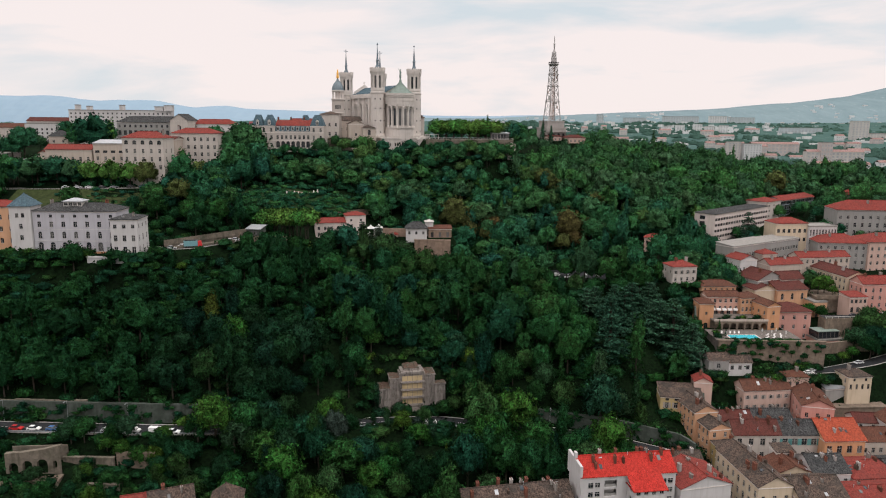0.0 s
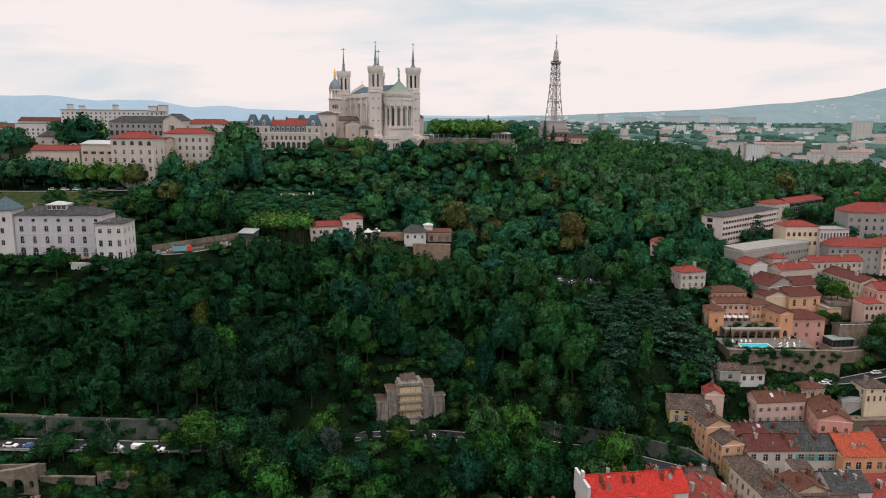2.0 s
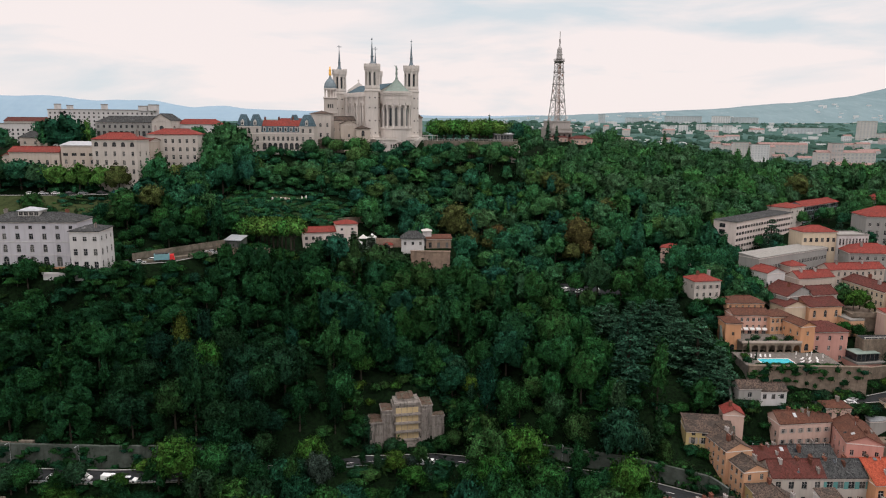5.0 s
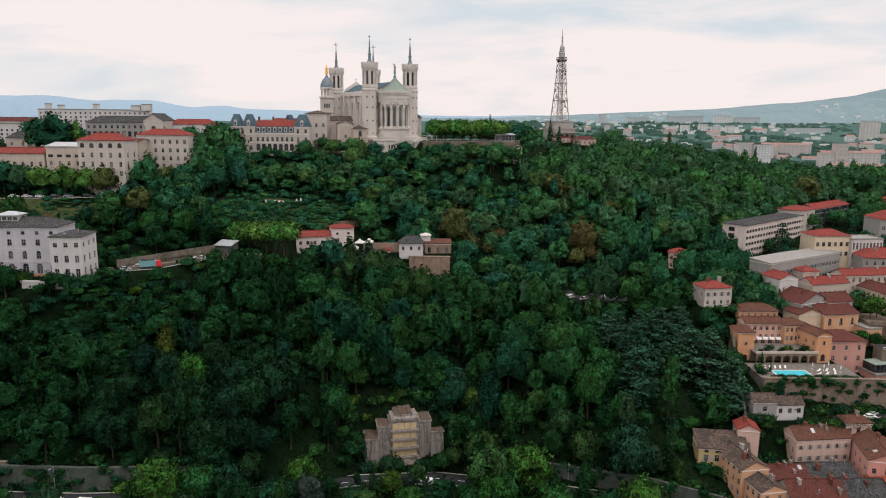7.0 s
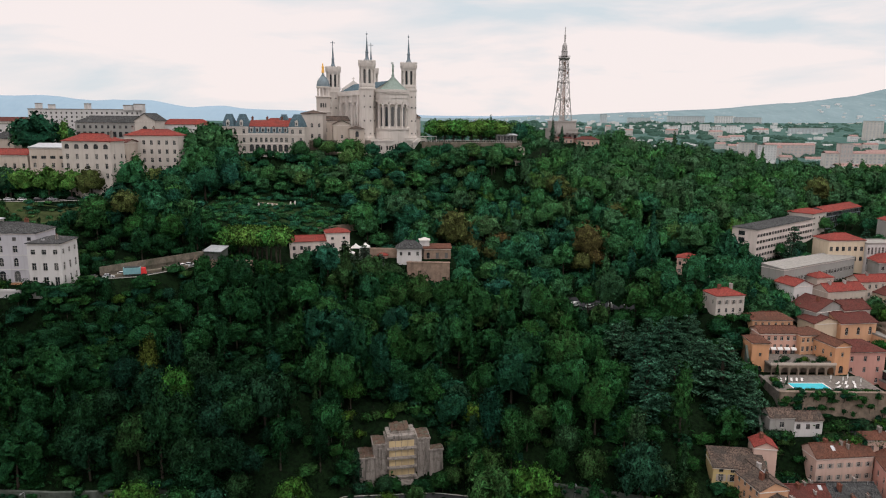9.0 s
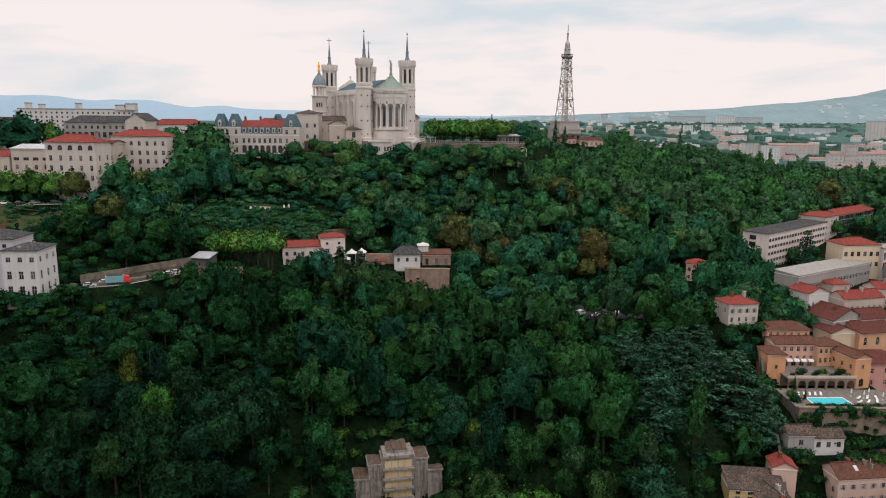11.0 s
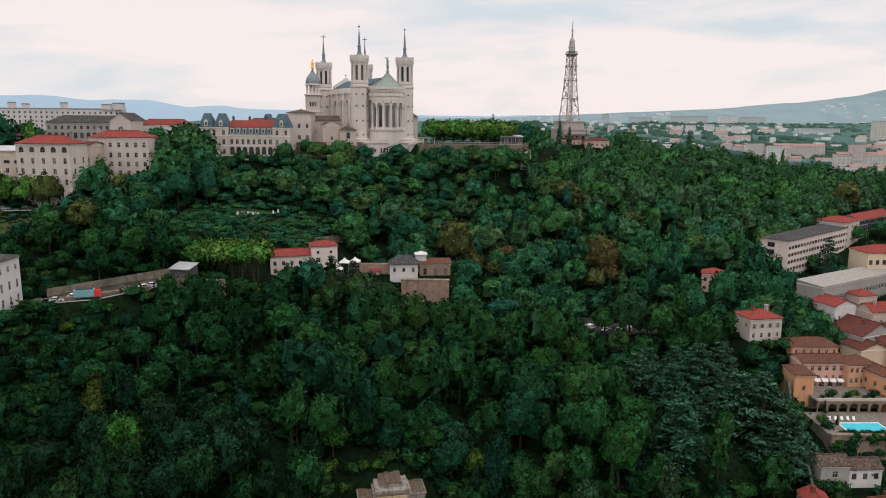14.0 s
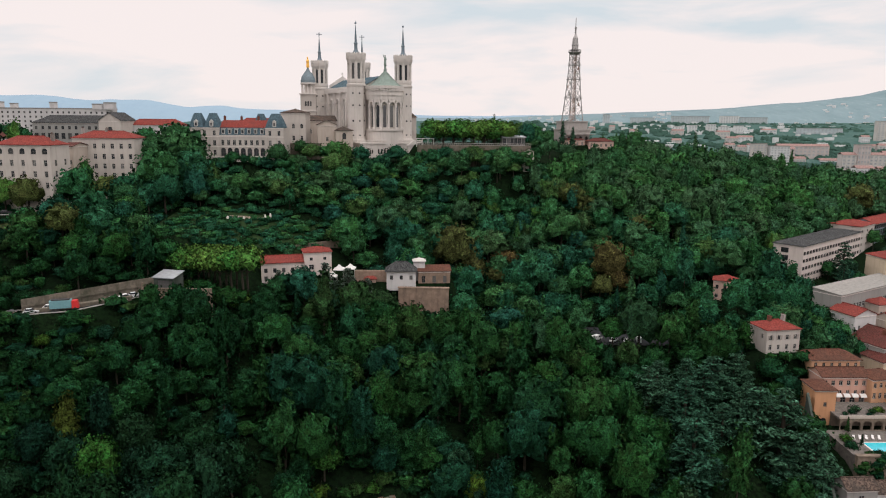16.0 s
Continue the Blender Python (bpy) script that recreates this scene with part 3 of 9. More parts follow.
def building(name, label, x, y, z, yaw, L, D, H, roof="hip", wall="wall_cream", tile="roof_red", front=None, left=None, right=None,
             rise=2.6, over=0.45, chimneys=(), foot=7.0, cornice=True, group="", category="building"):
    """A house: origin at its front left corner, x along the front, y to the back."""
    root = thing(name, label, category, pose(x, y, z, 0, 0, yaw), group)
    a = radians(yaw)
    cx, cy = x + math.cos(a) * L / 2 - math.sin(a) * D / 2, y + math.sin(a) * L / 2 + math.cos(a) * D / 2
    FOOT.append((cx, cy, L / 2, D / 2, a))
    w = MB()
    sides = (((0, 0), (1, 0), L, front), ((L, 0), (0, 1), D, right), ((L, D), (-1, 0), L, None), ((0, D), (0, -1), D, left))
    for o, u, width, rows in sides:
        wins = spread(rows, width)
        facade(w, o, u, width, -foot, H, wins)
        set_windows(root, o, u, wins)
    rf = roof_mesh(roof, L, D, H, rise, over, w)
    w.quad((0, 0, H - 0.01), (L, 0, H - 0.01), (L, D, H - 0.01), (0, D, H - 0.01))
    part("wall", w, wall, root)
    part("roof", rf, tile, root)
    if roof in ("gable", "gable_y", "hip") and rise > 1.5:
        rg = MB()
        k = min(L, D) / 2 * 0.98 if roof == "hip" else -over
        if roof == "gable_y" or roof == "hip" and L < D:
            rg.beam((L / 2, k, H + rise + 0.03), (L / 2, D - k, H + rise + 0.03), 0.3)
        else:
            rg.beam((k, D / 2, H + rise + 0.03), (L - k, D / 2, H + rise + 0.03), 0.3)
        part("ridge", rg, tile, root)
    if cornice and roof != "flat":
        c = MB()
        c.box(-0.16, -0.16, H - 0.75, L + 0.16, -0.003, H - 0.5)
        c.box(L + 0.003, -0.16, H - 0.75, L + 0.16, D + 0.16, H - 0.5)
        c.box(-0.16, -0.003, H - 0.75, -0.003, D + 0.16, H - 0.5)
        part("cornice", c, "limestone_trim", root)
    for cxx, cyy in chimneys:
        chimney_part(root, cxx, cyy, H + rise * 0.6)
    if roof in ("gable", "gable_y", "hip") and y < 290 and L * D > 90:
        roof_clutter(root, roof, L, D, H, rise, int(x * 7 + y))
    return root


# ---- ground ----
XS = (-300, -200, -130, -60, 0, 60, 110, 160, 260)
PROFILE = {}


def level(y, *z):
    PROFILE[y] = z


level(110, 30, 28, 26, 14, 10, 8, 8, 8, 8)
level(200, 44, 43, 41, 34, 22, 19, 20, 20, 20)
level(222, 47, 48, 48, 43, 27, 23, 22, 21, 21)
level(250, 66, 65, 63, 54, 36, 32, 27, 25, 24)
level(285, 87, 87, 83, 65, 54, 51, 45, 43, 41)
level(274, 80, 80, 75, 61, 48, 45, 34, 32, 31)
level(310, 92, 92, 92, 72, 60, 58, 54, 52, 48)
level(365, 112, 116, 112, 88, 78, 73, 77, 67, 62)
level(400, 120, 120, 114, 103, 88, 84, 83, 78, 72)
level(424, 123, 124, 121, 114, 95, 92, 90, 82, 77)
level(442, 124, 126, 125, 125, 117, 106, 97, 86, 80)
level(480, 127, 128, 128, 128, 122, 113, 107, 99, 90)
level(540, 130, 130, 130, 131, 134, 128, 119, 113, 101)
level(610, 132, 132, 132, 132, 134, 134, 127, 119, 104)
level(700, 132, 133, 132, 130, 128, 121, 113, 105, 94)
level(1000, 134, 134, 130, 118, 100, 92, 86, 82, 76)
YS = tuple(sorted(PROFILE))
GRID = np.array([PROFILE[y] for y in YS], float)
PADS = [  # flattened sites: x0, x1, y0, y1, height, soft edge
    (-200, -128, 283, 312, 93.2, 6), (-70, -46, 364, 380, 89, 4), (-40, 0, 362, 374, 89.5, 3),
    (112, 150, 292, 318, 57.6, 3), (48, 82, 346, 368, 72, 7), (-112, -20, 455, 560, 130, 14),
    (-20, 38, 454, 500, 137.5, 4), (66, 98, 590, 622, 134.5, 10), (106, 172, 280, 289, 46, 4),
    (-125, -78, 436, 460, 129.5, 5), (-30, 0, 255, 270, 36.0, 2.5), (153, 182, 300, 322, 50, 3), (-20, 40, 445, 452, 126, 6), (102, 121, 335, 349, 72.6, 6), (100, 119, 377, 392, 80, 6),
]


def ground_z(x, y):
    x, y = np.asarray(x, float), np.asarray(y, float)
    xi = np.clip(x, XS[0], XS[-1])
    yi = np.clip(y, YS[0], YS[-1])
    ix = np.clip(np.searchsorted(XS, xi, "right") - 1, 0, len(XS) - 2)
    iy = np.clip(np.searchsorted(YS, yi, "right") - 1, 0, len(YS) - 2)
    xa, ya = np.array(XS, float), np.array(YS, float)
    fx = (xi - xa[ix]) / (xa[ix + 1] - xa[ix])
    fy = (yi - ya[iy]) / (ya[iy + 1] - ya[iy])
    z = (GRID[iy, ix] * (1 - fx) + GRID[iy, ix + 1] * fx) * (1 - fy) + (GRID[iy + 1, ix] * (1 - fx) + GRID[iy + 1, ix + 1] * fx) * fy
    z = z + 0.9 * np.sin(x * 0.071 + 1.3) * np.sin(y * 0.083) + 0.5 * np.sin(x * 0.19) * np.cos(y * 0.17 + 2)
    for x0, x1, y0, y1, h, soft in PADS:
        d = np.hypot(np.maximum(np.maximum(x0 - x, x - x1), 0), np.maximum(np.maximum(y0 - y, y - y1), 0))
        k = np.clip(1 - d / soft, 0, 1)
        k = k * k * (3 - 2 * k)
        z = z * (1 - k) + h * k
    for line, wide in ROADS:
        best, zz = np.full(x.shape, 1e9), np.zeros(x.shape)
        for (ax, ay, az), (bx, by, bz) in zip(line[:-1], line[1:]):
            dx, dy = bx - ax, by - ay
            t = np.clip(((x - ax) * dx + (y - ay) * dy) / (dx * dx + dy * dy), 0, 1)
            d = np.hypot(x - ax - t * dx, y - ay - t * dy)
            near = d < best
            best, zz = np.where(near, d, best), np.where(near, az + t * (bz - az), zz)
        k = np.clip(1 - (best - wide / 2 - 0.5) / 5.0, 0, 1)
        k = k * k * (3 - 2 * k)
        z = z * (1 - k) + (zz - 0.06) * k
    # beyond the hill the plain and the plateau run out to the horizon
    far = np.clip((y - 1000) / 2500, 0, 1)
    z = z * (1 - far) + 95 * far
    return z


ROADS = [
    ([(-300, 222, 47.5), (-150, 219.5, 48), (-102, 217.5, 48.6), (-62, 230, 43.5), (-30, 251, 37.5), (-5, 256.5, 36), (30, 253.5, 34.5), (60, 248, 33), (80, 241, 31), (90, 226, 27)], 8.0),
    ([(-132, 303, 93), (-115, 309, 93.2), (-100, 322, 94.5)], 6.0),
    ([(-262, 398, 119), (-262, 440, 123), (-262, 500, 129)], 8.0),
    ([(136, 285, 46.5), (160, 288, 47.5), (180, 294, 49), (200, 302, 51)], 6.0),
    ([(-240, 361, 113.0), (-182, 364.5, 113.4), (-153, 371, 113.8), (-136, 382, 115)], 5.0),
]


def ribbon(line, wide, step=2.5):
    """A road's surface along a line of places, smoothed."""
    pts = [Vector(p) for p in line]
    out = []
    for i in range(len(pts) - 1):
        n = max(1, int((pts[i + 1] - pts[i]).length / step))
        out += [pts[i].lerp(pts[i + 1], k / n) for k in range(n)]
    out.append(pts[-1])
    left, right = [], []
    for i, p in enumerate(out):
        d = (out[min(i + 1, len(out) - 1)] - out[max(i - 1, 0)])
        s = Vector((-d.y, d.x, 0)).normalized()
        left.append(p + s * wide / 2)
        right.append(p - s * wide / 2)
    return out, left, right


def build_ground():
    fx = np.concatenate([np.linspace(-4800, -480, 22), np.arange(-420, 421, 5.0), np.linspace(480, 4800, 22)])
    fy = np.concatenate([np.linspace(-2500, 40, 16), np.arange(60, 661, 4.0), np.linspace(700, 4900, 60)])
    X, Y = np.meshgrid(fx, fy)
    Z = ground_z(X, Y)
    n, mrow = len(fx), len(fy)
    me = bpy.data.meshes.new("ground")
    idx = np.arange(n * mrow).reshape(mrow, n)
    q = np.stack([idx[:-1, :-1], idx[:-1, 1:], idx[1:, 1:], idx[1:, :-1]], -1).reshape(-1, 4)
    me.from_pydata(np.stack([X, Y, Z], -1).reshape(-1, 3).tolist(), [], q.tolist())
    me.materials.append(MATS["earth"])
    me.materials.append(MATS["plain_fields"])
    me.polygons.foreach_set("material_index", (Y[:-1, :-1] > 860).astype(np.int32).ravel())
    me.polygons.foreach_set("use_smooth", [True] * len(me.polygons))
    tagged(new("ground", me), "wooded hillside ground of earth and grass, darkened for tree shade", "ground", kind="structure")


build_ground()
ROAD_LABELS = ("grey asphalt road climbing below the wooded slope", "narrow asphalt lane beside the white institute", "asphalt street lined with parked cars", "small asphalt lane below the hotel terrace", "upper garden lane with parked cars")
for (line, wide), lab in zip(ROADS, ROAD_LABELS):
    mid, lf, rt = ribbon(line, wide)
    r = MB()
    for i in range(len(mid) - 1):
        r.quad(tuple(rt[i]), tuple(rt[i + 1]), tuple(lf[i + 1]), tuple(lf[i]))
    road = solid("road", r, "asphalt", lab, "road", kind="structure")
    for side in (lf, rt):
        k = MB()
        for i in range(len(mid) - 1):
            a, b = side[i], side[i + 1]
            k.beam((a.x, a.y, a.z + 0.03), (b.x, b.y, b.z + 0.03), 0.26)
        part("kerb", k, "kerb_stone", road)
mid, lf, rt = ribbon(ROADS[0][0], 8.0)
dash = MB()
for i in range(0, len(mid) - 1, 3):
    a, b = mid[i], mid[i + 1]
    s = Vector((-(b - a).y, (b - a).x, 0)).normalized() * 0.08
    dash.quad(*[tuple(v + Vector((0, 0, 0.012))) for v in (a - s, b - s, b + s, a + s)])
solid("road_marking", dash, "road_paint", "white dashed centre line painted on the road", "road marking", kind="structure")

# ---- the basilica on the hill ----


def basilica():
    root = thing("basilica", "pale limestone basilica with four octagonal towers and spires", "church", pose(-51.93, 485.72, 129.0, 0, 0, 28.86))
    FOOT.append((-54.5, 518.0, 17.0, 34.0, radians(28.86)))
    W, L = 26.98, 59.6
    # nave with deep wall bays
    nave = MB()
    wins = [(v - 1.5, v + 1.5, 13.0, 31.0, "arch") for v in (13.0, 23.5, 34.0, 44.5)]
    flip = [(L - b, L - a, c, d, s) for a, b, c, d, s in wins]
    facade(nave, (2.0, L), (0, -1), L, -12, 37.0, flip, deep=1.2)
    facade(nave, (W - 2.0, 0), (0, 1), L, -12, 37.0, wins, deep=1.2)
    facade(nave, (2.0, 0), (1, 0), W - 4, -12, 37.0, [])
    facade(nave, (W - 2.0, L), (-1, 0), W - 4, -12, 37.0, [])
    nave.add([(2, 0, 37), (W - 2, 0, 37), (W / 2, 0, 43.2)], [[0, 1, 2]])
    nave.add([(2, L, 37), (W - 2, L, 37), (W / 2, L, 43.2)], [[0, 2, 1]])
    part("nave_wall", nave, "limestone", root)
    for o, u, ws in (((2.0, L), (0, -1), flip), ((W - 2.0, 0), (0, 1), wins)):
        set_windows(root, o, u, [(a, b, c, d, "arch dark") for a, b, c, d, s in ws], 1.2)
    for side, x in ((-1, 2.0), (1, W - 2.0)):
        for v in (7.8, 18.2, 28.8, 39.2, 49.8):
            b = MB()
            xa, xb = (x - 1.5, x - 0.003) if side < 0 else (x + 0.003, x + 1.5)
            b.box(xa, v - 1.1, -12, xb, v + 1.1, 30)
            b.box(xa + (0.4 if side < 0 else 0), v - 0.8, 30, xb - (0.4 if side > 0 else 0), v + 0.8, 35.5)
            b.box(xa - 0.15, v - 1.3, 29.4, xb + 0.15, v + 1.3, 30.1)
            part("buttress", b, "limestone_trim", root)
        c = MB()
        xa, xb = (x - 0.9, x - 0.003) if side < 0 else (x + 0.003, x + 0.9)
        c.box(xa, 3, 35.4, xb, L - 3, 37.4)
        for k in range(26):
            v = 4.5 + k * 2.0
            c.box(xa, v, 37.4, xb, v + 1.1, 38.3)
        part("parapet", c, "limestone_trim", root)
        # arched hoods over the bays
        for v in (13.0, 23.5, 34.0, 44.5):
            h = MB()
            arc = [(x + side * 0.25, v + 2.6 * math.cos(t), 29.5 + 2.6 * math.sin(t)) for t in np.linspace(0, math.pi, 9)]
            for p, q in zip(arc[:-1], arc[1:]):
                h.beam(p, q, 0.7)
            part("arch_hood", h, "limestone_trim", root)
    rf = MB()
    for s in (-1, 1):
        x0 = 1.4 if s < 0 else W - 1.4
        pts = [(x0, -0.6, 36.9), (x0, L + 0.6, 36.9), (W / 2, L + 0.6, 43.6), (W / 2, -0.6, 43.6)]
        low = [(a, b, c - 0.3) for a, b, c in pts]
        rf.add(pts + low, [[0, 1, 2, 3], [7, 6, 5, 4], [0, 4, 5, 1], [1, 5, 6, 2], [2, 6, 7, 3], [3, 7, 4, 0]])
    part("roof", rf, "roof_blue_slate", root)
    gab = MB()
    gab.prism([(W / 2 - 8, L - 2.2), (W / 2 + 8, L - 2.2), (W / 2 + 8, L - 1.0), (W / 2 - 8, L - 1.0)], 36, 40.5)
    gab.add([(W / 2 - 8.4, L - 2.3, 40.5), (W / 2 + 8.4, L - 2.3, 40.5), (W / 2, L - 2.3, 46.2), (W / 2 - 8.4, L - 0.9, 40.5), (W / 2 + 8.4, L - 0.9, 40.5), (W / 2, L - 0.9, 46.2)],
            [[0, 1, 2], [3, 5, 4], [0, 2, 5, 3], [1, 4, 5, 2]])
    gab.beam((W / 2, L - 1.6, 46.0), (W / 2, L - 1.6, 48.2), 0.4)
    gab.beam((W / 2 - 0.8, L - 1.6, 47.5), (W / 2 + 0.8, L - 1.6, 47.5), 0.35)
    part("front_gable", gab, "limestone_trim", root)

    # corner towers
    def tower(u, v, cross, name="tower"):
        t8 = math.pi / 8
        c8 = math.cos(t8)
        sh = MB()
        sh.lathe([(5.25, -14), (5.25, 9.6), (5.5, 9.8), (5.5, 10.4), (4.85, 10.7), (4.75, 37.6), (5.05, 38.0), (5.05, 38.9), (4.55, 39.2), (4.55, 40.0)], 8, 0, 0, 0, t8)
        tw = part(name, sh, "limestone", root, m=pose(u, v, 0))
        # belfry: eight piers, paired lancets between
        bf = MB()
        for i in range(8):
            a = t8 + i * math.pi / 4
            pr = MB()
            pr.lathe([(0.42, 40.0), (0.42, 51.4)], 6, 4.2 * math.cos(a), 4.2 * math.sin(a))
            part("pier", pr, "limestone_trim", tw)
        bf.lathe([(4.75, 39.9), (4.75, 41.2), (4.4, 41.3)], 8, 0, 0, 0, t8)
        part("belfry_sill", bf, "limestone_trim", tw)
        bf = MB()
        bf.lathe([(4.45, 50.0), (4.95, 51.3), (5.0, 51.8)], 8, 0, 0, 0, t8)
        part("belfry", bf, "limestone_trim", tw)
        # near-black core: the shade behind the open lancets, put in as colour
        core = MB()
        core.lathe([(3.45, 40.0), (3.45, 51.0)], 8, 0, 0, 0, t8)
        part("belfry_core", core, "pane_glass", tw)
        for i in range(8):
            a = i * math.pi / 4
            p = MB()
            # a wall panel with two tall round-headed openings
            wd = 2 * 4.2 * math.tan(t8) - 0.9
            fo = [(wd / 2 - 0.78, wd / 2 + 0.78, 41.6, 49.6, "arch")]
            facade(p, (-wd / 2, 0), (1, 0), wd, 41.0, 50.8, fo, deep=0.6)
            part("lancet_panel", p, "limestone", tw, m=pose(3.95 * math.cos(a), 3.95 * math.sin(a), 0, 0, 0, math.degrees(a) + 90))
        cr = MB()
        cr.lathe([(4.9, 51.8), (5.2, 53.2), (5.2, 54.3), (4.7, 54.3), (4.7, 53.6)], 8, 0, 0, 0, t8)
        for i in range(8):
            a0 = t8 + i * math.pi / 4
            for k in range(3):
                f = (k + 0.5) / 3
                p0, p1 = Vector((math.cos(a0), math.sin(a0), 0)) * 5.2, Vector((math.cos(a0 + math.pi / 4), math.sin(a0 + math.pi / 4), 0)) * 5.2
                p = p0.lerp(p1, f)
                cr.lathe([(0.40, 54.2), (0.40, 54.75), (0.25, 54.9)], 6, p.x * 0.97, p.y * 0.97)
        for k in range(24):
            a = 2 * math.pi * k / 24
            cr.lathe([(0.12, 51.4), (0.18, 52.5)], 5, 5.0 * math.cos(a), 5.0 * math.sin(a))
        part("crown", cr, "limestone_trim", tw)
        sp = MB()
        sp.lathe([(1.7, 53.6), (1.55, 55.2), (1.0, 56.6), (0.85, 59.0), (1.15, 59.5), (0.7, 60.2), (0.55, 63.0), (0.14, 68.6)], 8)
        part("spire", sp, "spire_lead", tw)
        fi = MB()
        if cross:
            fi.beam((0, 0, 68.2), (0, 0, 71.2), 0.36)
            fi.beam((-1.5, 0.5, 69.9), (1.5, -0.5, 69.9), 0.36)
        else:
            fi.lathe([(0.1, 68.4), (0.1, 69.2), (0.55, 69.5), (0.55, 69.9), (0.1, 70.3), (0.05, 71)], 8)
        part("finial", fi, "spire_lead", tw)
        # small round windows and a slit down the shaft
        for z in (12.5, 20.0, 28.0, 34.2):
            for ang in (247.5, 292.5, 337.5) if name == "tower" else ():
                a = radians(ang - 22.5)
                o = MB()
                o.lathe([(0.48, 0), (0.48, 0.12)], 10)
                r = 4.79 * c8 + 0.02
                part("oculus", o, "pane_glass", tw, m=pose(r * math.cos(a), r * math.sin(a), z) @ Matrix.Rotation(a, 4, "Z") @ Matrix.Rotation(radians(90), 4, "Y"))

    tower(0, 0, False)
    tower(W, 0, False)
    tower(0, L, True)
    tower(W, L, True)

    # apse
    cu, r, av = W / 2, 9.4, -6.4
    ap = MB()
    n = 18
    arc = [(cu - r * math.cos(a), av - 0.5 - r * math.sin(a)) for a in np.linspace(0, math.pi, n + 1)]
    base = arc + [(cu + r, 3), (cu - r, 3)]
    ap.prism([(cu + (x - cu) * 0.86, av + (y - av) * 0.86) for x, y in base], 15.4, 31)
    apse = part("apse", ap, "limestone", root)
    for nm, k, z0, z1 in (("apse_base", 1.0, 7.0, 15.4), ("arch_ring", 1.0, 31.0, 33.0), ("string_course", 1.03, 33.0, 33.6), ("attic", 1.0, 33.6, 36.6), ("cornice", 1.06, 36.6, 38.0), ("sill_course", 1.05, 15.0, 15.8)):
        g = MB()
        g.prism([(cu + (x - cu) * k, av + (y - av) * k if y < 2 else y) for x, y in base], z0, z1)
        part(nm, g, "limestone", apse)
    for k in range(8):
        a = math.pi * k / 7
        x, y = cu - (r - 0.35) * math.cos(a), av - 0.5 - (r - 0.35) * math.sin(a)
        col = MB()
        col.lathe([(0.62, 15.8), (0.62, 16.6), (0.42, 17.0), (0.40, 26.6), (0.62, 27.2), (0.66, 28.0)], 10, x, y)
        part("column", col, "limestone_trim", apse)
    for k in range(7):
        a = math.pi * (k + 0.5) / 7
        ca, sa = math.cos(a), math.sin(a)
        gl = MB()
        gl.box(-0.8, -0.12, 16.9, 0.8, 0.0, 27.4)
        g2 = [(math.cos(t) * 0.8, -0.12, 27.4 + math.sin(t) * 0.8) for t in np.linspace(0, math.pi, 9)]
        gl.add(g2, [list(range(9))])
        rr = r * 0.86 + 0.1
        part("stained_window", gl, "pane_glass", apse, m=pose(cu - rr * ca, av - 0.45 - rr * sa, 0, 0, 0, math.degrees(math.atan2(-sa, -ca)) + 90))
        hood = MB()
        hp = [(math.cos(t) * 1.85, 0.0, 28.2 + math.sin(t) * 1.85) for t in np.linspace(0, math.pi, 11)]
        for p, q in zip(hp[:-1], hp[1:]):
            hood.beam(p, q, 0.75)
        hood.beam((-1.85, 0.35, 30.6), (1.85, 0.35, 30.6), 1.3)
        rr = r - 0.5
        part("arch_hood", hood, "limestone_trim", apse, m=pose(cu - rr * ca, av - 0.5 - rr * sa, 0, 0, 0, math.degrees(math.atan2(-sa, -ca)) + 90))
    dent = MB()
    for k in range(40):
        a = math.pi * (k + 0.5) / 40
        dent.box(cu - (r + 0.25) * math.cos(a) - 0.22, av - 0.5 - (r + 0.25) * math.sin(a) - 0.22, 35.4, cu - (r + 0.25) * math.cos(a) + 0.22, av - 0.5 - (r + 0.25) * math.sin(a) + 0.22, 36.6)
    part("corbels", dent, "limestone_trim", apse)
    cone = MB()
    prof = [(9.2, 38.0), (7.6, 38.5), (5.6, 40.3), (3.4, 42.5), (1.3, 44.8), (0.8, 45.6), (0.9, 46.4), (0.5, 46.8)]
    cone.lathe(prof, 28, cu, av - 0.6)
    for k in range(28):
        a = 2 * math.pi * k / 28
        for (r0, z0), (r1, z1) in zip(prof[:4], prof[1:5]):
            cone.beam((cu + r0 * math.cos(a), av - 0.6 + r0 * math.sin(a), z0 + 0.05), (cu + r1 * math.cos(a), av - 0.6 + r1 * math.sin(a), z1 + 0.05), 0.16)
    part("apse_roof", cone, "copper_green", root)
    # podium with the crypt arcade
    po = MB()
    facade(po, (-4.0, -15.5), (1, 0), 35.0, -14, 8.2, spread([(3.4, 0.8, 2.0, 4, "arch", 1, 3.0, 6.5), (3.2, 1.0, 2.4, 5, "arch", 1, 10.0, 17.0), (2.8, 1.5, 4.4, 1, "arch", 1, 22.0, 22.0), (3.4, 0.7, 2.0, 4, "arch", 1, 27.5, 32.0),
                                                         (-6.0, 2.6, 5.4, 1, "arch", 1, 22.5, 22.5)], 35), deep=0.7)
    po.box(-4.0, -14.7, -14, 31.0, 2.0, 8.2)
    po.box(-4.4, -15.9, 8.2, 31.4, 2.0, 9.0)
    pd = part("podium", po, "limestone", root)
    wn_ = spread([(3.4, 0.8, 2.0, 4, "arch dark", 1, 3.0, 6.5), (3.2, 1.0, 2.4, 5, "arch dark", 1, 10.0, 17.0), (2.8, 1.5, 4.4, 1, "arch dark", 1, 22.0, 22.0), (3.4, 0.7, 2.0, 4, "arch dark", 1, 27.5, 32.0),
                  (-6.0, 2.6, 5.4, 1, "arch dark", 1, 22.5, 22.5)], 35)
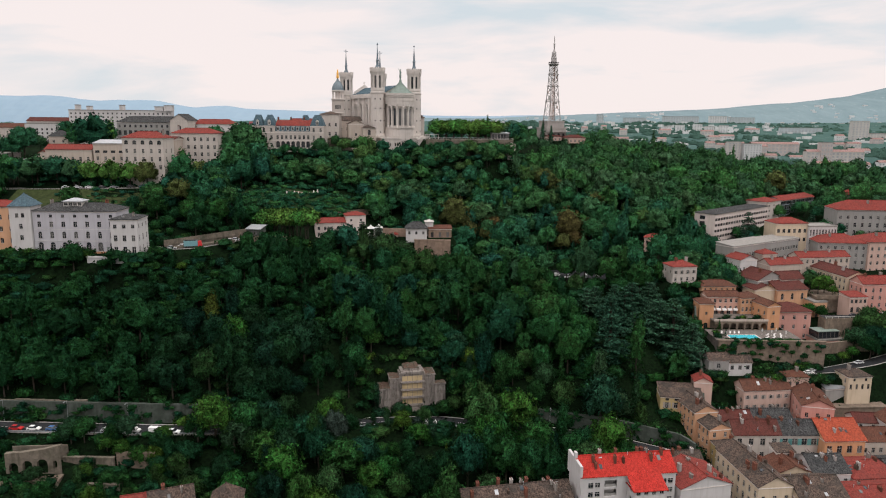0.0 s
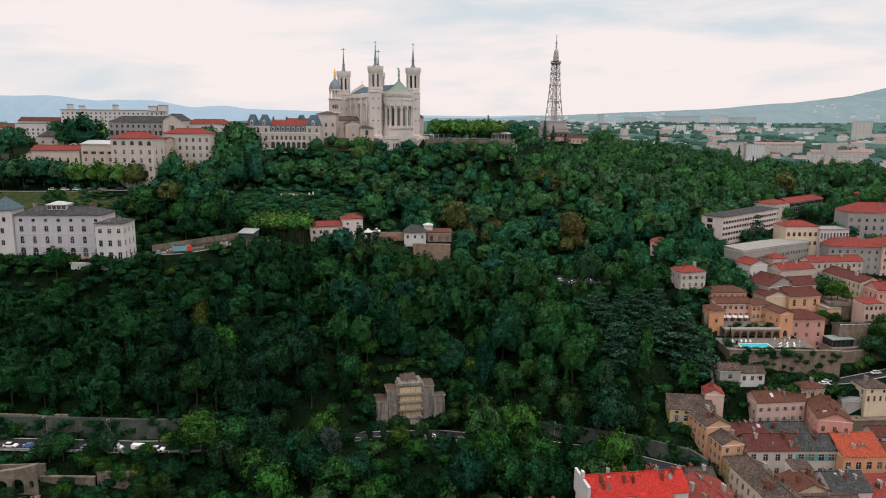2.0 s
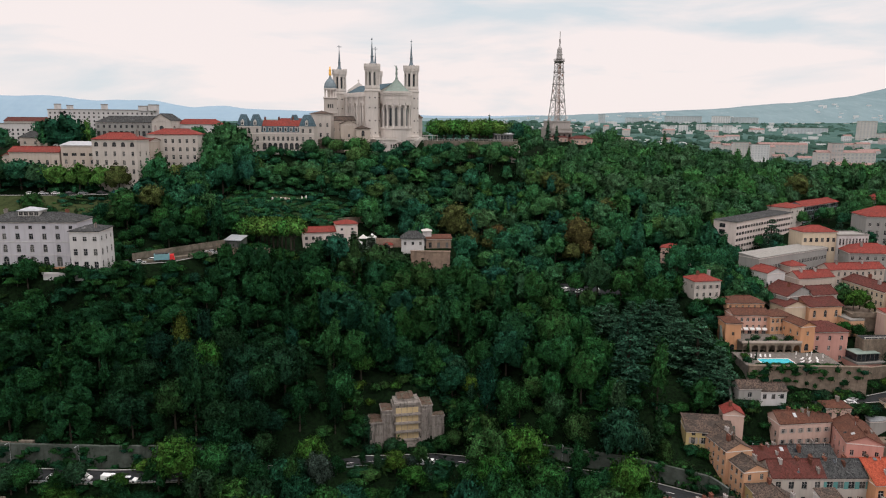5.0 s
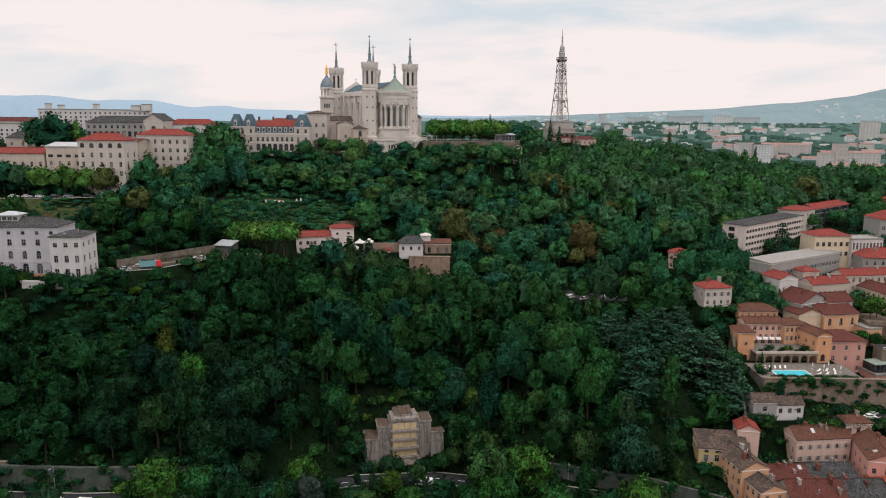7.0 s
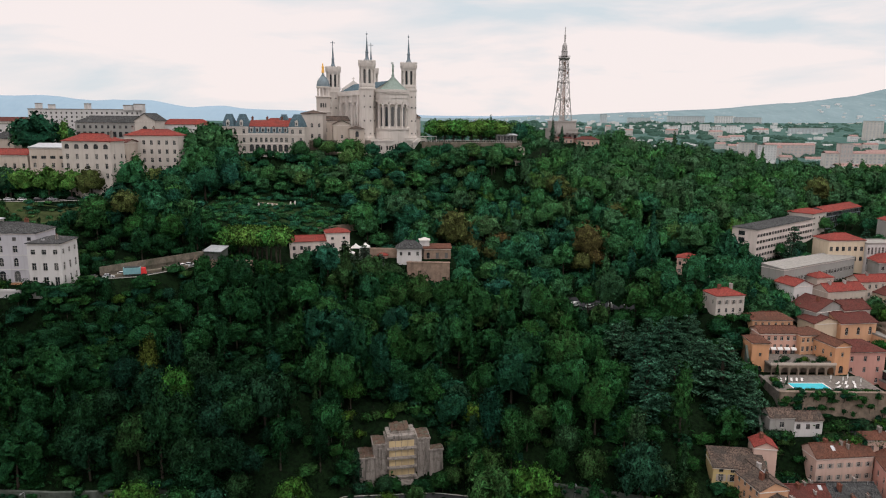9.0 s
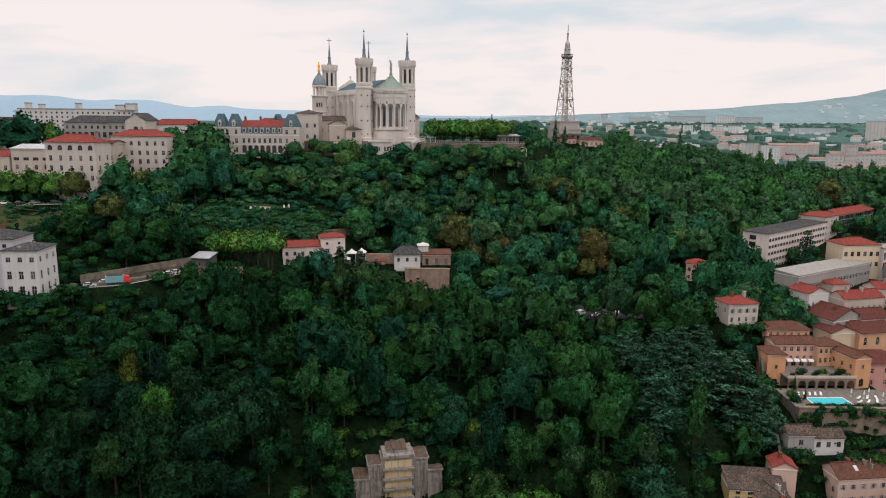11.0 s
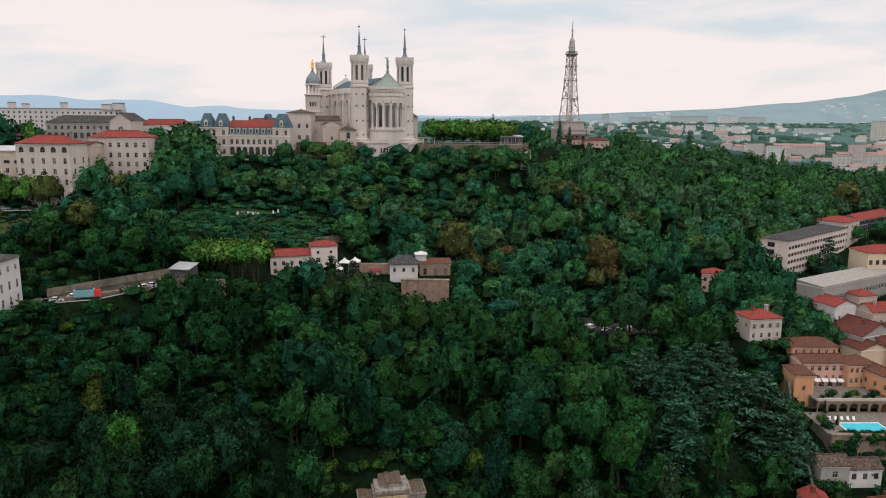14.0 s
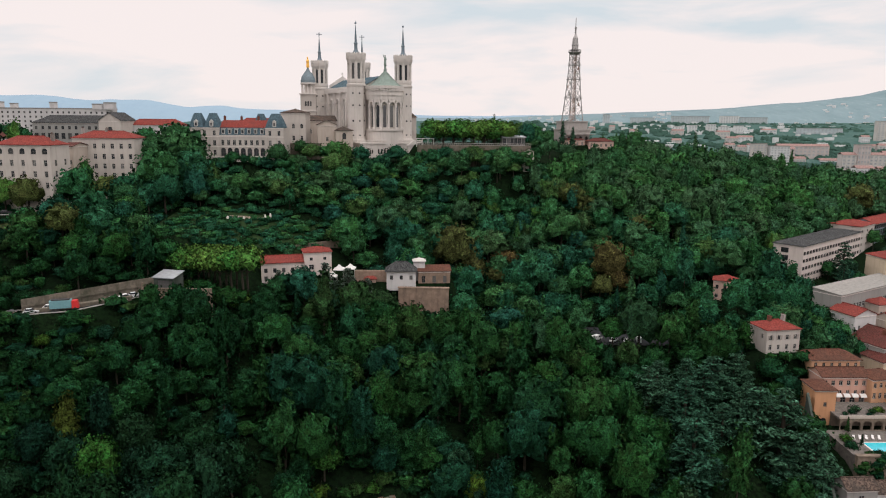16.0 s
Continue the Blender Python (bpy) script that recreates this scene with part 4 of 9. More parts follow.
    set_windows(root, (-4.0, -15.5), (1, 0), wn_, 0.7)
    bal = MB()
    bal.box(-4.3, -15.8, 9.9, 31.3, -15.4, 10.2)
    for k in range(60):
        bal.box(-4.2 + k * 0.59, -15.7, 9.0, -4.0 + k * 0.59, -15.5, 9.9)
    part("balustrade", bal, "limestone_trim", root)
    for k in (0, 1):
        nb = MB()
        nb.box(k * 24.5 - 2.5, -16.9, -14, k * 24.5 + 5, -15.53, 7.4)
        nb.add([(k * 24.5 - 2.9, -17.3, 7.4), (k * 24.5 + 5.4, -17.3, 7.4), (k * 24.5 + 1.25, -17.3, 10.4), (k * 24.5 - 2.9, -15.5, 7.4), (k * 24.5 + 5.4, -15.5, 7.4), (k * 24.5 + 1.25, -15.5, 10.4)],
               [[0, 1, 2], [3, 5, 4], [0, 2, 5, 3], [1, 4, 5, 2], [0, 3, 4, 1]])
        if k:
            part("porch", nb, "limestone_trim", root)
    side = MB()
    facade(side, (W + 3, 4), (1, 0), 7, -12, 22, [(1.2, 2.2, 12, 14.5), (4.4, 5.4, 12, 14.5)])
    side.box(W + 3, 4.4, -12, W + 10, 20, 22)
    part("side_chapel", side, "wall_pale", root)
    sr = MB()
    sr.prism([(W + 2.4, 3.4), (W + 10.6, 3.4), (W + 10.6, 20.6), (W + 2.4, 20.6)], 22, 26, 0, [(W + 6, 8), (W + 7, 8), (W + 7, 16), (W + 6, 16)])
    part("side_roof", sr, "roof_old", root)
    st = MB()
    st.lathe([(0.9, 46.6), (0.55, 47.2), (0.6, 48.4), (0.95, 48.8)], 8, cu, av - 0.6)
    part("pedestal", st, "copper_green", root)
    # roof statue: one plain shape with raised wing-like arm
    fig = MB()
    fig.lathe([(0.62, 0), (0.7, 0.6), (0.55, 2.2), (0.62, 3.2), (0.5, 3.9), (0.22, 4.2), (0.33, 4.6), (0.3, 5.0), (0.08, 5.2)], 9)
    fig.beam((-0.3, 0, 3.5), (-1.2, 0.1, 5.3), 0.4, 0, 0.25)
    fig.beam((0.3, 0, 3.5), (0.9, 0.1, 2.6), 0.35, 0, 0.25)
    s = new("statue", fig.mesh("statue", ["copper_green"]))
    s.matrix_basis = pose(-51.93, 485.72, 129.0, 0, 0, 28.86) @ pose(cu, av - 0.6, 48.8)
    tagged(s, "small green bronze statue on top of the apse roof", "statue")


basilica()


def dome_tower():
    """The old chapel's bell tower with its green dome and gilded statue."""
    root = thing("bell_tower", "square limestone bell tower with a ribbed green dome", "bell tower", pose(-84.4, 521.0, 130.0, 0, 0, 8))
    FOOT.append((-84.4, 521, 6, 6, 0))
    b = MB()
    for o, u in (((-4.3, -4.3), (1, 0)), ((4.3, -4.3), (0, 1)), ((4.3, 4.3), (-1, 0)), ((-4.3, 4.3), (0, -1))):
        facade(b, o, u, 8.6, -5, 33.5, spread([(17.0, 1.5, 4.4, 2, "arch", 1, 2.9, 5.7), (27.0, 0.9, 2.6, 3, "arch", 1, 2.9, 5.7)], 8.6), deep=0.6)
        set_windows(root, o, u, spread([(17.0, 1.5, 4.4, 2, "arch dark", 1, 2.9, 5.7), (27.0, 0.9, 2.6, 3, "arch dark", 1, 2.9, 5.7)], 8.6), 0.6)
    part("shaft", b, "wall_pale", root)
    c = MB()
    for z, g in ((14.5, 0.35), (24.0, 0.35), (33.5, 0.6)):
        c.box(-4.3 - g, -4.3 - g, z, 4.3 + g, 4.3 + g, z + 0.6)
    part("cornice", c, "limestone_trim", root)
    lan = MB()
    lan.lathe([(1.9, 34.1), (1.9, 39.4)], 8)
    for k in range(12):
        a = 2 * math.pi * k / 12
        lan.lathe([(0.42, 34.1), (0.36, 34.6), (0.34, 38.6), (0.5, 39.2)], 7, 3.7 * math.cos(a), 3.7 * math.sin(a))
    lan.lathe([(4.2, 39.1), (4.4, 39.4), (4.4, 40.1), (4.0, 40.2)], 16)
    part("lantern", lan, "limestone_trim", root)
    d = MB()
    prof = [(4.1, 40.2), (4.0, 41.6), (3.5, 43.3), (2.5, 45.0), (1.4, 46.3), (0.9, 46.9), (1.0, 47.4), (0.55, 47.9), (0.5, 48.6)]
    d.lathe(prof, 24)
    for k in range(12):
        a = 2 * math.pi * k / 12
        for (r0, z0), (r1, z1) in zip(prof[:5], prof[1:6]):
            d.beam((r0 * math.cos(a), r0 * math.sin(a), z0), (r1 * math.cos(a), r1 * math.sin(a), z1), 0.3)
    part("dome", d, "dome_lead", root)
    g = MB()
    g.lathe([(0.9, 0), (0.95, 0.8), (0.75, 2.6), (0.85, 3.6), (0.6, 4.4), (0.32, 4.7), (0.45, 5.2), (0.4, 5.7), (0.1, 6.0)], 10)
    tagged(new("gilded_statue", g.mesh("gilded_statue", ["gilding"])), "gilded statue standing on the green dome", "statue").matrix_basis = pose(-84.4, 521.0, 178.6)


dome_tower()
building("presbytery", "pale stone presbytery block beside the bell tower", -88.0, 468, 136.0, 2, 12.5, 14, 17.0, "hip", "wall_pale", "roof_old",
         [(3, 1.2, 2.2, 3), (9, 1.2, 2.2, 3, "arch")], rise=1.8)
building("old_chapel", "beige plastered old chapel with brown tiled roof", -68.5, 463, 134.0, 12, 9.5, 16, 13.0, "gable_y", "wall_beige", "roof_old",
         [(5, 1.1, 1.8, 1), (1, 0.9, 1.2, 1)], rise=2.4, foot=10)
building("old_chapel_wing", "beige chapel wing with a rounded window", -59.3, 462, 133.5, 14, 8.5, 12, 11.0, "hip", "wall_beige", "roof_old",
         [(6.5, 1.7, 3.0, 1, "arch dark"), (1.2, 0.7, 0.9, 3)], rise=1.6, foot=10)
building("chapel_hall", "long low hall joining chapel and bell tower", -79, 488, 136, 20, 16, 12, 13, "gable", "wall_beige", "roof_old", [(6, 1.1, 2.4, 4, "arch")], rise=2.5)
tw = MB()
tw.box(-88, 458, 122, -66, 459.2, 137.6)
tw.box(-88.2, 457.8, 137.6, -65.8, 459.4, 138.0)
solid("terrace_wall", tw, "stone_pale", "pale stone terrace wall below the chapel", "wall", kind="structure")

# ---- the steel lattice mast ----


def lattice_mast():
    root = thing("lattice_mast", "tall grey steel lattice mast on a masonry base", "tower", pose(81.3, 606.0, 134.5, 0, 0, 20))
    FOOT.append((81.3, 606, 12, 12, 0))
    b = MB()
    facade(b, (-9, -9), (1, 0), 18, -6, 9, spread([(1.5, 2.0, 3.4, 4, "arch")], 18), deep=0.6)
    facade(b, (9, -9), (0, 1), 18, -6, 9, spread([(1.5, 2.0, 3.4, 4, "arch")], 18), deep=0.6)
    facade(b, (9, 9), (-1, 0), 18, -6, 9, [])
    facade(b, (-9, 9), (0, -1), 18, -6, 9, [])
    b.box(-9.5, -9.5, 9, 9.5, 9.5, 10)
    b.box(-7.8, -7.8, 10, 7.8, 7.8, 14.6)
    b.box(-8.2, -8.2, 14.6, 8.2, 8.2, 15.4)
    part("masonry_base", b, "wall_concrete", root)
    set_windows(root, (-9, -9), (1, 0), spread([(1.5, 2.0, 3.4, 4, "arch dark")], 18), 0.6)
    bc = MB()
    for x in (-11, -6, -1, 4, 9):
        bc.beam((x, -12, 6.2), (x, -9, 6.2), 0.3)
    bc.box(-11.5, -12.4, 6.4, 11.5, -9.53, 6.8)
    part("balcony", bc, "wall_concrete", root)
    half = lambda z: 2.5 + 2.8 * max(0.0, 1 - (z - 15.4) / 45.2) ** 1.6
    zs = [15.4, 23.6, 31.0, 37.6, 43.5, 48.6, 53.0, 56.9, 60.6]
    cor = lambda z: [(-half(z), -half(z), z), (half(z), -half(z), z), (half(z), half(z), z), (-half(z), half(z), z)]
    for i in range(4):
        leg = MB()
        leg.rail([cor(z)[i] for z in zs], [0.58 - 0.005 * (z - 15) for z in zs])
        part("leg", leg, "mast_steel", root)
    for z0, z1 in zip(zs[:-1], zs[1:]):
        br = MB()
        a, c = cor(z0), cor(z1)
        for i in range(4):
            j = (i + 1) % 4
            br.beam(a[i], c[j], 0.2)
            br.beam(a[j], c[i], 0.2)
            br.beam(c[i], c[j], 0.24)
        part("bracing", br, "mast_steel", root)
    sh = MB()
    for x, y in ((-0.9, -0.9), (0.9, -0.9), (0.9, 0.9), (-0.9, 0.9)):
        sh.beam((x, y, 15), (x, y, 60), 0.26)
    for k in range(20):
        z = 16 + k * 2.2
        sh.beam((-0.9, -0.9, z), (0.9, -0.9, z + 2.2), 0.16)
        sh.beam((0.9, 0.9, z), (0.9, -0.9, z + 2.2), 0.16)
    part("lift_shaft", sh, "mast_rust", root)
    for z in (31.0, 43.5, 53.0):
        pf = MB()
        h = half(z) + 0.5
        for q, r in (((-h, -h), (h, -h)), ((h, -h), (h, h)), ((h, h), (-h, h)), ((-h, h), (-h, -h))):
            pf.beam((*q, z), (*r, z), 0.5)
            pf.beam((*q, z + 1.1), (*r, z + 1.1), 0.12)
        part("gallery", pf, "mast_steel", root)
    for k, z in enumerate((26.5, 29.0, 34.6, 38.6, 40.4, 46.2, 50.6, 55.2, 57.6)):
        h, a = half(z), 0.9 * k
        bx = MB()
        bx.box(-0.35, -0.3, -1.0, 0.35, 0.3, 1.1)
        bx.beam((0, 0, -0.9), (-0.9, 0, -0.9), 0.16)
        part("panel_antenna", bx, "frame_white" if k % 3 else "mast_rust", root, m=pose((h + 0.4) * math.cos(a), (h + 0.4) * math.sin(a), z, 0, 0, math.degrees(a)))
    pl = MB()
    pl.lathe([(3.0, 60.0), (4.3, 61.2), (4.3, 61.8), (3.9, 61.9)], 12)
    for k in range(16):
        a = 2 * math.pi * k / 16
        pl.beam((4.2 * math.cos(a), 4.2 * math.sin(a), 61.8), (4.2 * math.cos(a), 4.2 * math.sin(a), 63.0), 0.12)
    pl.lathe([(4.25, 62.9), (4.25, 63.05), (4.1, 63.05)], 16)
    part("platform", pl, "mast_steel", root)
    ca = MB()
    ca.lathe([(2.3, 61.8), (2.2, 66.0), (2.5, 66.4), (2.1, 66.8), (1.8, 70.6), (1.1, 72.0), (0.5, 73)], 10)
    part("cabin", ca, "mast_steel", root)
    an = MB()
    an.lathe([(0.42, 72.6), (0.5, 77.0), (0.75, 77.2), (0.75, 78.0), (0.3, 78.2), (0.26, 83.4), (0.06, 84.2)], 8)
    for k in range(4):
        an.beam((-0.9, 0, 73.4 + k * 1.1), (0.9, 0, 73.4 + k * 1.1), 0.16)
        an.beam((0, -0.9, 73.9 + k * 1.1), (0, 0.9, 73.9 + k * 1.1), 0.16)
    part("antenna", an, "mast_steel", root)
    for z, a in ((30, 0.4), (33, 3.6), (42, 2.8), (47, 5.0), (53, 0.9), (37, 5.6)):
        h = half(z)
        ds = MB()
        ds.lathe([(0.2, 0), (0.95, 0.35), (1.0, 0.5), (0.2, 0.3)], 12)
        part("dish", ds, "frame_white", root, m=pose(h * math.cos(a) * 1.1, h * math.sin(a) * 1.1, z) @ Matrix.Rotation(a, 4, "Z") @ Matrix.Rotation(radians(90), 4, "Y"))


lattice_mast()
building("restaurant_house", "pink house with red tiled roof beside the mast", 90, 586, 130.5, 8, 17, 9, 6.2, "hip", "wall_rose", "roof_maroon", [(2.6, 1.1, 1.6, 5)], rise=2.0)
building("mast_annex", "low pink annex at the foot of the mast", 74, 586, 132, 12, 14, 8, 5.4, "shed", "wall_rose", "roof_maroon", [(2, 1.2, 1.8, 4)], rise=1.0)

# ---- plateau, towards the bell tower: palace and convent buildings ----


def palace():
    root = thing("palace", "cream palace with blue slate pavilions and red mansard", "palace", pose(-124.0, 440, 128.5, 0, 0, 3))
    FOOT.append((-102, 448, 23, 9, radians(3)))
    w = MB()
    specs = ((0, 13.5, -0.8, [(4.2, 1.2, 2.2, 3), (8.6, 1.2, 2.4, 3), (13.3, 1.2, 2.2, 3)]),
             (13.5, 35.0, 0, [(3.8, 2.0, 3.6, 7, "arch dark"), (8.8, 1.2, 2.3, 8), (-0.6, 1.4, 2.4, 3, "arch dark", 1, 4, 18)]),
             (35.0, 43.5, -0.8, [(4.2, 1.2, 2.2, 2), (8.6, 1.2, 2.4, 2), (13.3, 1.2, 2.2, 2)]))
    for a, b, y0, rows in specs:
        top = 17.0 if y0 < 0 else 13.6
        facade(w, (a, y0), (1, 0), b - a, -5, top, spread(rows, b - a))
        set_windows(root, (a, y0), (1, 0), spread(rows, b - a))
        w.box(a, y0 + 0.4, -5, b, 16, top)
        c = MB()
        for z in (3.2, 7.9, 12.6, top - 0.5):
            c.box(a - 0.15, y0 - 0.2, z, b + 0.15, y0 - 0.003, z + 0.35)
        part("string_course", c, "limestone_trim", root)
    part("wall", w, "wall_pale", root)
    for x0, x1, y0, y1 in ((-0.2, 6.4, -1, 7), (6.8, 13.6, -1, 7), (35.0, 43.8, -1, 8), (27.5, 33.5, 9, 16)):
        p = MB()
        k = 0.36
        cx, cy = (x0 + x1) / 2, (y0 + y1) / 2
        lo = [(x0, y0), (x1, y0), (x1, y1), (x0, y1)]
        mdl = [(cx + (x - cx) * 0.72, cy + (y - cy) * 0.72) for x, y in lo]
        hi = [(cx + (x - cx) * 0.40, cy + (y - cy) * 0.40) for x, y in lo]
        p.prism(lo, 17.0, 20.6, 0, mdl)
        p.prism(mdl, 20.6, 23.6, 0, hi)
        part("pavilion_roof", p, "roof_blue_slate", root)
        d = MB()
        d.box(cx - 0.8, y0 - 0.15, 17.4, cx + 0.8, y0 + 2, 19.6)
        d.prism([(cx - 1.0, y0 - 0.3), (cx + 1.0, y0 - 0.3), (cx + 1.0, y0 + 2), (cx - 1.0, y0 + 2)], 19.6, 20.6, 0, [(cx - 0.1, y0 - 0.3), (cx + 0.1, y0 - 0.3), (cx + 0.1, y0 + 2), (cx - 0.1, y0 + 2)])
        dm = part("dormer", d, "frame_white", root)
        g = MB()
        g.box(cx - 0.45, y0 - 0.2, 17.8, cx + 0.45, y0 - 0.153, 19.2)
        part("pane", g, "pane_glass", dm)
    m = MB()
    m.prism([(13.5, -0.3), (35.0, -0.3), (35.0, 16.3), (13.5, 16.3)], 13.6, 17.0, 1, [(13.5, 1.6), (35.0, 1.6), (35.0, 14), (13.5, 14)])
    m.prism([(13.5, 1.4), (35.0, 1.4), (35.0, 14.2), (13.5, 14.2)], 17.0, 20.4, 0, [(13.5, 7), (35.0, 7), (35.0, 8), (13.5, 8)])
    part("mansard", m, ["roof_red", "roof_blue_slate"], root)
    for k in range(7):
        x = 15.3 + k * 3.0
        d = MB()
        d.box(x - 0.75, -0.15, 14.0, x + 0.75, 2, 16.3)
        d.box(x - 0.95, -0.3, 16.3, x + 0.95, 2, 16.55)
        dm = part("dormer", d, "frame_white", root)
        g = MB()
        g.box(x - 0.48, -0.2, 14.3, x + 0.48, -0.153, 16.0)
        part("pane", g, "pane_glass", dm)
    for x in (14, 22, 30, 36):
        chimney_part(root, x, 9, 20, 2.0)


palace()
building("rear_house", "red-roofed house behind the palace", -112, 470, 132, 5, 34, 10, 14.5, "hip", "wall_pale", "roof_red", None, rise=3.4)
building("convent_block", "cream convent block with arched top windows and red roof", -174.5, 373, 120.5, -4, 22.5, 12, 19.0, "hip", "wall_pale", "roof_red",
         [(2.4, 1.2, 2.2, 5), (6.6, 1.2, 2.2, 5), (10.8, 1.2, 2.2, 5), (15.4, 1.9, 2.0, 5, "arch dark")],
         None, [(6.6, 1.2, 2.2, 2), (10.8, 1.2, 2.2, 2)], rise=3.0, chimneys=((20, 6),))
building("convent_tall", "tall cream convent block with red roof and rows of windows", -158.8, 400, 123, 2, 25.5, 12, 18.5, "hip", "wall_pale", "roof_red",
         [(1.8, 1.2, 2.0, 7), (5.6, 1.2, 2.0, 7), (9.6, 1.2, 2.0, 7), (13.9, 1.2, 2.0, 7)], rise=2.6, chimneys=((2, 6), (12, 6)))
building("convent_link", "narrow linking stair block of the convent", -156.5, 388, 122, 0, 4.0, 12, 16.5, "gable", "wall_beige", "roof_maroon", [(4, 0.9, 1.6, 2), (9, 0.9, 1.6, 2)], rise=1.2)
building("convent_low", "low cream convent wing with red roof", -219, 379, 121, 0, 25, 9, 11.8, "gable", "wall_beige", "roof_red", [(5.4, 1.2, 2.2, 6)], rise=2.4)
building("gate_lodge", "small lodge with a bright red roof", -224, 381, 121, 0, 5, 7, 9.5, "gable_y", "wall_beige", "roof_red", [(4.5, 1.1, 1.6, 1)], rise=1.4)
building("convent_grey", "convent wing with grey metal roof", -193, 379, 122, 0, 17, 9, 14.2, "shed", "wall_beige", "zinc", [(9, 2.2, 1.2, 4, "dark"), (5, 1.2, 2, 4)], rise=1.6)
building("slab_flats", "long white slab block of flats with rooftop stairheads", -326, 604, 132, 3, 84, 12, 23, "flat", "wall_white", "roof_flat",
         [(4.5 + 3.1 * k, 1.2, 1.3, 22, "dark") for k in range(6)], rise=0, over=0.2)
for k, x in enumerate((-322, -312, -284, -254, -246)):
    building("stairhead", "small white rooftop stairhead on the flats", x, 607, 155, 3, 3.2 if k < 3 else 7, 5, 3.2 if k % 2 else 4.2, "flat", "wall_white", "roof_flat", None, over=0.1, foot=0.1, category="stairhead", group="rooftop stairheads")
building("old_convent", "long grey convent with dark slate roof", -247, 522, 131, 3, 46, 14, 15.5, "hip", "wall_grey", "roof_slate", [(6, 2.0, 3.2, 12, "dark"), (11.5, 1.4, 1.8, 12, "dark")], rise=4.0)
building("convent_church", "pale church gable with a small cross", -207, 520, 131, 0, 13, 20, 17, "gable_y", "wall_pale", "roof_slate", [(8, 2.6, 5, 1, "arch dark")], rise=4.4)
building("long_red_house", "long white house with red tiled roof", -197, 536, 131, 4, 32, 10, 14.6, "hip", "wall_white", "roof_red", [(6, 1.3, 2.6, 6, "dark")], rise=3.2)
building("white_flats", "white block of flats with flat roof", -338, 560, 126, 4, 30, 10, 18, "flat", "wall_white", "roof_flat", [(4 + 3 * k, 1.3, 1.5, 8, "dark") for k in range(4)], over=0.2)
building("far_red_house", "long house with old red tiled roof", -380, 566, 128, 4, 44, 12, 13, "gable", "wall_pale", "roof_brown", [(5, 1.2, 1.8, 10, "dark")], rise=3.2)
building("far_red_house", "pale house with red tiled roof", -372, 620, 131, 2, 90, 12, 15, "gable", "wall_pale", "roof_maroon", [(7, 1.3, 1.8, 16, "dark")], rise=3)
building("dark_roof_house", "tall narrow house with dark pyramid roof", -265, 464, 125, 6, 12, 9, 12.5, "hip", "wall_beige", "roof_slate", [(8, 1.2, 1.6, 2)], rise=3.4)
building("white_gable_house", "white house with a red gable roof", -254, 480, 127, -20, 9, 12, 12, "gable_y", "wall_white", "roof_maroon", [(6, 1.2, 1.8, 2)], rise=3)
building("grey_garage", "low grey concrete garage beside the street", -292, 430, 118, 0, 20, 14, 9, "flat", "wall_concrete", "roof_flat", None, over=0.1)
building("corner_house", "beige corner house with red roof", -292, 404, 114, 0, 14, 12, 13, "hip", "wall_beige", "roof_maroon", [(8, 1.1, 1.6, 3)], rise=2.4)

# ---- the white institute on the slope ----
building("institute_tower", "white square stair tower with slate pyramid roof", -184.2, 288.5, 93, 3, 8.6, 9, 20.6, "hip", "wall_white", "roof_blue_slate",
         [(15.6, 1.2, 1.6, 2, "dark", 1, 3.0, 5.4), (10.8, 1.3, 2.0, 1), (6.0, 1.3, 2.0, 1)], rise=4.6, over=0.5)
institute = building("institute_main", "long grey-white institute wing with rows of arched windows", -175.4, 290, 93, 3, 34.4, 13, 18.4, "hip", "wall_grey_white", "roof_slate",
         [(1.2, 1.9, 3.6, 7, "arch"), (6.6, 1.4, 2.8, 7, "arch"), (11.4, 1.4, 2.2, 7), (15.5, 1.2, 1.1, 7, "dark")], rise=2.6, chimneys=((5, 7), (28, 7)))
band = MB()
band.box(0.05, -0.05, -2.5, 34.2, -0.004, 1.0)
part("base_band", band, "wall_orange", institute, "ochre painted base band")
for z in (5.4, 10.4):
    band = MB()
    band.box(0.05, -0.10, z, 34.3, -0.004, z + 0.28)
    part("string_course", band, "wall_white", institute)
building("institute_pavilion", "white institute end pavilion with dark hip roof", -141.6, 287, 93, 4, 10.8, 12.5, 15.6, "hip", "wall_white", "roof_slate",
         [(0.8, 1.4, 3.0, 3), (6.2, 1.3, 2.4, 3), (11.6, 1.3, 1.6, 3)], None, [(-1.8, 1.2, 2.0, 3), (1.6, 1.2, 2.4, 3), (6.2, 1.2, 2.4, 3), (11.6, 1.2, 1.6, 3)], rise=1.5, foot=12)
building("roof_lantern", "small white glazed roof lantern", -164.2, 294, 112.4, 3, 7.6, 6, 2.6, "hip", "frame_white", "zinc", [(0.6, 1.4, 1.3, 4)], rise=1.1, foot=1.0, cornice=False, category="roof lantern")
building("orange_house", "orange plastered house with red roof", -201, 292, 94, 3, 16.4, 10, 18.8, "hip", "wall_apricot", "roof_red", [(3, 1.2, 2, 4), (8, 1.2, 2, 4), (13, 1.2, 2, 4)], rise=2)
tb = MB()
tb.box(-150, 282.5, 84, -133, 286.8, 93.0)
tb.box(-150.3, 282.2, 93.0, -132.7, 282.8, 93.8)
tb.box(-133.3, 282.8, 93.0, -132.7, 286.8, 93.8)
solid("garden_terrace", tb, "wall_white", "white walled garden terrace before the pavilion", "terrace", kind="structure")
lw = MB()
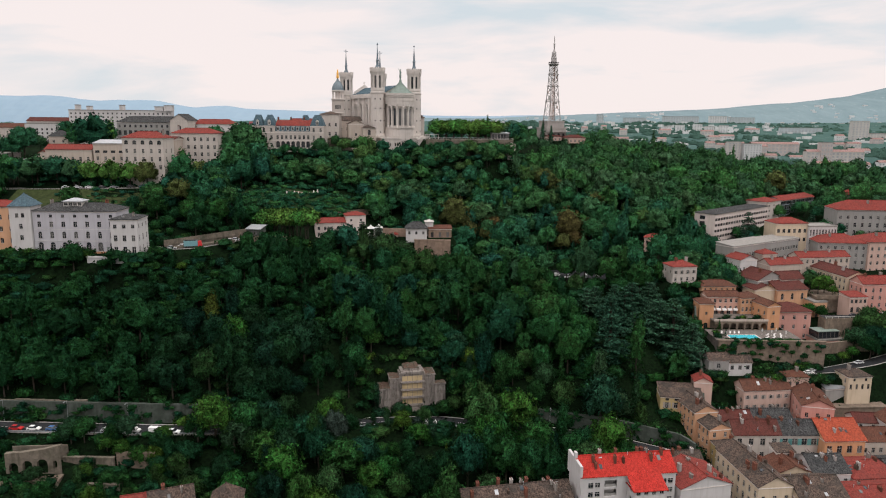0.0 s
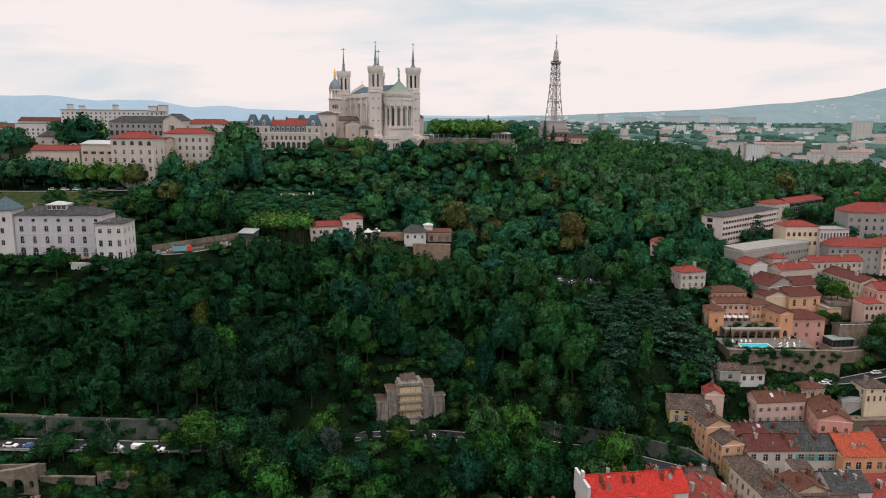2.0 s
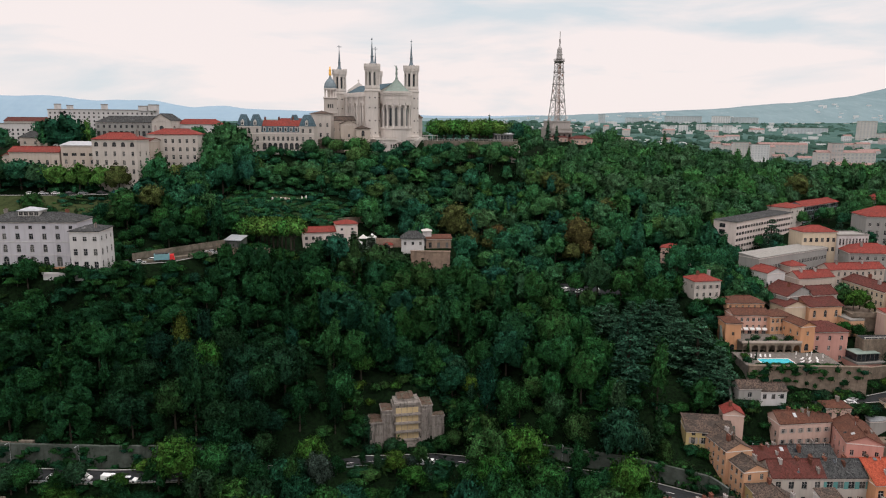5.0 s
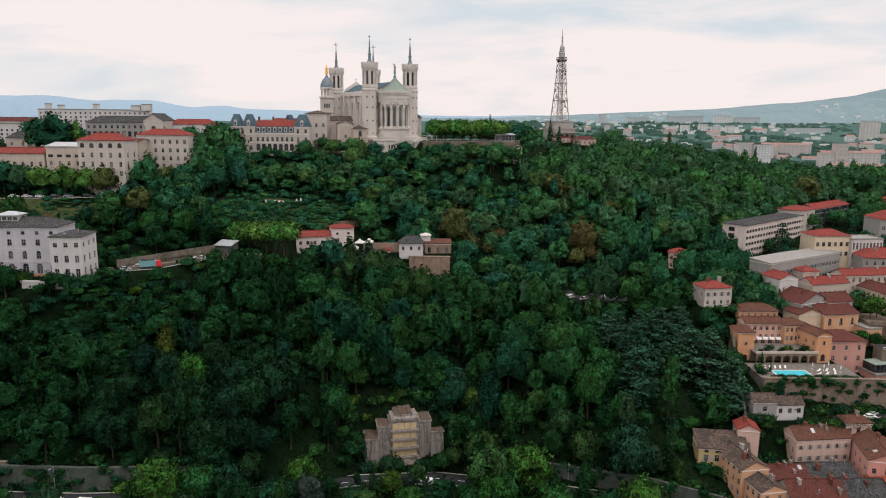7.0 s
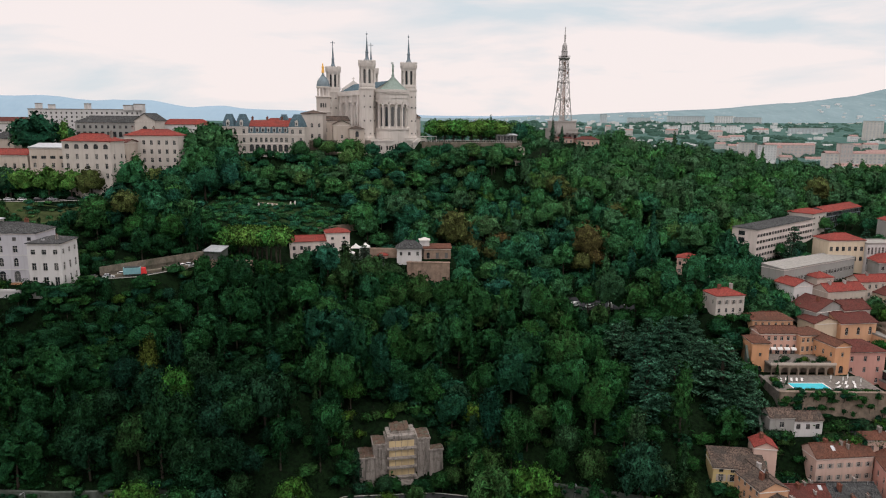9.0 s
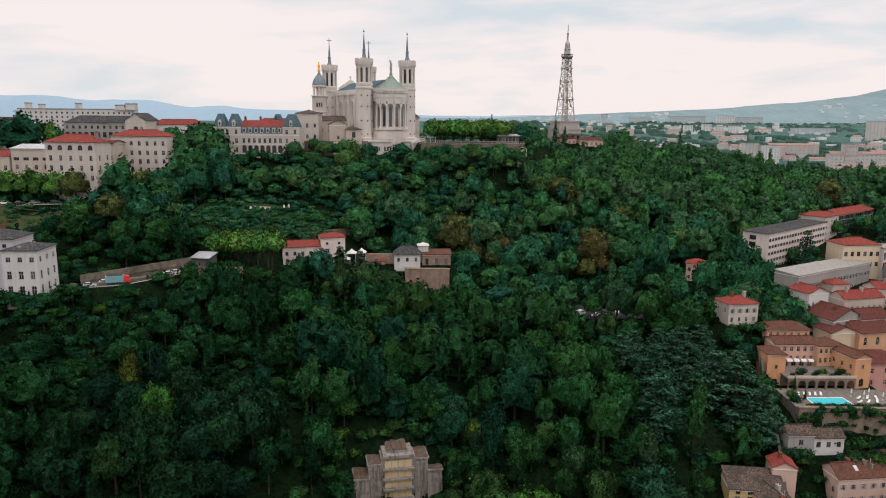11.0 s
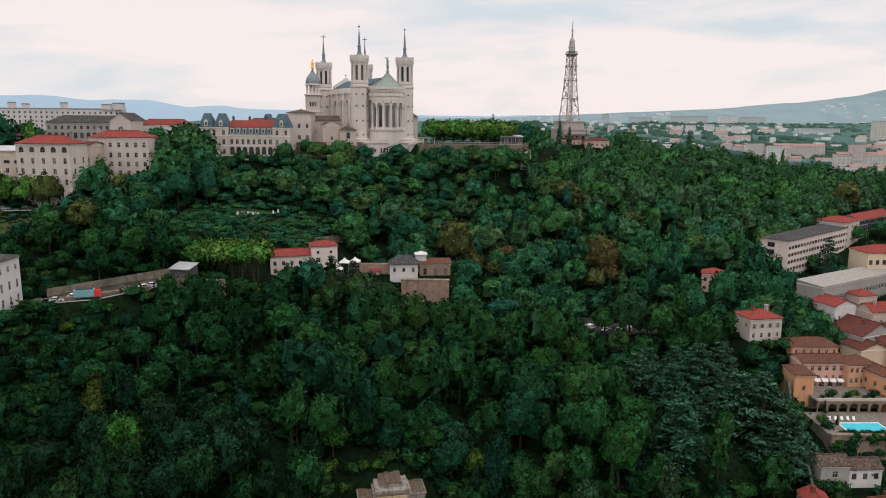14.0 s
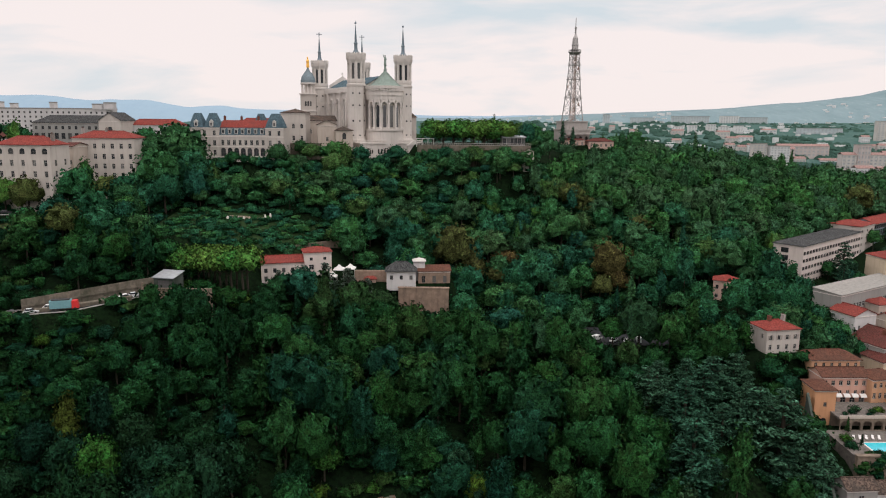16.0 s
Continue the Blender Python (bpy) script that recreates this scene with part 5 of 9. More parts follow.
for (x0, y0, z0), (x1, y1, z1) in (((-128, 306.8, 96.4), (-98, 330, 98.5)),):
    lw.beam((x0, y0, z0 - 2.2), (x1, y1, z1 - 2.2), 0.5)
    lw.add([(x0, y0, z0 - 9), (x1, y1, z1 - 9), (x1, y1, z1), (x0, y0, z0), (x0, y0 + 0.6, z0 - 9), (x1, y1 + 0.6, z1 - 9), (x1, y1 + 0.6, z1), (x0, y0 + 0.6, z0)],
           [[0, 1, 2, 3], [5, 4, 7, 6], [3, 2, 6, 7], [0, 3, 7, 4], [1, 5, 6, 2]])
solid("lane_wall", lw, "stone_pale", "pale retaining wall above the lane", "wall", kind="structure")
lw = MB()
lw.add([(-131, 299.4, 84), (-100, 317.6, 85), (-100, 317.6, 95.0), (-131, 299.4, 93.6), (-131, 300, 84), (-100, 318.2, 85), (-100, 318.2, 95.4), (-131, 300, 93.9)],
       [[0, 1, 2, 3], [5, 4, 7, 6], [3, 2, 6, 7], [0, 3, 7, 4], [1, 5, 6, 2]])
solid("lane_parapet", lw, "stone_pale", "stone parapet wall below the lane", "wall", kind="structure")
building("garden_shed", "small dark garden shed with striped awning roof", -98.0, 330, 94.0, -12, 7.0, 6, 4.6, "shed", "stone_dark", "zinc", [(0.2, 3.6, 3.2, 1, "dark")], rise=1.2, cornice=False, category="shed")
sw = MB()
sw.box(-101, 326.5, 84, -78, 327.2, 95.6)
sw.box(-101, 327.2, 84, -100.3, 336, 97.2)
solid("garden_wall", sw, "stone_wall", "brown stone garden retaining wall", "wall", kind="structure")

# ---- houses half-way up the slope ----
building("pink_house", "pale pink house with red roof and dark windows", -71.5, 362.5, 86.5, 16, 16.4, 8, 10.4, "gable", "wall_shell", "roof_red",
         [(0.8, 1.1, 1.4, 3, "dark", 1, 2, 9), (3.6, 1.1, 1.5, 5, "dark"), (6.6, 1.1, 1.5, 5, "dark")], [(3.6, 1.0, 1.5, 2), (6.6, 1.0, 1.5, 2)], None, rise=2.0, foot=9)
building("pink_tower_house", "taller pale pink house end with red roof", -56.0, 366.0, 86.5, 18, 10.2, 8, 14.0, "hip", "wall_shell", "roof_red",
         [(4.0, 1.6, 1.6, 2), (7.2, 1.6, 1.8, 2), (10.8, 1.0, 1.0, 2, "dark"), (1.2, 1.0, 1.2, 2, "dark")], rise=1.5, foot=9)
building("white_pavilion", "small white pavilion with flared slate roof", -24.5, 360, 88.6, 4, 10.8, 6.5, 6.6, "hip", "wall_white", "roof_slate", [(3.2, 1.0, 1.4, 3, "dark")], rise=2.8, over=0.6, foot=1.0)
building("stone_annex", "old brown stone annex with brown lean-to roof", -13.0, 364, 89.0, 6, 12, 6, 5.4, "shed", "stone_garden", "roof_brown", [(0.8, 1.2, 2.4, 3, "dark")], rise=1.0, foot=3)
building("chimney_hut", "white stair hut with low pyramid roof", -14.8, 366.5, 93, 6, 4.2, 4, 4.6, "hip", "wall_white", "frame_white", None, rise=0.9, foot=3, cornice=False, category="hut")
sw = MB()
sw.box(-20, 358.0, 76, -1.5, 359.6, 89.0)
sw.box(-20.2, 357.8, 89.0, -1.3, 359.8, 89.3)
solid("stone_terrace_wall", sw, "stone_garden", "tall brown stone terrace wall below the pavilion", "wall", kind="structure")
sw = MB()
sw.box(-37, 366, 80, -24.6, 367.0, 93.8)
solid("garden_wall", sw, "stone_garden", "ochre stone garden wall with a green door", "wall", kind="structure")
sw = MB()
sw.add([(-73, 383, 92), (-47, 395, 92), (-47, 395, 100.6), (-73, 383, 98.8), (-73, 384, 92), (-47, 396, 92), (-47, 396, 100.6), (-73, 384, 98.8)],
       [[0, 1, 2, 3], [5, 4, 7, 6], [3, 2, 6, 7], [0, 3, 7, 4], [1, 5, 6, 2]])
solid("upper_garden_wall", sw, "stone_wall", "brown stone retaining wall behind the pink house", "wall", kind="structure")
building("door_lodge", "tiny pink lodge with an arched red door", -33, 364, 88, 4, 4, 2, 3.2, "hip", "wall_rose", "roof_red", [(0.1, 1.4, 2.2, 1, "arch dark")], rise=0.8, foot=2, cornice=False, category="lodge")


def garden_tent(x, y, z, s):
    root = thing("garden_tent", "white peaked canvas garden tent on poles", "tent", pose(x, y, z), "garden tents")
    c = MB()
    q = [(-s, -s), (s, -s), (s, s), (-s, s)]
    c.prism(q, 2.4, 2.7)
    c.prism(q, 2.7, 3.3, 0, [(a * 0.5, b * 0.5) for a, b in q])
    c.prism([(a * 0.5, b * 0.5) for a, b in q], 3.3, 4.4, 0, [(a * 0.04, b * 0.04) for a, b in q])
    part("canopy", c, "canvas_white", root)
    for a, b in q:
        p = MB()
        p.box(a * 0.95 - 0.06, b * 0.95 - 0.06, -3.0, a * 0.95 + 0.06, b * 0.95 + 0.06, 2.4)
        part("pole", p, "frame_white", root)


garden_tent(-44.0, 372, 90.4, 2.0)
garden_tent(-39.8, 373, 90.6, 2.0)
garden_tent(-46.0, 368.5, 88.4, 1.8)

# ---- concrete outlook block beside the road ----


def stepped_block():
    root = thing("concrete_portal", "weathered stepped concrete portal with ochre bays", "monument", pose(-28.2, 263.0, 37.0, 0, 0, 12) @ Matrix.Diagonal((1, 1, 0.88, 1)))
    FOOT.append((-16.6, 271, 11.5, 4.0, radians(12)))
    c = MB()
    c.box(8.0, 2.2, -6, 18.4, 12, 15.6)
    c.box(8.6, 1.6, 15.6, 17.8, 12, 16.6)
    c.box(10.0, 3.5, 16.6, 16.2, 11, 17.4)
    core = part("core", c, "old_concrete", root)
    for k in range(4):
        cp = MB()
        cp.box(10.1 + 1.5 * k, 3.7, 17.4, 11.5 + 1.5 * k, 10.6, 17.65 + 0.2 * (k % 2))
        part("lichen_slab", cp, "lichen_crust", core)
    for k in range(4):
        z = 1.0 + k * 3.5
        p = MB()
        p.box(9.2, 1.2 + 0.25 * k, z + 0.75, 17.2, 2.25, z + 3.0)
        bay = part("bay_panel", p, "panel_ochre", root)
        for j in range(1, 4):
            rb = MB()
            rb.box(9.2 + 2.0 * j - 0.06, 1.1 + 0.25 * k, z + 0.76, 9.2 + 2.0 * j + 0.06, 1.2 + 0.25 * k, z + 2.98)
            part("mullion", rb, "old_concrete", bay)
        l = MB()
        l.box(8.5, 0.2 + 0.25 * k, z, 17.9, 2.2, z + 0.55)
        l.box(9.0, 0.6 + 0.25 * k, z + 0.55, 17.4, 2.2, z + 0.75)
        part("ledge", l, "old_concrete", root)
    for x0, x1, h, y0, nm in ((4.2, 8.0, 13.6, 1.4, "pier"), (18.4, 22.2, 14.6, 1.8, "pier"), (0.0, 4.3, 9.4, 0.2, "side_block"), (22.2, 26.4, 10.2, 1.2, "side_block")):
        b = MB()
        b.prism([(x0 - 0.25, y0 - 0.5), (x1 + 0.25, y0 - 0.5), (x1 + 0.25, 11), (x0 - 0.25, 11)], -6, h, 0, [(x0, y0), (x1, y0), (x1, 10.5), (x0, 10.5)])
        b.box(x0 - 0.3, y0 - 0.3, h, x1 + 0.3, 10.8, h + 0.6)
        pr = part(nm, b, "old_concrete", root)
        cp = MB()
        for k in range(9):
            u, v = (k % 3) / 3, (k // 3) / 3
            cx, cy = x0 + u * (x1 - x0), y0 + v * (10.5 - y0)
            cp.box(cx, cy, h + 0.6, cx + (x1 - x0) / 3 - 0.06, cy + (10.5 - y0) / 3 - 0.1, h + 0.72 + 0.22 * ((k * 7) % 5) / 5)
        part("rubble_cap", cp, "lichen_crust", pr)
        if nm == "pier":
            fl = MB()
            for k in range(3):
                fl.box(x0 + 0.5 + k * 1.05, y0 - 0.62, 0.5, x0 + 0.85 + k * 1.05, y0 - 0.2, h - 1.0)
            part("fluting", fl, "old_concrete", pr)
    st = MB()
    for k in range(5):
        st.box(8.2, -1.0 + 0.3 * k, -6, 18.2, 1.2, -0.6 + 0.3 * k)
    part("step", st, "old_concrete", root)


stepped_block()

# ---- retaining walls and rails along the road ----
mid, lf, rt = ribbon(ROADS[0][0], 11.0)
up, dn = MB(), MB()
for i in range(len(mid) - 1):
    a, b = lf[i], lf[i + 1]
    if b.x < -70:
        h0, h1 = 6.2, 6.2
    elif a.x > 8 and b.x < 88:
        h0, h1 = 5.6, 5.6
    else:
        continue
    n = Vector((-(b - a).y, (b - a).x, 0)).normalized() * 0.8
    p = [a - Vector((0, 0, 1)), b - Vector((0, 0, 1)), b + Vector((0, 0, h1)) + n * 0.4, a + Vector((0, 0, h0)) + n * 0.4]
    q = [v + n for v in p]
    up.add([tuple(v) for v in p + q], [[0, 1, 2, 3], [5, 4, 7, 6], [3, 2, 6, 7], [0, 3, 7, 4], [1, 5, 6, 2]])
    up.beam(tuple(p[3] + n * 0.5), tuple(p[2] + n * 0.5), 0.9)
solid("road_retaining_wall", up, "stone_dark", "dark grey retaining wall above the road", "wall", kind="structure")
rail = thing("guard_rail", "pale metal guard rail along the road edge", "guard rail", pose(0, 0, 0))
bar = MB()
mid, lf, rt = ribbon(ROADS[0][0], 8.8)
for i in range(len(mid) - 1):
    a, b = rt[i], rt[i + 1]
    bar.beam((a.x, a.y, a.z + 0.75), (b.x, b.y, b.z + 0.75), 0.3)
part("rail", bar, "zinc", rail)
post_mesh = MB().box(-0.06, -0.06, -0.6, 0.06, 0.06, 0.8).mesh("post", ["zinc"])
for i in range(0, len(mid) - 1, 2):
    part("post", post_mesh, None, rail, m=pose(*rt[i]))
bw = MB()
for k in range(18):
    bw.box(-215 + k * 5, 227.5, 48, -210 + k * 5, 228.6, 54.0 + 0.35 * ((k * 7) % 4) / 3)
solid("upper_parapet", bw, "stone_pale", "pale worn parapet on the bank above the road", "wall", kind="structure")


def street_lamp(x, y, z, h=7.5, turn=0):
    root = thing("street_lamp", "slim grey street lamp post beside the road", "street lamp", pose(x, y, z, 0, 0, turn), "street lamps")
    p = MB()
    p.lathe([(0.14, -0.5), (0.13, 0.6), (0.08, 0.7), (0.05, h)], 8)
    p.beam((0, 0, h - 0.05), (0, -1.2, h + 0.15), 0.09)
    part("pole", p, "zinc", root)
    l = MB()
    l.box(-0.16, -1.9, h + 0.05, 0.16, -1.1, h + 0.22)
    part("lamp_head", l, "zinc", root)


for x, y, z in ((-130, 224.2, 48.0), (-108.5, 222.3, 48.4), (-152, 224.3, 48), (-75, 229.5, 44.8), (38, 257.8, 34), (62, 252.6, 32.6)):
    street_lamp(x, y, z)

CAR = {}


def car(x, y, z, yaw, paint, van=False, name=None):
    key = (paint, van)
    if key not in CAR:
        if paint not in MATS:
            col = {"car_white": (0.75, 0.75, 0.74), "car_black": (0.03, 0.03, 0.035), "car_grey": (0.22, 0.23, 0.25), "car_blue": (0.05, 0.14, 0.32), "car_red": (0.5, 0.03, 0.03), "car_silver": (0.5, 0.51, 0.52)}[paint]
            plain(paint, col, 0.3, vary=0.05)
        b, g = MB(), MB()
        if van:
            prof = [(-2.5, 0.35), (2.45, 0.35), (2.5, 0.95), (1.75, 1.15), (1.2, 1.95), (-2.45, 2.0), (-2.5, 1.0)]
        else:
            prof = [(-2.1, 0.3), (2.1, 0.3), (2.15, 0.7), (1.1, 0.9), (0.95, 0.95), (-1.75, 0.98), (-2.12, 0.8)]
        n = len(prof)
        for ys, s in (((-0.86, 0.86), b),):
            s.add([(px, ys[0], pz) for px, pz in prof] + [(px, ys[1], pz) for px, pz in prof], [list(range(n)), list(range(n, 2 * n))[::-1]] + [[i, n + i, n + (i + 1) % n, (i + 1) % n] for i in range(n)])
        if van:
            g.quad((1.72, -0.75, 1.2), (1.72, 0.75, 1.2), (1.25, 0.7, 1.86), (1.25, -0.7, 1.86))
            g.box(0.3, -0.875, 1.2, 1.3, -0.862, 1.75)
            g.box(0.3, 0.862, 1.2, 1.3, 0.875, 1.75)
        else:
            g.prism([(-1.7, -0.8), (1.0, -0.8), (1.0, 0.8), (-1.7, 0.8)], 0.955, 1.4, 0, [(-1.3, -0.62), (0.25, -0.62), (0.25, 0.62), (-1.3, 0.62)])
            b.box(-1.28, -0.6, 1.4, 0.22, 0.6, 1.46)
        wh = MB()
        wh.lathe([(0.33, -0.11), (0.33, 0.11)], 12)
        CAR[key] = (b.mesh("body", [paint]), g.mesh("glazing", ["pane_glass"]), wh.mesh("wheel", ["tyre"]))
    bm_, gm, wm = CAR[key]
    tone = paint.split("_")[1]
    root = thing("van" if van else "car", f"{tone} {'delivery van' if van else 'passenger car'} parked on the asphalt", "van" if van else "car", pose(x, y, z, 0, 0, yaw), "parked vehicles")
    part("body", bm_, None, root)
    part("glazing", gm, None, root)
    for wx in (-1.35, 1.35):
        for wy in (-0.78, 0.78):
            part("wheel", wm, None, root, m=pose(wx, wy, 0.33, 90))


def on_road(k, s, off=0.0):
    """A place on road k at share s of its length, off metres to its left: x, y, z, heading."""
    line = [Vector(p) for p in ROADS[k][0]]
    total = sum((b - a).length for a, b in zip(line[:-1], line[1:]))
    d = s * total
    for a, b in zip(line[:-1], line[1:]):
        if d <= (b - a).length:
            p = a.lerp(b, d / (b - a).length)
            n = Vector((-(b - a).y, (b - a).x, 0)).normalized()
            return p.x + n.x * off, p.y + n.y * off, p.z, math.degrees(math.atan2((b - a).y, (b - a).x))
        d -= (b - a).length
    return (*line[-1], 0)


rnd = random.Random(5)
for xx, paint, van in ((-104.2, "car_white", True), (-96.0, "car_white", True), (-112.5, "car_silver", False), (-118.5, "car_black", False), (-90.5, "car_white", False), (-131, "car_blue", False), (-137.5, "car_white", False), (-143.5, "car_red", False), (-152, "car_blue", False)):
    yy = 219.5 - 2.0 + (xx + 150) * -0.042
    car(xx, yy, 48.1 + (xx + 150) * 0.0115, -2, paint, van)
for s, off, paint in ((0.655, -1.8, "car_white"), (0.64, -1.8, "car_black"), (0.63, 1.8, "car_silver"), (0.785, 2.0, "car_red"), (0.83, -1.9, "car_white"), (0.845, -1.9, "car_silver"), (0.70, -1.9, "car_grey"), (0.735, -1.9, "car_white")):
    car(*on_road(0, s, off), paint)
for s, off, paint in ((0.10, -1.6, "car_black"), (0.22, -1.6, "car_silver"), (0.34, 1.5, "car_white"), (0.80, -1.5, "car_grey"), (0.9, -1.4, "car_white"), (0.97, -1.4, "car_silver")):
    car(*on_road(1, s, off), paint)
for k in range(12):
    car(*on_road(2, 0.06 + k * 0.066, 3.0), rnd.choice(["car_white", "car_silver", "car_white", "car_black", "car_blue"]))
    if k % 2:
        car(*on_road(2, 0.06 + k * 0.066, -2.6), rnd.choice(["car_white", "car_grey", "car_black"]))
for k, (x, y, p, v) in enumerate(((52, 352, "car_white", True), (58, 350.5, "car_white", False), (62.5, 350, "car_white", False), (67, 351, "car_white", True), (70, 360, "car_white", False), (64, 364, "car_black", False), (74, 355, "car_silver", False))):
    car(x, y, 72.1, 40 + 13 * k, p, v)
for k in range(5):
    car(129 + k * 1.9 * 0 + 138 - 129 + k * 3.0, 398 + k * 2.2, 81.0 + 0.0 * k, 120, "car_white" if k % 2 else "car_silver")


for k, (q, p) in enumerate(((0.36, "car_white"), (0.415, "car_silver"), (0.47, "car_white"), (0.53, "car_black"), (0.585, "car_grey"), (0.66, "car_black"), (0.72, "car_blue"))):
    car(*on_road(4, q, 1.2), p)


def box_truck(x, y, z, yaw):
    root = thing("tipper_truck", "parked truck with a teal box and red cab", "truck", pose(x, y, z, 0, 0, yaw))
    b = MB()
    b.box(-3.6, -1.2, 0.9, 2.2, 1.2, 3.2)
    for k in range(8):
        b.box(-3.5 + k * 0.75, -1.27, 0.95, -3.35 + k * 0.75, -1.203, 3.15)
    part("load_box", b, "canvas_teal", root)
    c = MB()
    c.prism([(2.3, -1.15), (4.2, -1.15), (4.2, 1.15), (2.3, 1.15)], 0.7, 2.9, 0, [(2.3, -1.1), (3.8, -1.1), (3.8, 1.1), (2.3, 1.1)])
    part("cab", c, "red_paint", root)
    l = MB()
    l.box(-3.2, -0.9, 3.2, 1.8, 0.9, 3.5)
    part("load", l, "tyre", root)
    for wx in (-2.6, -1.5, 3.2):
        for wy in (-1.05, 1.05):
            w = MB()
            w.lathe([(0.5, -0.16), (0.5, 0.16)], 12)
            part("wheel", w, "tyre", root, m=pose(wx, wy, 0.5, 90))


box_truck(-115.5, 307.2, 93.25, 20)

# ---- the old town at the foot of the slope ----
R3 = lambda n, z0=2.0, st=3.3, k=3, w=1.1, h=1.8, s="": [(z0 + st * i, w, h, n, s) for i in range(k)]


def red_block():
    """White apartment block with scarlet tile roof, loggias and a front wing."""
    root = building("apartment_block", "white apartment block with bright scarlet tile roof", 40.5, 204.0, 20, 9, 31, 11.5, 21.5, "gable", "wall_white", "roof_scarlet",
                    [(2 + 3.1 * i, 1.5, 1.6, 2, "", 1, 3.2, 5.4) for i in range(6)] + [(2 + 3.1 * i, 3.6, 2.2, 1, "hole", 1, 9.6, 9.6) for i in range(6)] + [(2 + 3.1 * i, 1.5, 1.6, 2, "", 1, 27.2, 29.4) for i in range(6)],
                    [(8, 1.2, 1.6, 2), (12, 1.2, 1.6, 2)], rise=4.2, over=0.4, foot=10)
    for i in range(6):
        b = MB()
        z = 2 + 3.1 * i
        b.box(7.8, 0.25, z - 0.12, 11.4, 0.32, z + 0.9)
        b.box(7.8, 1.6, z - 0.1, 11.4, 1.7, z + 2.2)
        part("loggia_parapet", b, "wall_grey", root)
    w = MB()
    fw = [(2 + 3.1 * i, 1.2, 1.5, 4) for i in range(6)]
    facade(w, (15, -6), (1, 0), 10, -10, 19.2, spread(fw, 10))
    facade(w, (25, -6), (0, 1), 6, -10, 19.2, [])
    lw_ = spread([(2 + 3.1 * i, 1.0, 1.4, 1) for i in range(6)], 6)
    facade(w, (15, 0), (0, -1), 6, -10, 19.2, lw_)
    part("wing_wall", w, "wall_white", root)
    set_windows(root, (15, -6), (1, 0), spread(fw, 10))
    set_windows(root, (15, 0), (0, -1), lw_)
    rf = MB()
    rf.add([(14.4, -6.6, 19.0), (25.6, -6.6, 19.0), (25.6, 0.0, 21.9), (20, 2.6, 23.0), (14.4, 0.0, 21.9), (20, -1.0, 22.8)], [[0, 1, 5], [1, 2, 3, 5], [0, 5, 3, 4]])
    rf.add([(14.4, -6.6, 18.8), (25.6, -6.6, 18.8), (25.6, 0, 18.8), (14.4, 0, 18.8)], [[3, 2, 1, 0]])
    rf.add([(14.4, -6.6, 18.8), (25.6, -6.6, 18.8), (25.6, -6.6, 19.0), (14.4, -6.6, 19.0)], [[0, 1, 2, 3]])
    part("wing_roof", rf, "roof_scarlet", root)
    for x, y in ((5, 4), (8, 6.5), (12, 3.5), (13.5, 7), (20.5, 6.4), (22.5, 7.5), (24, 3.5), (28, 5)):
        chimney_part(root, x, y, 22.6 + 0.55 * min(y, 11.5 - y), 1.6, 0.7, 1.2)
    f = MB()
    f.box(-0.5, -0.3, 18, 0.3, 12, 25.0)
    f.box(-0.5, 5.0, 25.0, 0.3, 6.6, 27.0)
    part("fire_wall", f, "wall_white", root)


red_block()
T = building
T("tenement", "old town house with mottled brown tile roof", 4.5, 197, 17, 12, 35, 13, 16, "gable", "wall_cream", "roof_old", R3(9, 2, 3.2, 4), R3(3), None, 4.2, 0.4, ((3, 4), (6, 9), (13, 10), (17, 9), (22, 9), (20, 3), (29, 8), (30, 4)))
T("red_roof_house", "white house with weathered red tile roof", 72.5, 207, 20, 14, 18, 15, 16.5, "gable_y", "wall_white", "roof_red", R3(5), R3(4), None, 3.4, 0.4, ((4, 8), (9, 11), (13, 5)))
T("grey_roof_house", "low house with grey tile roof", 72, 226, 22, 6, 15, 9, 13, "gable", "wall_grey", "roof_old", R3(4), None, None, 2.6, 0.3, ((3, 3), (8, 5), (12, 4)))
T("yellow_house", "cream-yellow house with old brown roof", 82.5, 266, 28, -6, 16, 9, 15.6, "shed", "wall_yellow", "roof_old", [(10.8, 1.3, 2.2, 2, "shutW", 1, 2.5, 6), (5.6, 1.3, 2.2, 2, "shutW", 1, 2.5, 6), (13.9, 1.2, 1.0, 2, "dark", 1, 2.5, 6)], None, None, 2.6, 0.4)
T("orange_tenement", "tall orange tenement with old brown tile roof", 91.6, 252.8, 24, 11, 9.5, 15, 18.6, "gable_y", "wall_apricot", "roof_old", R3(2, 2, 3.4, 4), R3(5, 2, 3.6, 5, 1.1, 1.9), None, 2.4, 0.3, ((3, 4), (6, 10)))
T("orange_tenement_low", "lower orange tenement gable with brown roof", 94.4, 244.5, 24, 11, 8.6, 8.2, 15.6, "gable_y", "wall_apricot", "roof_old", R3(2, 2, 3.4, 4), R3(3, 2, 3.5, 4), None, 2.0, 0.3, ((6, 4),))
T("ochre_house", "ochre house with brown hip roof", 95.6, 238.2, 22, 5, 8.4, 6.0, 13.6, "hip", "wall_ochre", "roof_old", R3(2, 2, 3.4, 3), R3(2, 2, 3.4, 3), None, 1.6, 0.3, ((6, 3),))
T("red_gable_house", "small house with a red tiled roof", 97, 271, 36, -8, 7, 7, 12, "gable_y", "wall_rose", "roof_red", None, [(8, 1, 1.4, 1)], None, 1.8, 0.3, ((3, 4),))
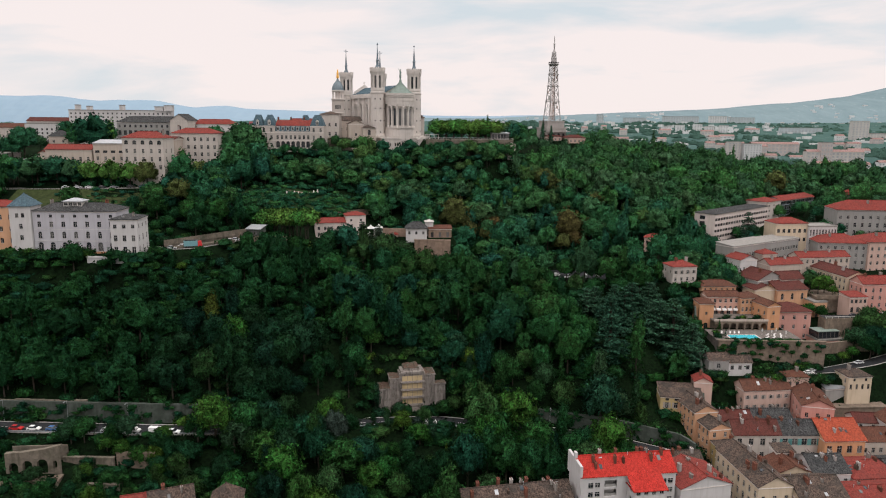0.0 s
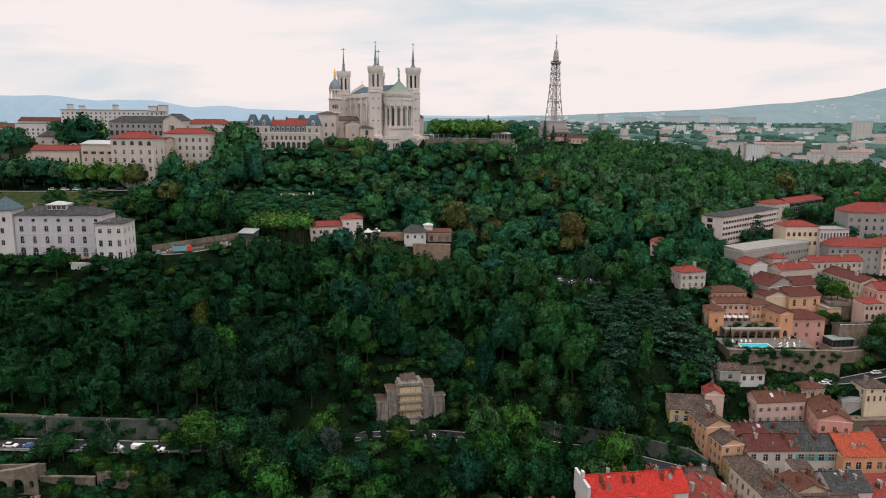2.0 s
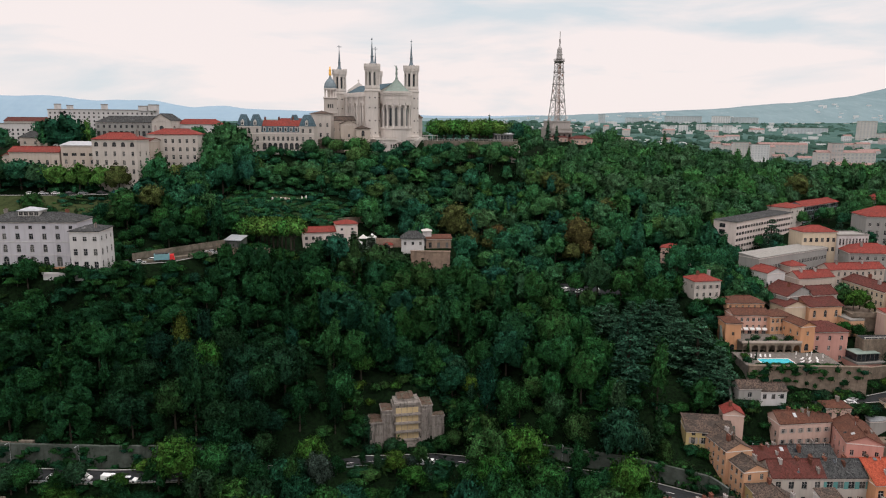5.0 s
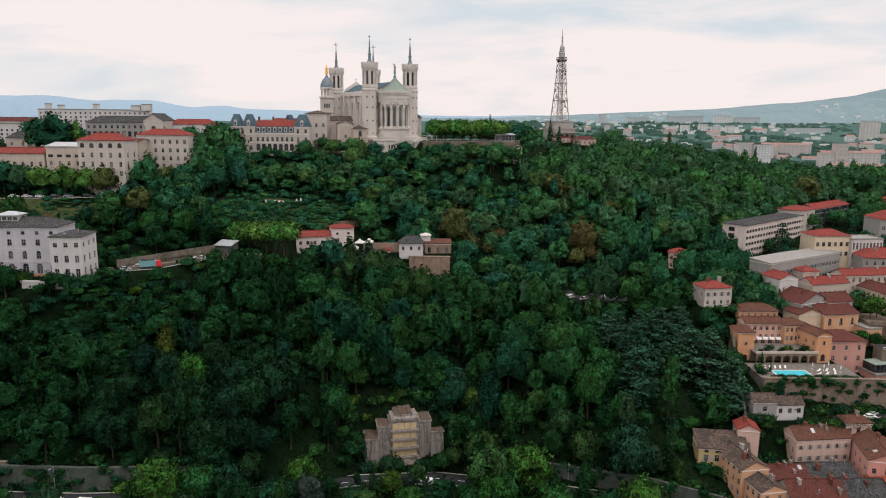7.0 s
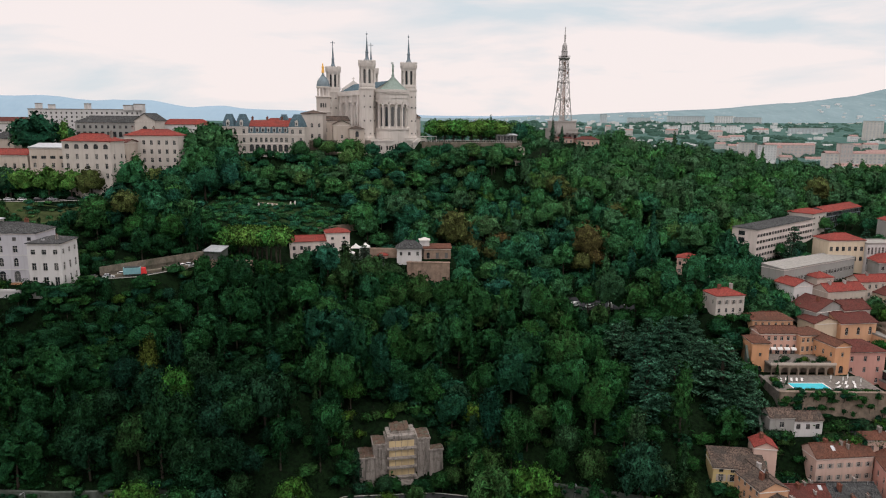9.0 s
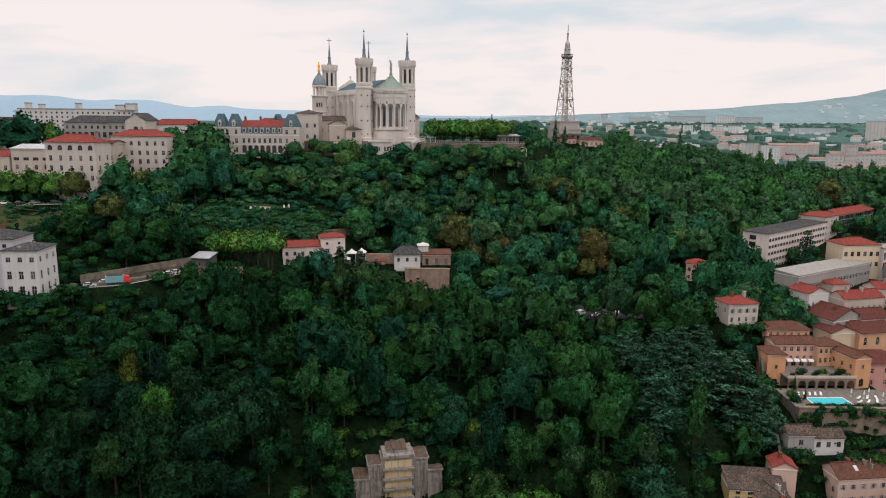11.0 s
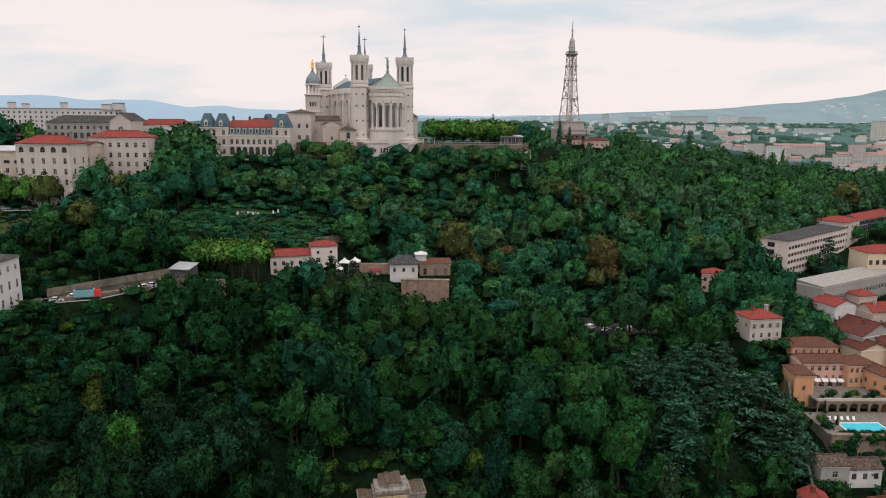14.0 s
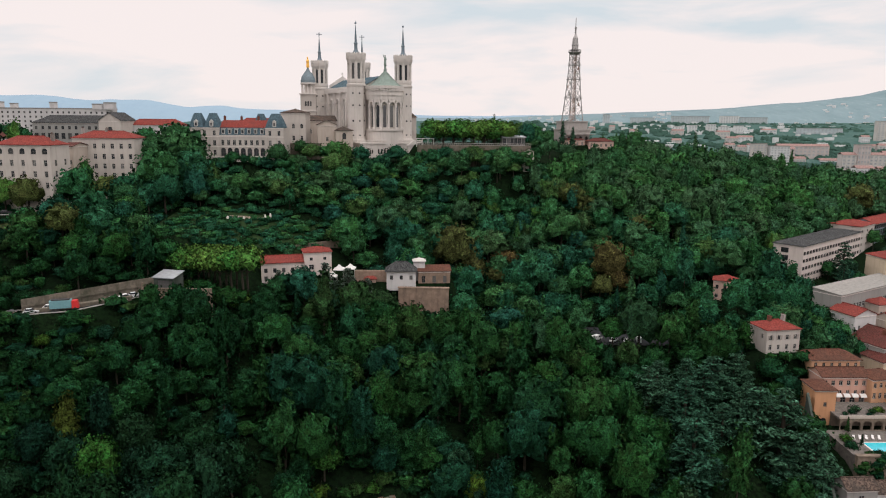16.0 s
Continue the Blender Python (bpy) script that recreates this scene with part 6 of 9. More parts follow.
T("long_tenement", "long cream tenement with rows of windows, brown roof", 96.2, 206, 20, 7.4, 11.5, 27, 18, "gable_y", "wall_cream", "roof_old", R3(3, 2, 3.6, 4), R3(8, 2, 3.9, 4, 1.2, 2.1), None, 3.2, 0.35, ((8, 20), (7, 12), (3, 8)))
T("maroon_house", "terraced house with maroon tile roof", 103.4, 244, 24, 2, 17, 10, 14, "gable", "wall_pale", "roof_maroon", [(9.8, 1.6, 2.4, 4), (5, 1.4, 2, 4)], R3(2), None, 3.8, 0.5, ((4, 4), (10, 5), (15, 6)))
T("slate_house", "terraced house with dark slate roof", 120.5, 244.6, 24, 2, 14.2, 10, 14, "gable", "wall_pale", "roof_slate", [(9.8, 1.8, 2.4, 4, "shutT"), (5, 1.4, 2, 4)], None, R3(2), 3.8, 0.5, ((2, 5), (9, 6)))
T("orange_roof_house", "orange house with bright orange tile roof", 134.8, 241.0, 22, 4, 15, 18, 15.6, "gable", "wall_orange", "roof_orange", [(10.6, 1.7, 2.6, 4), (4, 1.6, 2.6, 3, "arch dark")], None, None, 4.6, 0.5)
T("courtyard_house", "cream house around a courtyard with brown roofs", 109.5, 222, 22, 4, 12, 11, 12.5, "gable_y", "wall_cream", "roof_brown", [(8, 1.2, 1.8, 3), (4, 1.2, 1.8, 3)], None, None, 2.6, 0.4, ((3, 4), (9, 8)))
T("roof_dormer_house", "small attic storey with wide windows", 113.2, 231.5, 24, 4, 6.5, 5, 13.5, "shed", "wall_white", "roof_old", [(11.2, 1.8, 1.3, 2)], None, None, 1.0, 0.3)
T("grey_gable_house", "town house with grey mottled roof and white gable", 121.5, 222, 22, 4, 13, 14, 12.6, "gable", "wall_white", "roof_slate", R3(4), [(8, 1, 1.2, 2, "dark")], None, 3.6, 0.3, ((2, 8), (6, 6), (10, 8)))
T("mossy_roof_house", "town house with mossy grey-brown roof", 108.5, 203, 20, 6, 16, 17, 15.0, "gable", "wall_cream", "roof_old", R3(5), None, None, 4.0, 0.3, ((5, 6),))
T("red_court_house", "town house with red tile roofs around a yard", 135, 222, 21, 6, 18, 15, 12.0, "hip", "wall_beige", "roof_red", R3(5), R3(3), None, 2.8, 0.4, ((4, 4), (12, 10)))
T("pink_court_house", "low beige house with pinkish parapet roof", 126, 206, 20, 8, 24, 14, 12.5, "hip", "wall_beige", "roof_red", R3(7), None, None, 2.4, 0.4)
T("slate_cluster_house", "town house with slate roof and skylights", 103.6, 257, 25, 2, 13, 12, 11.5, "gable", "wall_grey", "roof_maroon", R3(3), None, None, 3.0, 0.3, ((4, 5), (9, 7)))
T("slate_cluster_house", "town house with dark slate roof and zinc gutters", 117, 257.5, 25, 2, 15, 13, 11.5, "gable", "wall_grey", "roof_slate", R3(3), None, None, 3.4, 0.3, ((3, 4), (10, 8)))
T("pink_terrace", "pale pink terrace house with red-brown roof", 117.5, 271.5, 30, 8, 20, 9, 14.2, "gable", "wall_rose", "roof_brown", [(10.4, 1.0, 1.5, 6, "shutW"), (6.2, 1.0, 1.6, 6, "shutW"), (2, 1, 1.6, 5)], R3(2), None, 3.0, 0.4, ((6, 5),))
T("pink_side_house", "pink house with brown gable roof", 134.5, 259, 26, -12, 11.5, 19, 17.6, "gable_y", "wall_pink", "roof_brown", R3(3, 2, 3.6, 4), R3(4, 2, 3.6, 4), None, 2.6, 0.4, ((7, 14),))
T("pink_attic", "small pink attic house with red roof", 136.5, 277, 30, 0, 9, 6, 18.4, "hip", "wall_rose", "roof_brown", [(14.6, 1.2, 1.5, 3, "dark")], None, None, 1.6, 0.4, ((5, 3),))
T("cream_villa", "cream villa with small dark windows and old roof", 161.0, 276, 37, 6, 10, 9, 12.0, "hip", "wall_cream", "roof_old", [(6.6, 0.9, 1.9, 4, "dark"), (10, 0.9, 1, 2, "dark")], R3(2), None, 1.8, 0.4, ((3, 5),))
vt = MB()
vt.prism([(151, 270.5), (177, 273), (177, 289), (151, 283)], 22, 37.2)
vt.rail([(151, 270.7, 37.5), (164, 271.9, 37.5), (177, 273.2, 37.5)], [0.7, 0.7, 0.7])
solid("villa_terrace", vt, "stone_wall", "ochre stone terrace below the cream villa", "terrace", kind="structure")
T("brown_roof_house", "town house with brown tile roof", 150.5, 245, 22, 4, 12, 12, 13.5, "gable", "wall_beige", "roof_brown", [(9, 1.2, 1.8, 4), (4, 1.2, 1.8, 4)], None, None, 3.0, 0.4)
T("grey_shed_house", "low workshop with a grey slate roof", 152, 226, 22, 6, 15, 16, 9.5, "gable", "wall_grey", "roof_slate", None, None, None, 3.0, 0.4)
T("maroon_small_house", "small house with maroon roof and white gable", 155.5, 259, 26, -4, 9, 8, 11, "gable", "wall_white", "roof_maroon", R3(2), None, None, 2.4, 0.4)
T("white_gable_cottage", "white cottage with grey roof", 164, 252, 26, 0, 10, 10, 13, "gable_y", "wall_white", "roof_brown", R3(2), R3(2), None, 3, 0.4)
T("green_shed", "greenish glazed shed roofs", 152.5, 276.5, 37, 10, 9, 8, 6.5, "gable", "wall_grey", "zinc", None, None, None, 1.4, 0.3)

# ---- the hillside hotel with its pool ----
T("hotel_corner", "orange hotel corner tower with brown roof", 112.3, 314, 57, 0, 6.4, 9, 12.2, "hip", "wall_orange", "roof_brown", [(6.8, 0.9, 1.2, 1, "dark"), (0.4, 1.6, 2.4, 1, "arch dark")], None, None, 1.4, 0.5)
T("hotel_wing", "salmon hotel wing with brown tile roof and awnings", 118.7, 323, 58, 2, 15, 8, 12.2, "gable", "wall_salmon", "roof_brown", [(9.2, 1.1, 1.5, 6), (5.6, 1.0, 1.8, 6), (3.0, 1.6, 2.0, 5)], None, None, 1.8, 0.5)
T("hotel_wing", "orange-pink hotel wing with brown roof", 133.7, 321, 58, 8, 10, 9, 12.2, "hip", "wall_apricot", "roof_brown", [(9.2, 1.0, 1.5, 5), (5.6, 1.0, 1.8, 5), (2.4, 1.0, 1.8, 5)], None, None, 1.8, 0.5)
T("hotel_side_wing", "orange hotel side wing towards the pool", 141.6, 311, 58, 14, 6.6, 12, 11.0, "gable_y", "wall_orange", "roof_brown", [(6.8, 1, 1.5, 1), (0.4, 1.8, 2.6, 1, "arch dark")], [(6.4, 1, 1.6, 3), (3, 1, 1.6, 3)], None, 1.6, 0.5)
T("hotel_upper", "pale orange upper hotel storey with brown hip roof", 118.6, 330, 62, 2, 16, 9, 11.6, "hip", "wall_apricot", "roof_brown", [(8.8, 0.9, 1.4, 6)], None, None, 2.0, 0.6)
T("hotel_pink_house", "pink hotel house with brown hip roof", 150.5, 319.5, 49.5, 5, 16, 15, 14.8, "hip", "wall_pink", "roof_maroon", [(2, 1.1, 1.8, 3), (6.4, 1.1, 1.8, 3), (10.8, 1.1, 1.8, 3)], [(10.8, 1, 1.6, 3), (5, 1.4, 2.6, 3)], None, 2.4, 0.7, foot=10)
T("hotel_pink_porch", "pink hotel porch with tiled canopy", 146.6, 322, 52, 9, 4.6, 8, 9.6, "shed", "wall_pink", "roof_maroon", [(3.0, 1.4, 3, 1, "dark"), (6.4, 2.6, 2.2, 1, "dark")], None, None, 1.4, 0.6)
T("hotel_cream_hall", "peach hotel hall with tall windows and brown roof", 158, 338, 58, 10, 16, 16, 12.2, "gable", "wall_apricot", "roof_maroon", [(7, 1.3, 3, 3, "arch"), (2, 1.3, 2, 3)], None, None, 2.6, 0.6)
T("hotel_back_house", "rose hotel annex with maroon roof", 147, 338, 58, 12, 12, 10, 12.0, "gable_y", "wall_cream", "roof_maroon", None, None, None, 2.2, 0.5)
T("hotel_step_house", "cream stepped garden house of the hotel", 173.5, 333, 54, 10, 7, 9, 11, "flat", "wall_apricot", "roof_flat", [(3, 1.4, 2.4, 2, "arch dark")], None, None, over=0.1)
T("restaurant_terrace_house", "rose terrace house under a glazed veranda", 166.5, 312, 46, 10, 13, 10, 6.4, "flat", "wall_pink", "roof_flat", [(1.8, 1.4, 2.4, 4)], None, None, over=0.1, foot=10)
ver = thing("glass_veranda", "dark glazed restaurant veranda on a terrace", "veranda", pose(167, 314, 53.1, 0, 0, 10))
g = MB()
g.box(0.3, 0.3, 0, 10.5, 7, 3.0)
part("glazing", g, "pane_glass", ver)
for k in range(6):
    p = MB()
    p.box(0.15 + k * 2.05, 0.15, 0, 0.35 + k * 2.05, 0.29, 3.1)
    part("mullion", p, "frame_dark", ver)
p = MB()
p.box(0, 0, 3.0, 10.9, 7.2, 3.25)
part("roof_slab", p, "copper_green", ver)


def arcade():
    root = thing("hotel_arcade", "rose arcade carrying the hotel terrace", "arcade", pose(117.5, 308.5, 58.2, 0, 0, 2))
    w = MB()
    ar = spread([(0.1, 2.4, 2.9, 7, "arch")], 24)
    facade(w, (0, 0), (1, 0), 24, -1, 4.0, ar, deep=0.7)
    w.box(0, 5.0, -1, 24, 5.3, 3.4)
    part("arcade_wall", w, "stone_wall", root)
    d = MB()
    d.box(0, 0.7, 3.4, 24, 13, 4.0)
    part("terrace_deck", d, "paving", root)
    b = MB()
    b.box(-0.2, -0.15, 4.0, 24.2, 0.15, 4.9)
    part("parapet", b, "wall_beige", root)


arcade()
for k in range(5):
    u = thing("awning", "white rounded awning over a terrace window", "awning", pose(121.4 + k * 2.6, 322.9, 64.6, 0, 0, 2), "terrace awnings")
    a = MB()
    prof = [(math.sin(t) * -1.3, math.cos(t) * 1.0) for t in np.linspace(0, 1.4, 6)]
    for (y0, z0), (y1, z1) in zip(prof[:-1], prof[1:]):
        a.add([(-1, y0, z0 - 1), (1, y0, z0 - 1), (1, y1, z1 - 1), (-1, y1, z1 - 1), (-1, y0, z0 - 1.06), (1, y0, z0 - 1.06), (1, y1, z1 - 1.06), (-1, y1, z1 - 1.06)], [[0, 3, 2, 1], [4, 5, 6, 7], [0, 1, 5, 4], [2, 3, 7, 6], [1, 2, 6, 5], [3, 0, 4, 7]])
    part("canvas", a, "canvas_white", u)

deck = MB()
deck.box(113, 291.6, 52, 150, 308.4, 58.5)
solid("pool_terrace", deck, "paving", "pale paved hotel pool terrace", "terrace", kind="structure")
pool = thing("swimming_pool", "rectangular turquoise swimming pool with pale edge", "swimming pool", pose(119.6, 293.6, 58.5, 0, 0, 2))
e = MB()
for a in ((0, 0, 13.2, 0.4), (0, 6.2, 13.2, 6.6), (0, 0.4, 0.4, 6.2), (12.8, 0.4, 13.2, 6.2)):
    e.box(a[0], a[1], 0.004, a[2], a[3], 0.16)
part("coping", e, "limestone_trim", pool)
wtr = MB()
wtr.box(0.4, 0.4, 0.004, 12.8, 6.2, 0.09)
part("water", wtr, "pool_water", pool)
lounger = thing("sun_lounger", "white sun lounger beside the pool", "sun lounger", pose(118.5, 301.4, 58.5, 0, 0, 70), "pool loungers")
s = MB()
s.box(0, 0, 0.3, 1.3, 0.65, 0.42)
part("seat", s, "canvas_white", lounger)
s = MB()
s.add([(1.3, 0, 0.32), (1.3, 0.65, 0.32), (1.9, 0.65, 0.85), (1.9, 0, 0.85), (1.3, 0, 0.42), (1.3, 0.65, 0.42), (1.85, 0.65, 0.92), (1.85, 0, 0.92)], [[0, 1, 2, 3], [7, 6, 5, 4], [0, 4, 5, 1], [2, 6, 7, 3], [0, 3, 7, 4], [1, 5, 6, 2]])
part("backrest", s, "canvas_white", lounger)
for x, y in ((0.1, 0.05), (0.1, 0.6), (1.2, 0.05), (1.2, 0.6)):
    l = MB()
    l.box(x - 0.04, y - 0.04, 0, x + 0.04, y + 0.04, 0.3)
    part("leg", l, "frame_white", lounger)
for k in range(1, 5):
    copy_thing(lounger, pose(118.5 + k * 1.9, 301.4 + 0.05 * k, 58.5, 0, 0, 70))
for k in range(6):
    copy_thing(lounger, pose(135.0 + k * 1.7, 295.6 + (k % 2) * 3.4, 58.5, 0, 0, 20 + 12 * k))
for x, y in ((136, 302), (139.5, 300.5), (142.5, 303), (145, 299)):
    par = thing("closed_parasol", "closed white parasol on the pool terrace", "parasol", pose(x, y, 58.5), "terrace parasols")
    p = MB()
    p.lathe([(0.3, 0), (0.3, 0.1), (0.04, 0.12), (0.04, 2.8)], 8)
    part("pole", p, "frame_white", par)
    c = MB()
    c.lathe([(0.1, 1.1), (0.26, 1.4), (0.2, 2.2), (0.05, 2.75)], 8)
    part("canopy", c, "canvas_white", par)
w = MB()
w.box(113, 290.2, 44, 158, 291.4, 58.9)
w.box(112.8, 290.0, 58.9, 158.2, 291.59, 59.2)
solid("pool_retaining_wall", w, "stone_wall", "tall brown stone wall below the pool", "wall", kind="structure")
w = MB()
w.add([(158, 300, 44), (186, 306, 46), (186, 306, 56), (158, 300, 54.5), (158, 301, 44), (186, 307, 46), (186, 307, 56), (158, 301, 54.5)], [[0, 1, 2, 3], [5, 4, 7, 6], [3, 2, 6, 7], [0, 3, 7, 4], [1, 5, 6, 2]])
solid("lane_stone_wall", w, "stone_wall", "ochre stone wall beside the lane", "wall", kind="structure")
# the long stone wall that climbs along the wood's edge
w = MB()
pts = [(97, 258, 34), (101.5, 275, 45), (104.0, 286, 51), (106.5, 300, 57), (110.5, 316, 66)]
for (x0, y0, z0), (x1, y1, z1) in zip(pts[:-1], pts[1:]):
    w.add([(x0, y0, z0 - 8), (x1, y1, z1 - 8), (x1, y1, z1 + 1.4), (x0, y0, z0 + 1.4), (x0 + 0.8, y0, z0 - 8), (x1 + 0.8, y1, z1 - 8), (x1 + 0.8, y1, z1 + 1.4), (x0 + 0.8, y0, z0 + 1.4)],
          [[0, 1, 2, 3], [5, 4, 7, 6], [3, 2, 6, 7], [0, 3, 7, 4], [1, 5, 6, 2]])
solid("climbing_wall", w, "stone_dark", "dark stone boundary wall climbing the slope", "wall", kind="structure")
T("garden_cottage", "ivy-covered cottage with brown roof", 106.4, 282, 48, 4, 8.5, 6, 5.4, "gable", "wall_grey", "roof_old", [(1.6, 1.4, 1.8, 1)], None, None, 2.0, 0.4, foot=5)
T("garden_cottage_wing", "white cottage wing with brown roof", 114.9, 283, 48, 4, 10, 6, 4.0, "gable", "wall_white", "roof_old", [(0.8, 1.3, 1.6, 3, "dark")], None, None, 2.0, 0.4, foot=5)
w = MB()
w.box(140, 281.5, 38, 172, 282.4, 46.6)
solid("garden_terrace_wall", w, "stone_wall", "ochre garden retaining wall behind the houses", "wall", kind="structure")
lawn = MB()
lawn.box(128, 283.4, 45.6, 146, 288.2, 46.25)
solid("garden_lawn", lawn, "grass", "green lawn beside the cottage", "lawn", kind="structure")
car(149, 284.4, 46.9, 5, "car_white")
car(151, 286.2, 47.2, 30, "car_silver")
car(174, 292.5, 48.9, 20, "car_silver")

# ---- institutions on the far slope ----
T("pink_small_house", "pink house with red roof among trees", 104, 383, 80, -22, 9, 7, 8.2, "hip", "wall_rose", "roof_red", [(4.6, 1.0, 1.5, 3, "dark"), (1, 1, 1.5, 3)], None, None, 1.6, 0.5)
T("pink_small_annex", "low pale terrace annex", 111.5, 380, 79, -22, 7, 5, 4.0, "flat", "wall_pale", "roof_flat", None, None, None, over=0.1)
T("rose_house", "pale rose house with red hip roof", 106.5, 337.5, 72.5, 12, 12.6, 10, 8.6, "hip", "wall_pale", "roof_red", [(4.8, 1.0, 1.6, 4, "shutW"), (1.4, 1.0, 1.6, 4)], [(4.8, 1.0, 1.6, 2)], None, 2.0, 0.5, ((4, 5), (10, 6)))
T("white_house", "white house with orange-red roof", 146.6, 357, 66.5, 20, 10.5, 11, 14.5, "gable_y", "wall_white", "roof_red", [(9, 1.0, 1.5, 2, "dark"), (4, 1.0, 1.5, 2)], [(9, 1.0, 1.5, 2, "dark"), (4, 1.0, 1.5, 2, "dark")], None, 2.2, 0.4)
T("grey_workshop", "long grey school wing with flat roof and window bands", 147.0, 368, 70, 34, 34, 11, 16, "shed", "wall_grey", "roof_flat", [(9.6, 1.5, 1.8, 15), (4.0, 1.5, 2.2, 15)], None, None, 1.0, 0.3)
T("grey_workshop", "set-back grey school wing with flat roof", 175.6, 388, 70, 34, 26, 11, 15.6, "shed", "wall_grey", "roof_flat", [(9.6, 1.5, 1.8, 10), (4.0, 1.5, 2.2, 10)], None, None, 1.0, 0.3)
T("long_school", "long cream five-storey school with window bands", 150.5, 407, 78, 42, 66, 13, 20, "hip", "wall_shell", "roof_slate", [(2.6 + 3.3 * i, 2.35, 1.35, 21, "dark") for i in range(5)], [(3 + 3.3 * i, 3.0, 2.0, 1, "dark", 1, 5, 5) for i in range(5)], None, 1.2, 0.6)
T("school_stair", "cream stair block with red roof", 199.0, 451, 80, 42, 19, 15, 20.5, "hip", "wall_pale", "roof_red", [(4 + 3.3 * i, 1.4, 1.0, 3, "dark") for i in range(5)], None, None, 1.8, 0.5)
T("glass_school", "glazed blue-grey school block with red roof", 214, 465, 82, 40, 47, 12, 18, "gable", "wall_blue", "roof_red", [(1.5 + 3.4 * i, 2.45, 2.7, 17, "dark") for i in range(5)], None, None, 2.2, 0.6)
T("cream_hall", "cream hall with dark windows and red roof", 184.5, 404, 77, 6, 19, 13, 16.5, "hip", "wall_cream", "roof_red", [(11, 1.5, 2.0, 6, "dark"), (6, 1.5, 2.0, 6, "dark")], None, None, 2.6, 0.4)
T("white_colonnade", "white hall with a colonnade of tall windows", 203.5, 404, 77, 8, 17, 12, 14.5, "flat", "wall_white", "roof_flat", [(9.4, 1.0, 3.4, 9), (4.5, 1.0, 2.6, 9)], None, None, over=0.2)
T("grey_red_house", "large grey house with broad red roof", 203, 392, 66, -6, 26, 18, 19, "hip", "wall_grey", "roof_red", [(3 + 4 * i, 1.2, 1.8, 7) for i in range(4)], None, None, 3.6, 0.6, ((8, 6), (18, 10)))
T("grey_red_house", "large rose house with broad red roof", 229, 388, 66, 8, 40, 18, 20, "hip", "wall_rose", "roof_red", [(3 + 4 * i, 1.2, 1.8, 10) for i in range(4)], None, None, 3.6, 0.6, ((8, 6), (18, 10)))
T("brown_institute", "brown stone institute with red mansard roof", 236, 437, 78, -4, 62, 18, 20, "hip", "wall_grey", "roof_red", [(4, 1.4, 3.0, 14), (9, 1.4, 2.6, 14), (14, 1.4, 2.0, 14)], None, None, 5, 0.5, ((20, 6), (40, 6)))
T("far_red_institute", "long institute with red roof among trees", 276, 500, 84, 2, 60, 12, 17, "hip", "wall_grey", "roof_red", [(9, 1.4, 2.6, 14)], None, None, 4, 0.5)
T("cream_row", "cream row house with red-brown roof and many windows", 195.5, 347, 63, 10, 12, 30, 12, "gable_y", "wall_cream", "roof_maroon", None, R3(10, 1.6, 3.5, 3, 1.1, 1.7), None, 2.4, 0.4, ((4, 8), (9, 20)))
T("pink_row", "tall pink row house with red roof", 197.5, 336, 56.5, 5, 26, 10, 17.5, "gable", "wall_pink", "roof_red", R3(7, 2.2, 3.7, 4, 1.0, 1.8), R3(3, 2.2, 3.7, 4, 1.0, 1.8), None, 3.0, 0.4, ((4, 5), (14, 8)))
T("pink_garden_house", "pale pink garden house with dark windows", 187.5, 328, 61, 8, 9, 8, 8.4, "shed", "wall_rose", "roof_red", [(5.4, 1.2, 1.5, 4, "dark"), (1, 1.3, 2.2, 3, "dark")], None, None, 1.0, 0.3)
lt = MB()
lt.prism([(172, 318.5), (214, 324), (214, 328), (172, 325)], 44, 61.2)
solid("street_terrace", lt, "stone_wall", "brown stone retaining wall carrying a narrow street", "wall", kind="structure")
lt = MB()
lt.prism([(172, 319.2), (214, 324.7), (214, 327.6), (172, 324.6)], 61.204, 61.26)
solid("street_surface", lt, "asphalt", "narrow grey asphalt street on the terrace", "street", kind="structure")
lt = MB()
lt.rail([(172, 318.8, 62.0), (193, 321.5, 62.0), (214, 324.3, 62.0)], [0.25, 0.25, 0.25])
for k in range(15):
    lt.box(172.4 + 2.9 * k, 318.8 + 0.38 * k, 61.2, 172.55 + 2.9 * k, 318.95 + 0.38 * k, 62.0)
solid("street_railing", lt, "kerb_stone", "pale railing along the terrace street", "railing", kind="structure")
for k, p in enumerate(("car_black", "car_grey", "car_white", "car_silver", "car_grey")):
    car(187.5 + 4.9 * k, 323.2 + 0.6 * k, 61.27, 7.5, p)
lt = MB()
lt.prism([(176.5, 337), (188, 338.5), (188, 352), (176.5, 352)], 54, 67.0)
lt.box(176.5, 336.4, 66.0, 188, 336.95, 67.9)
solid("garden_terrace", lt, "stone_wall", "brown stone terrace with trees behind the hotel", "terrace", kind="structure")
T("red_roof_row", "low row with red tile roof", 163, 360, 66, 16, 20, 9, 12, "gable", "wall_beige", "roof_red", R3(7, 3, 3.6, 2), None, None, 2.6, 0.4, ((4, 4), (12, 4)))
T("red_roof_row", "long low row with red tile roof", 184, 373, 66, 10, 30, 9, 13.6, "gable", "wall_beige", "roof_red", R3(9, 3, 3.6, 3), None, None, 2.4, 0.4, ((6, 4), (20, 4)))
T("red_corner_house", "small house with red pyramid roof", 164, 372, 66, 16, 9, 8, 15.5, "hip", "wall_beige", "roof_red", [(11, 1, 1.5, 3)], None, None, 1.8, 0.4)
T("maroon_barn", "broad maroon tiled roof of an old house", 150, 343, 60, 22, 17, 14, 13.5, "gable_y", "wall_grey", "roof_maroon", R3(4), R3(3), None, 4, 0.4, ((6, 5),))
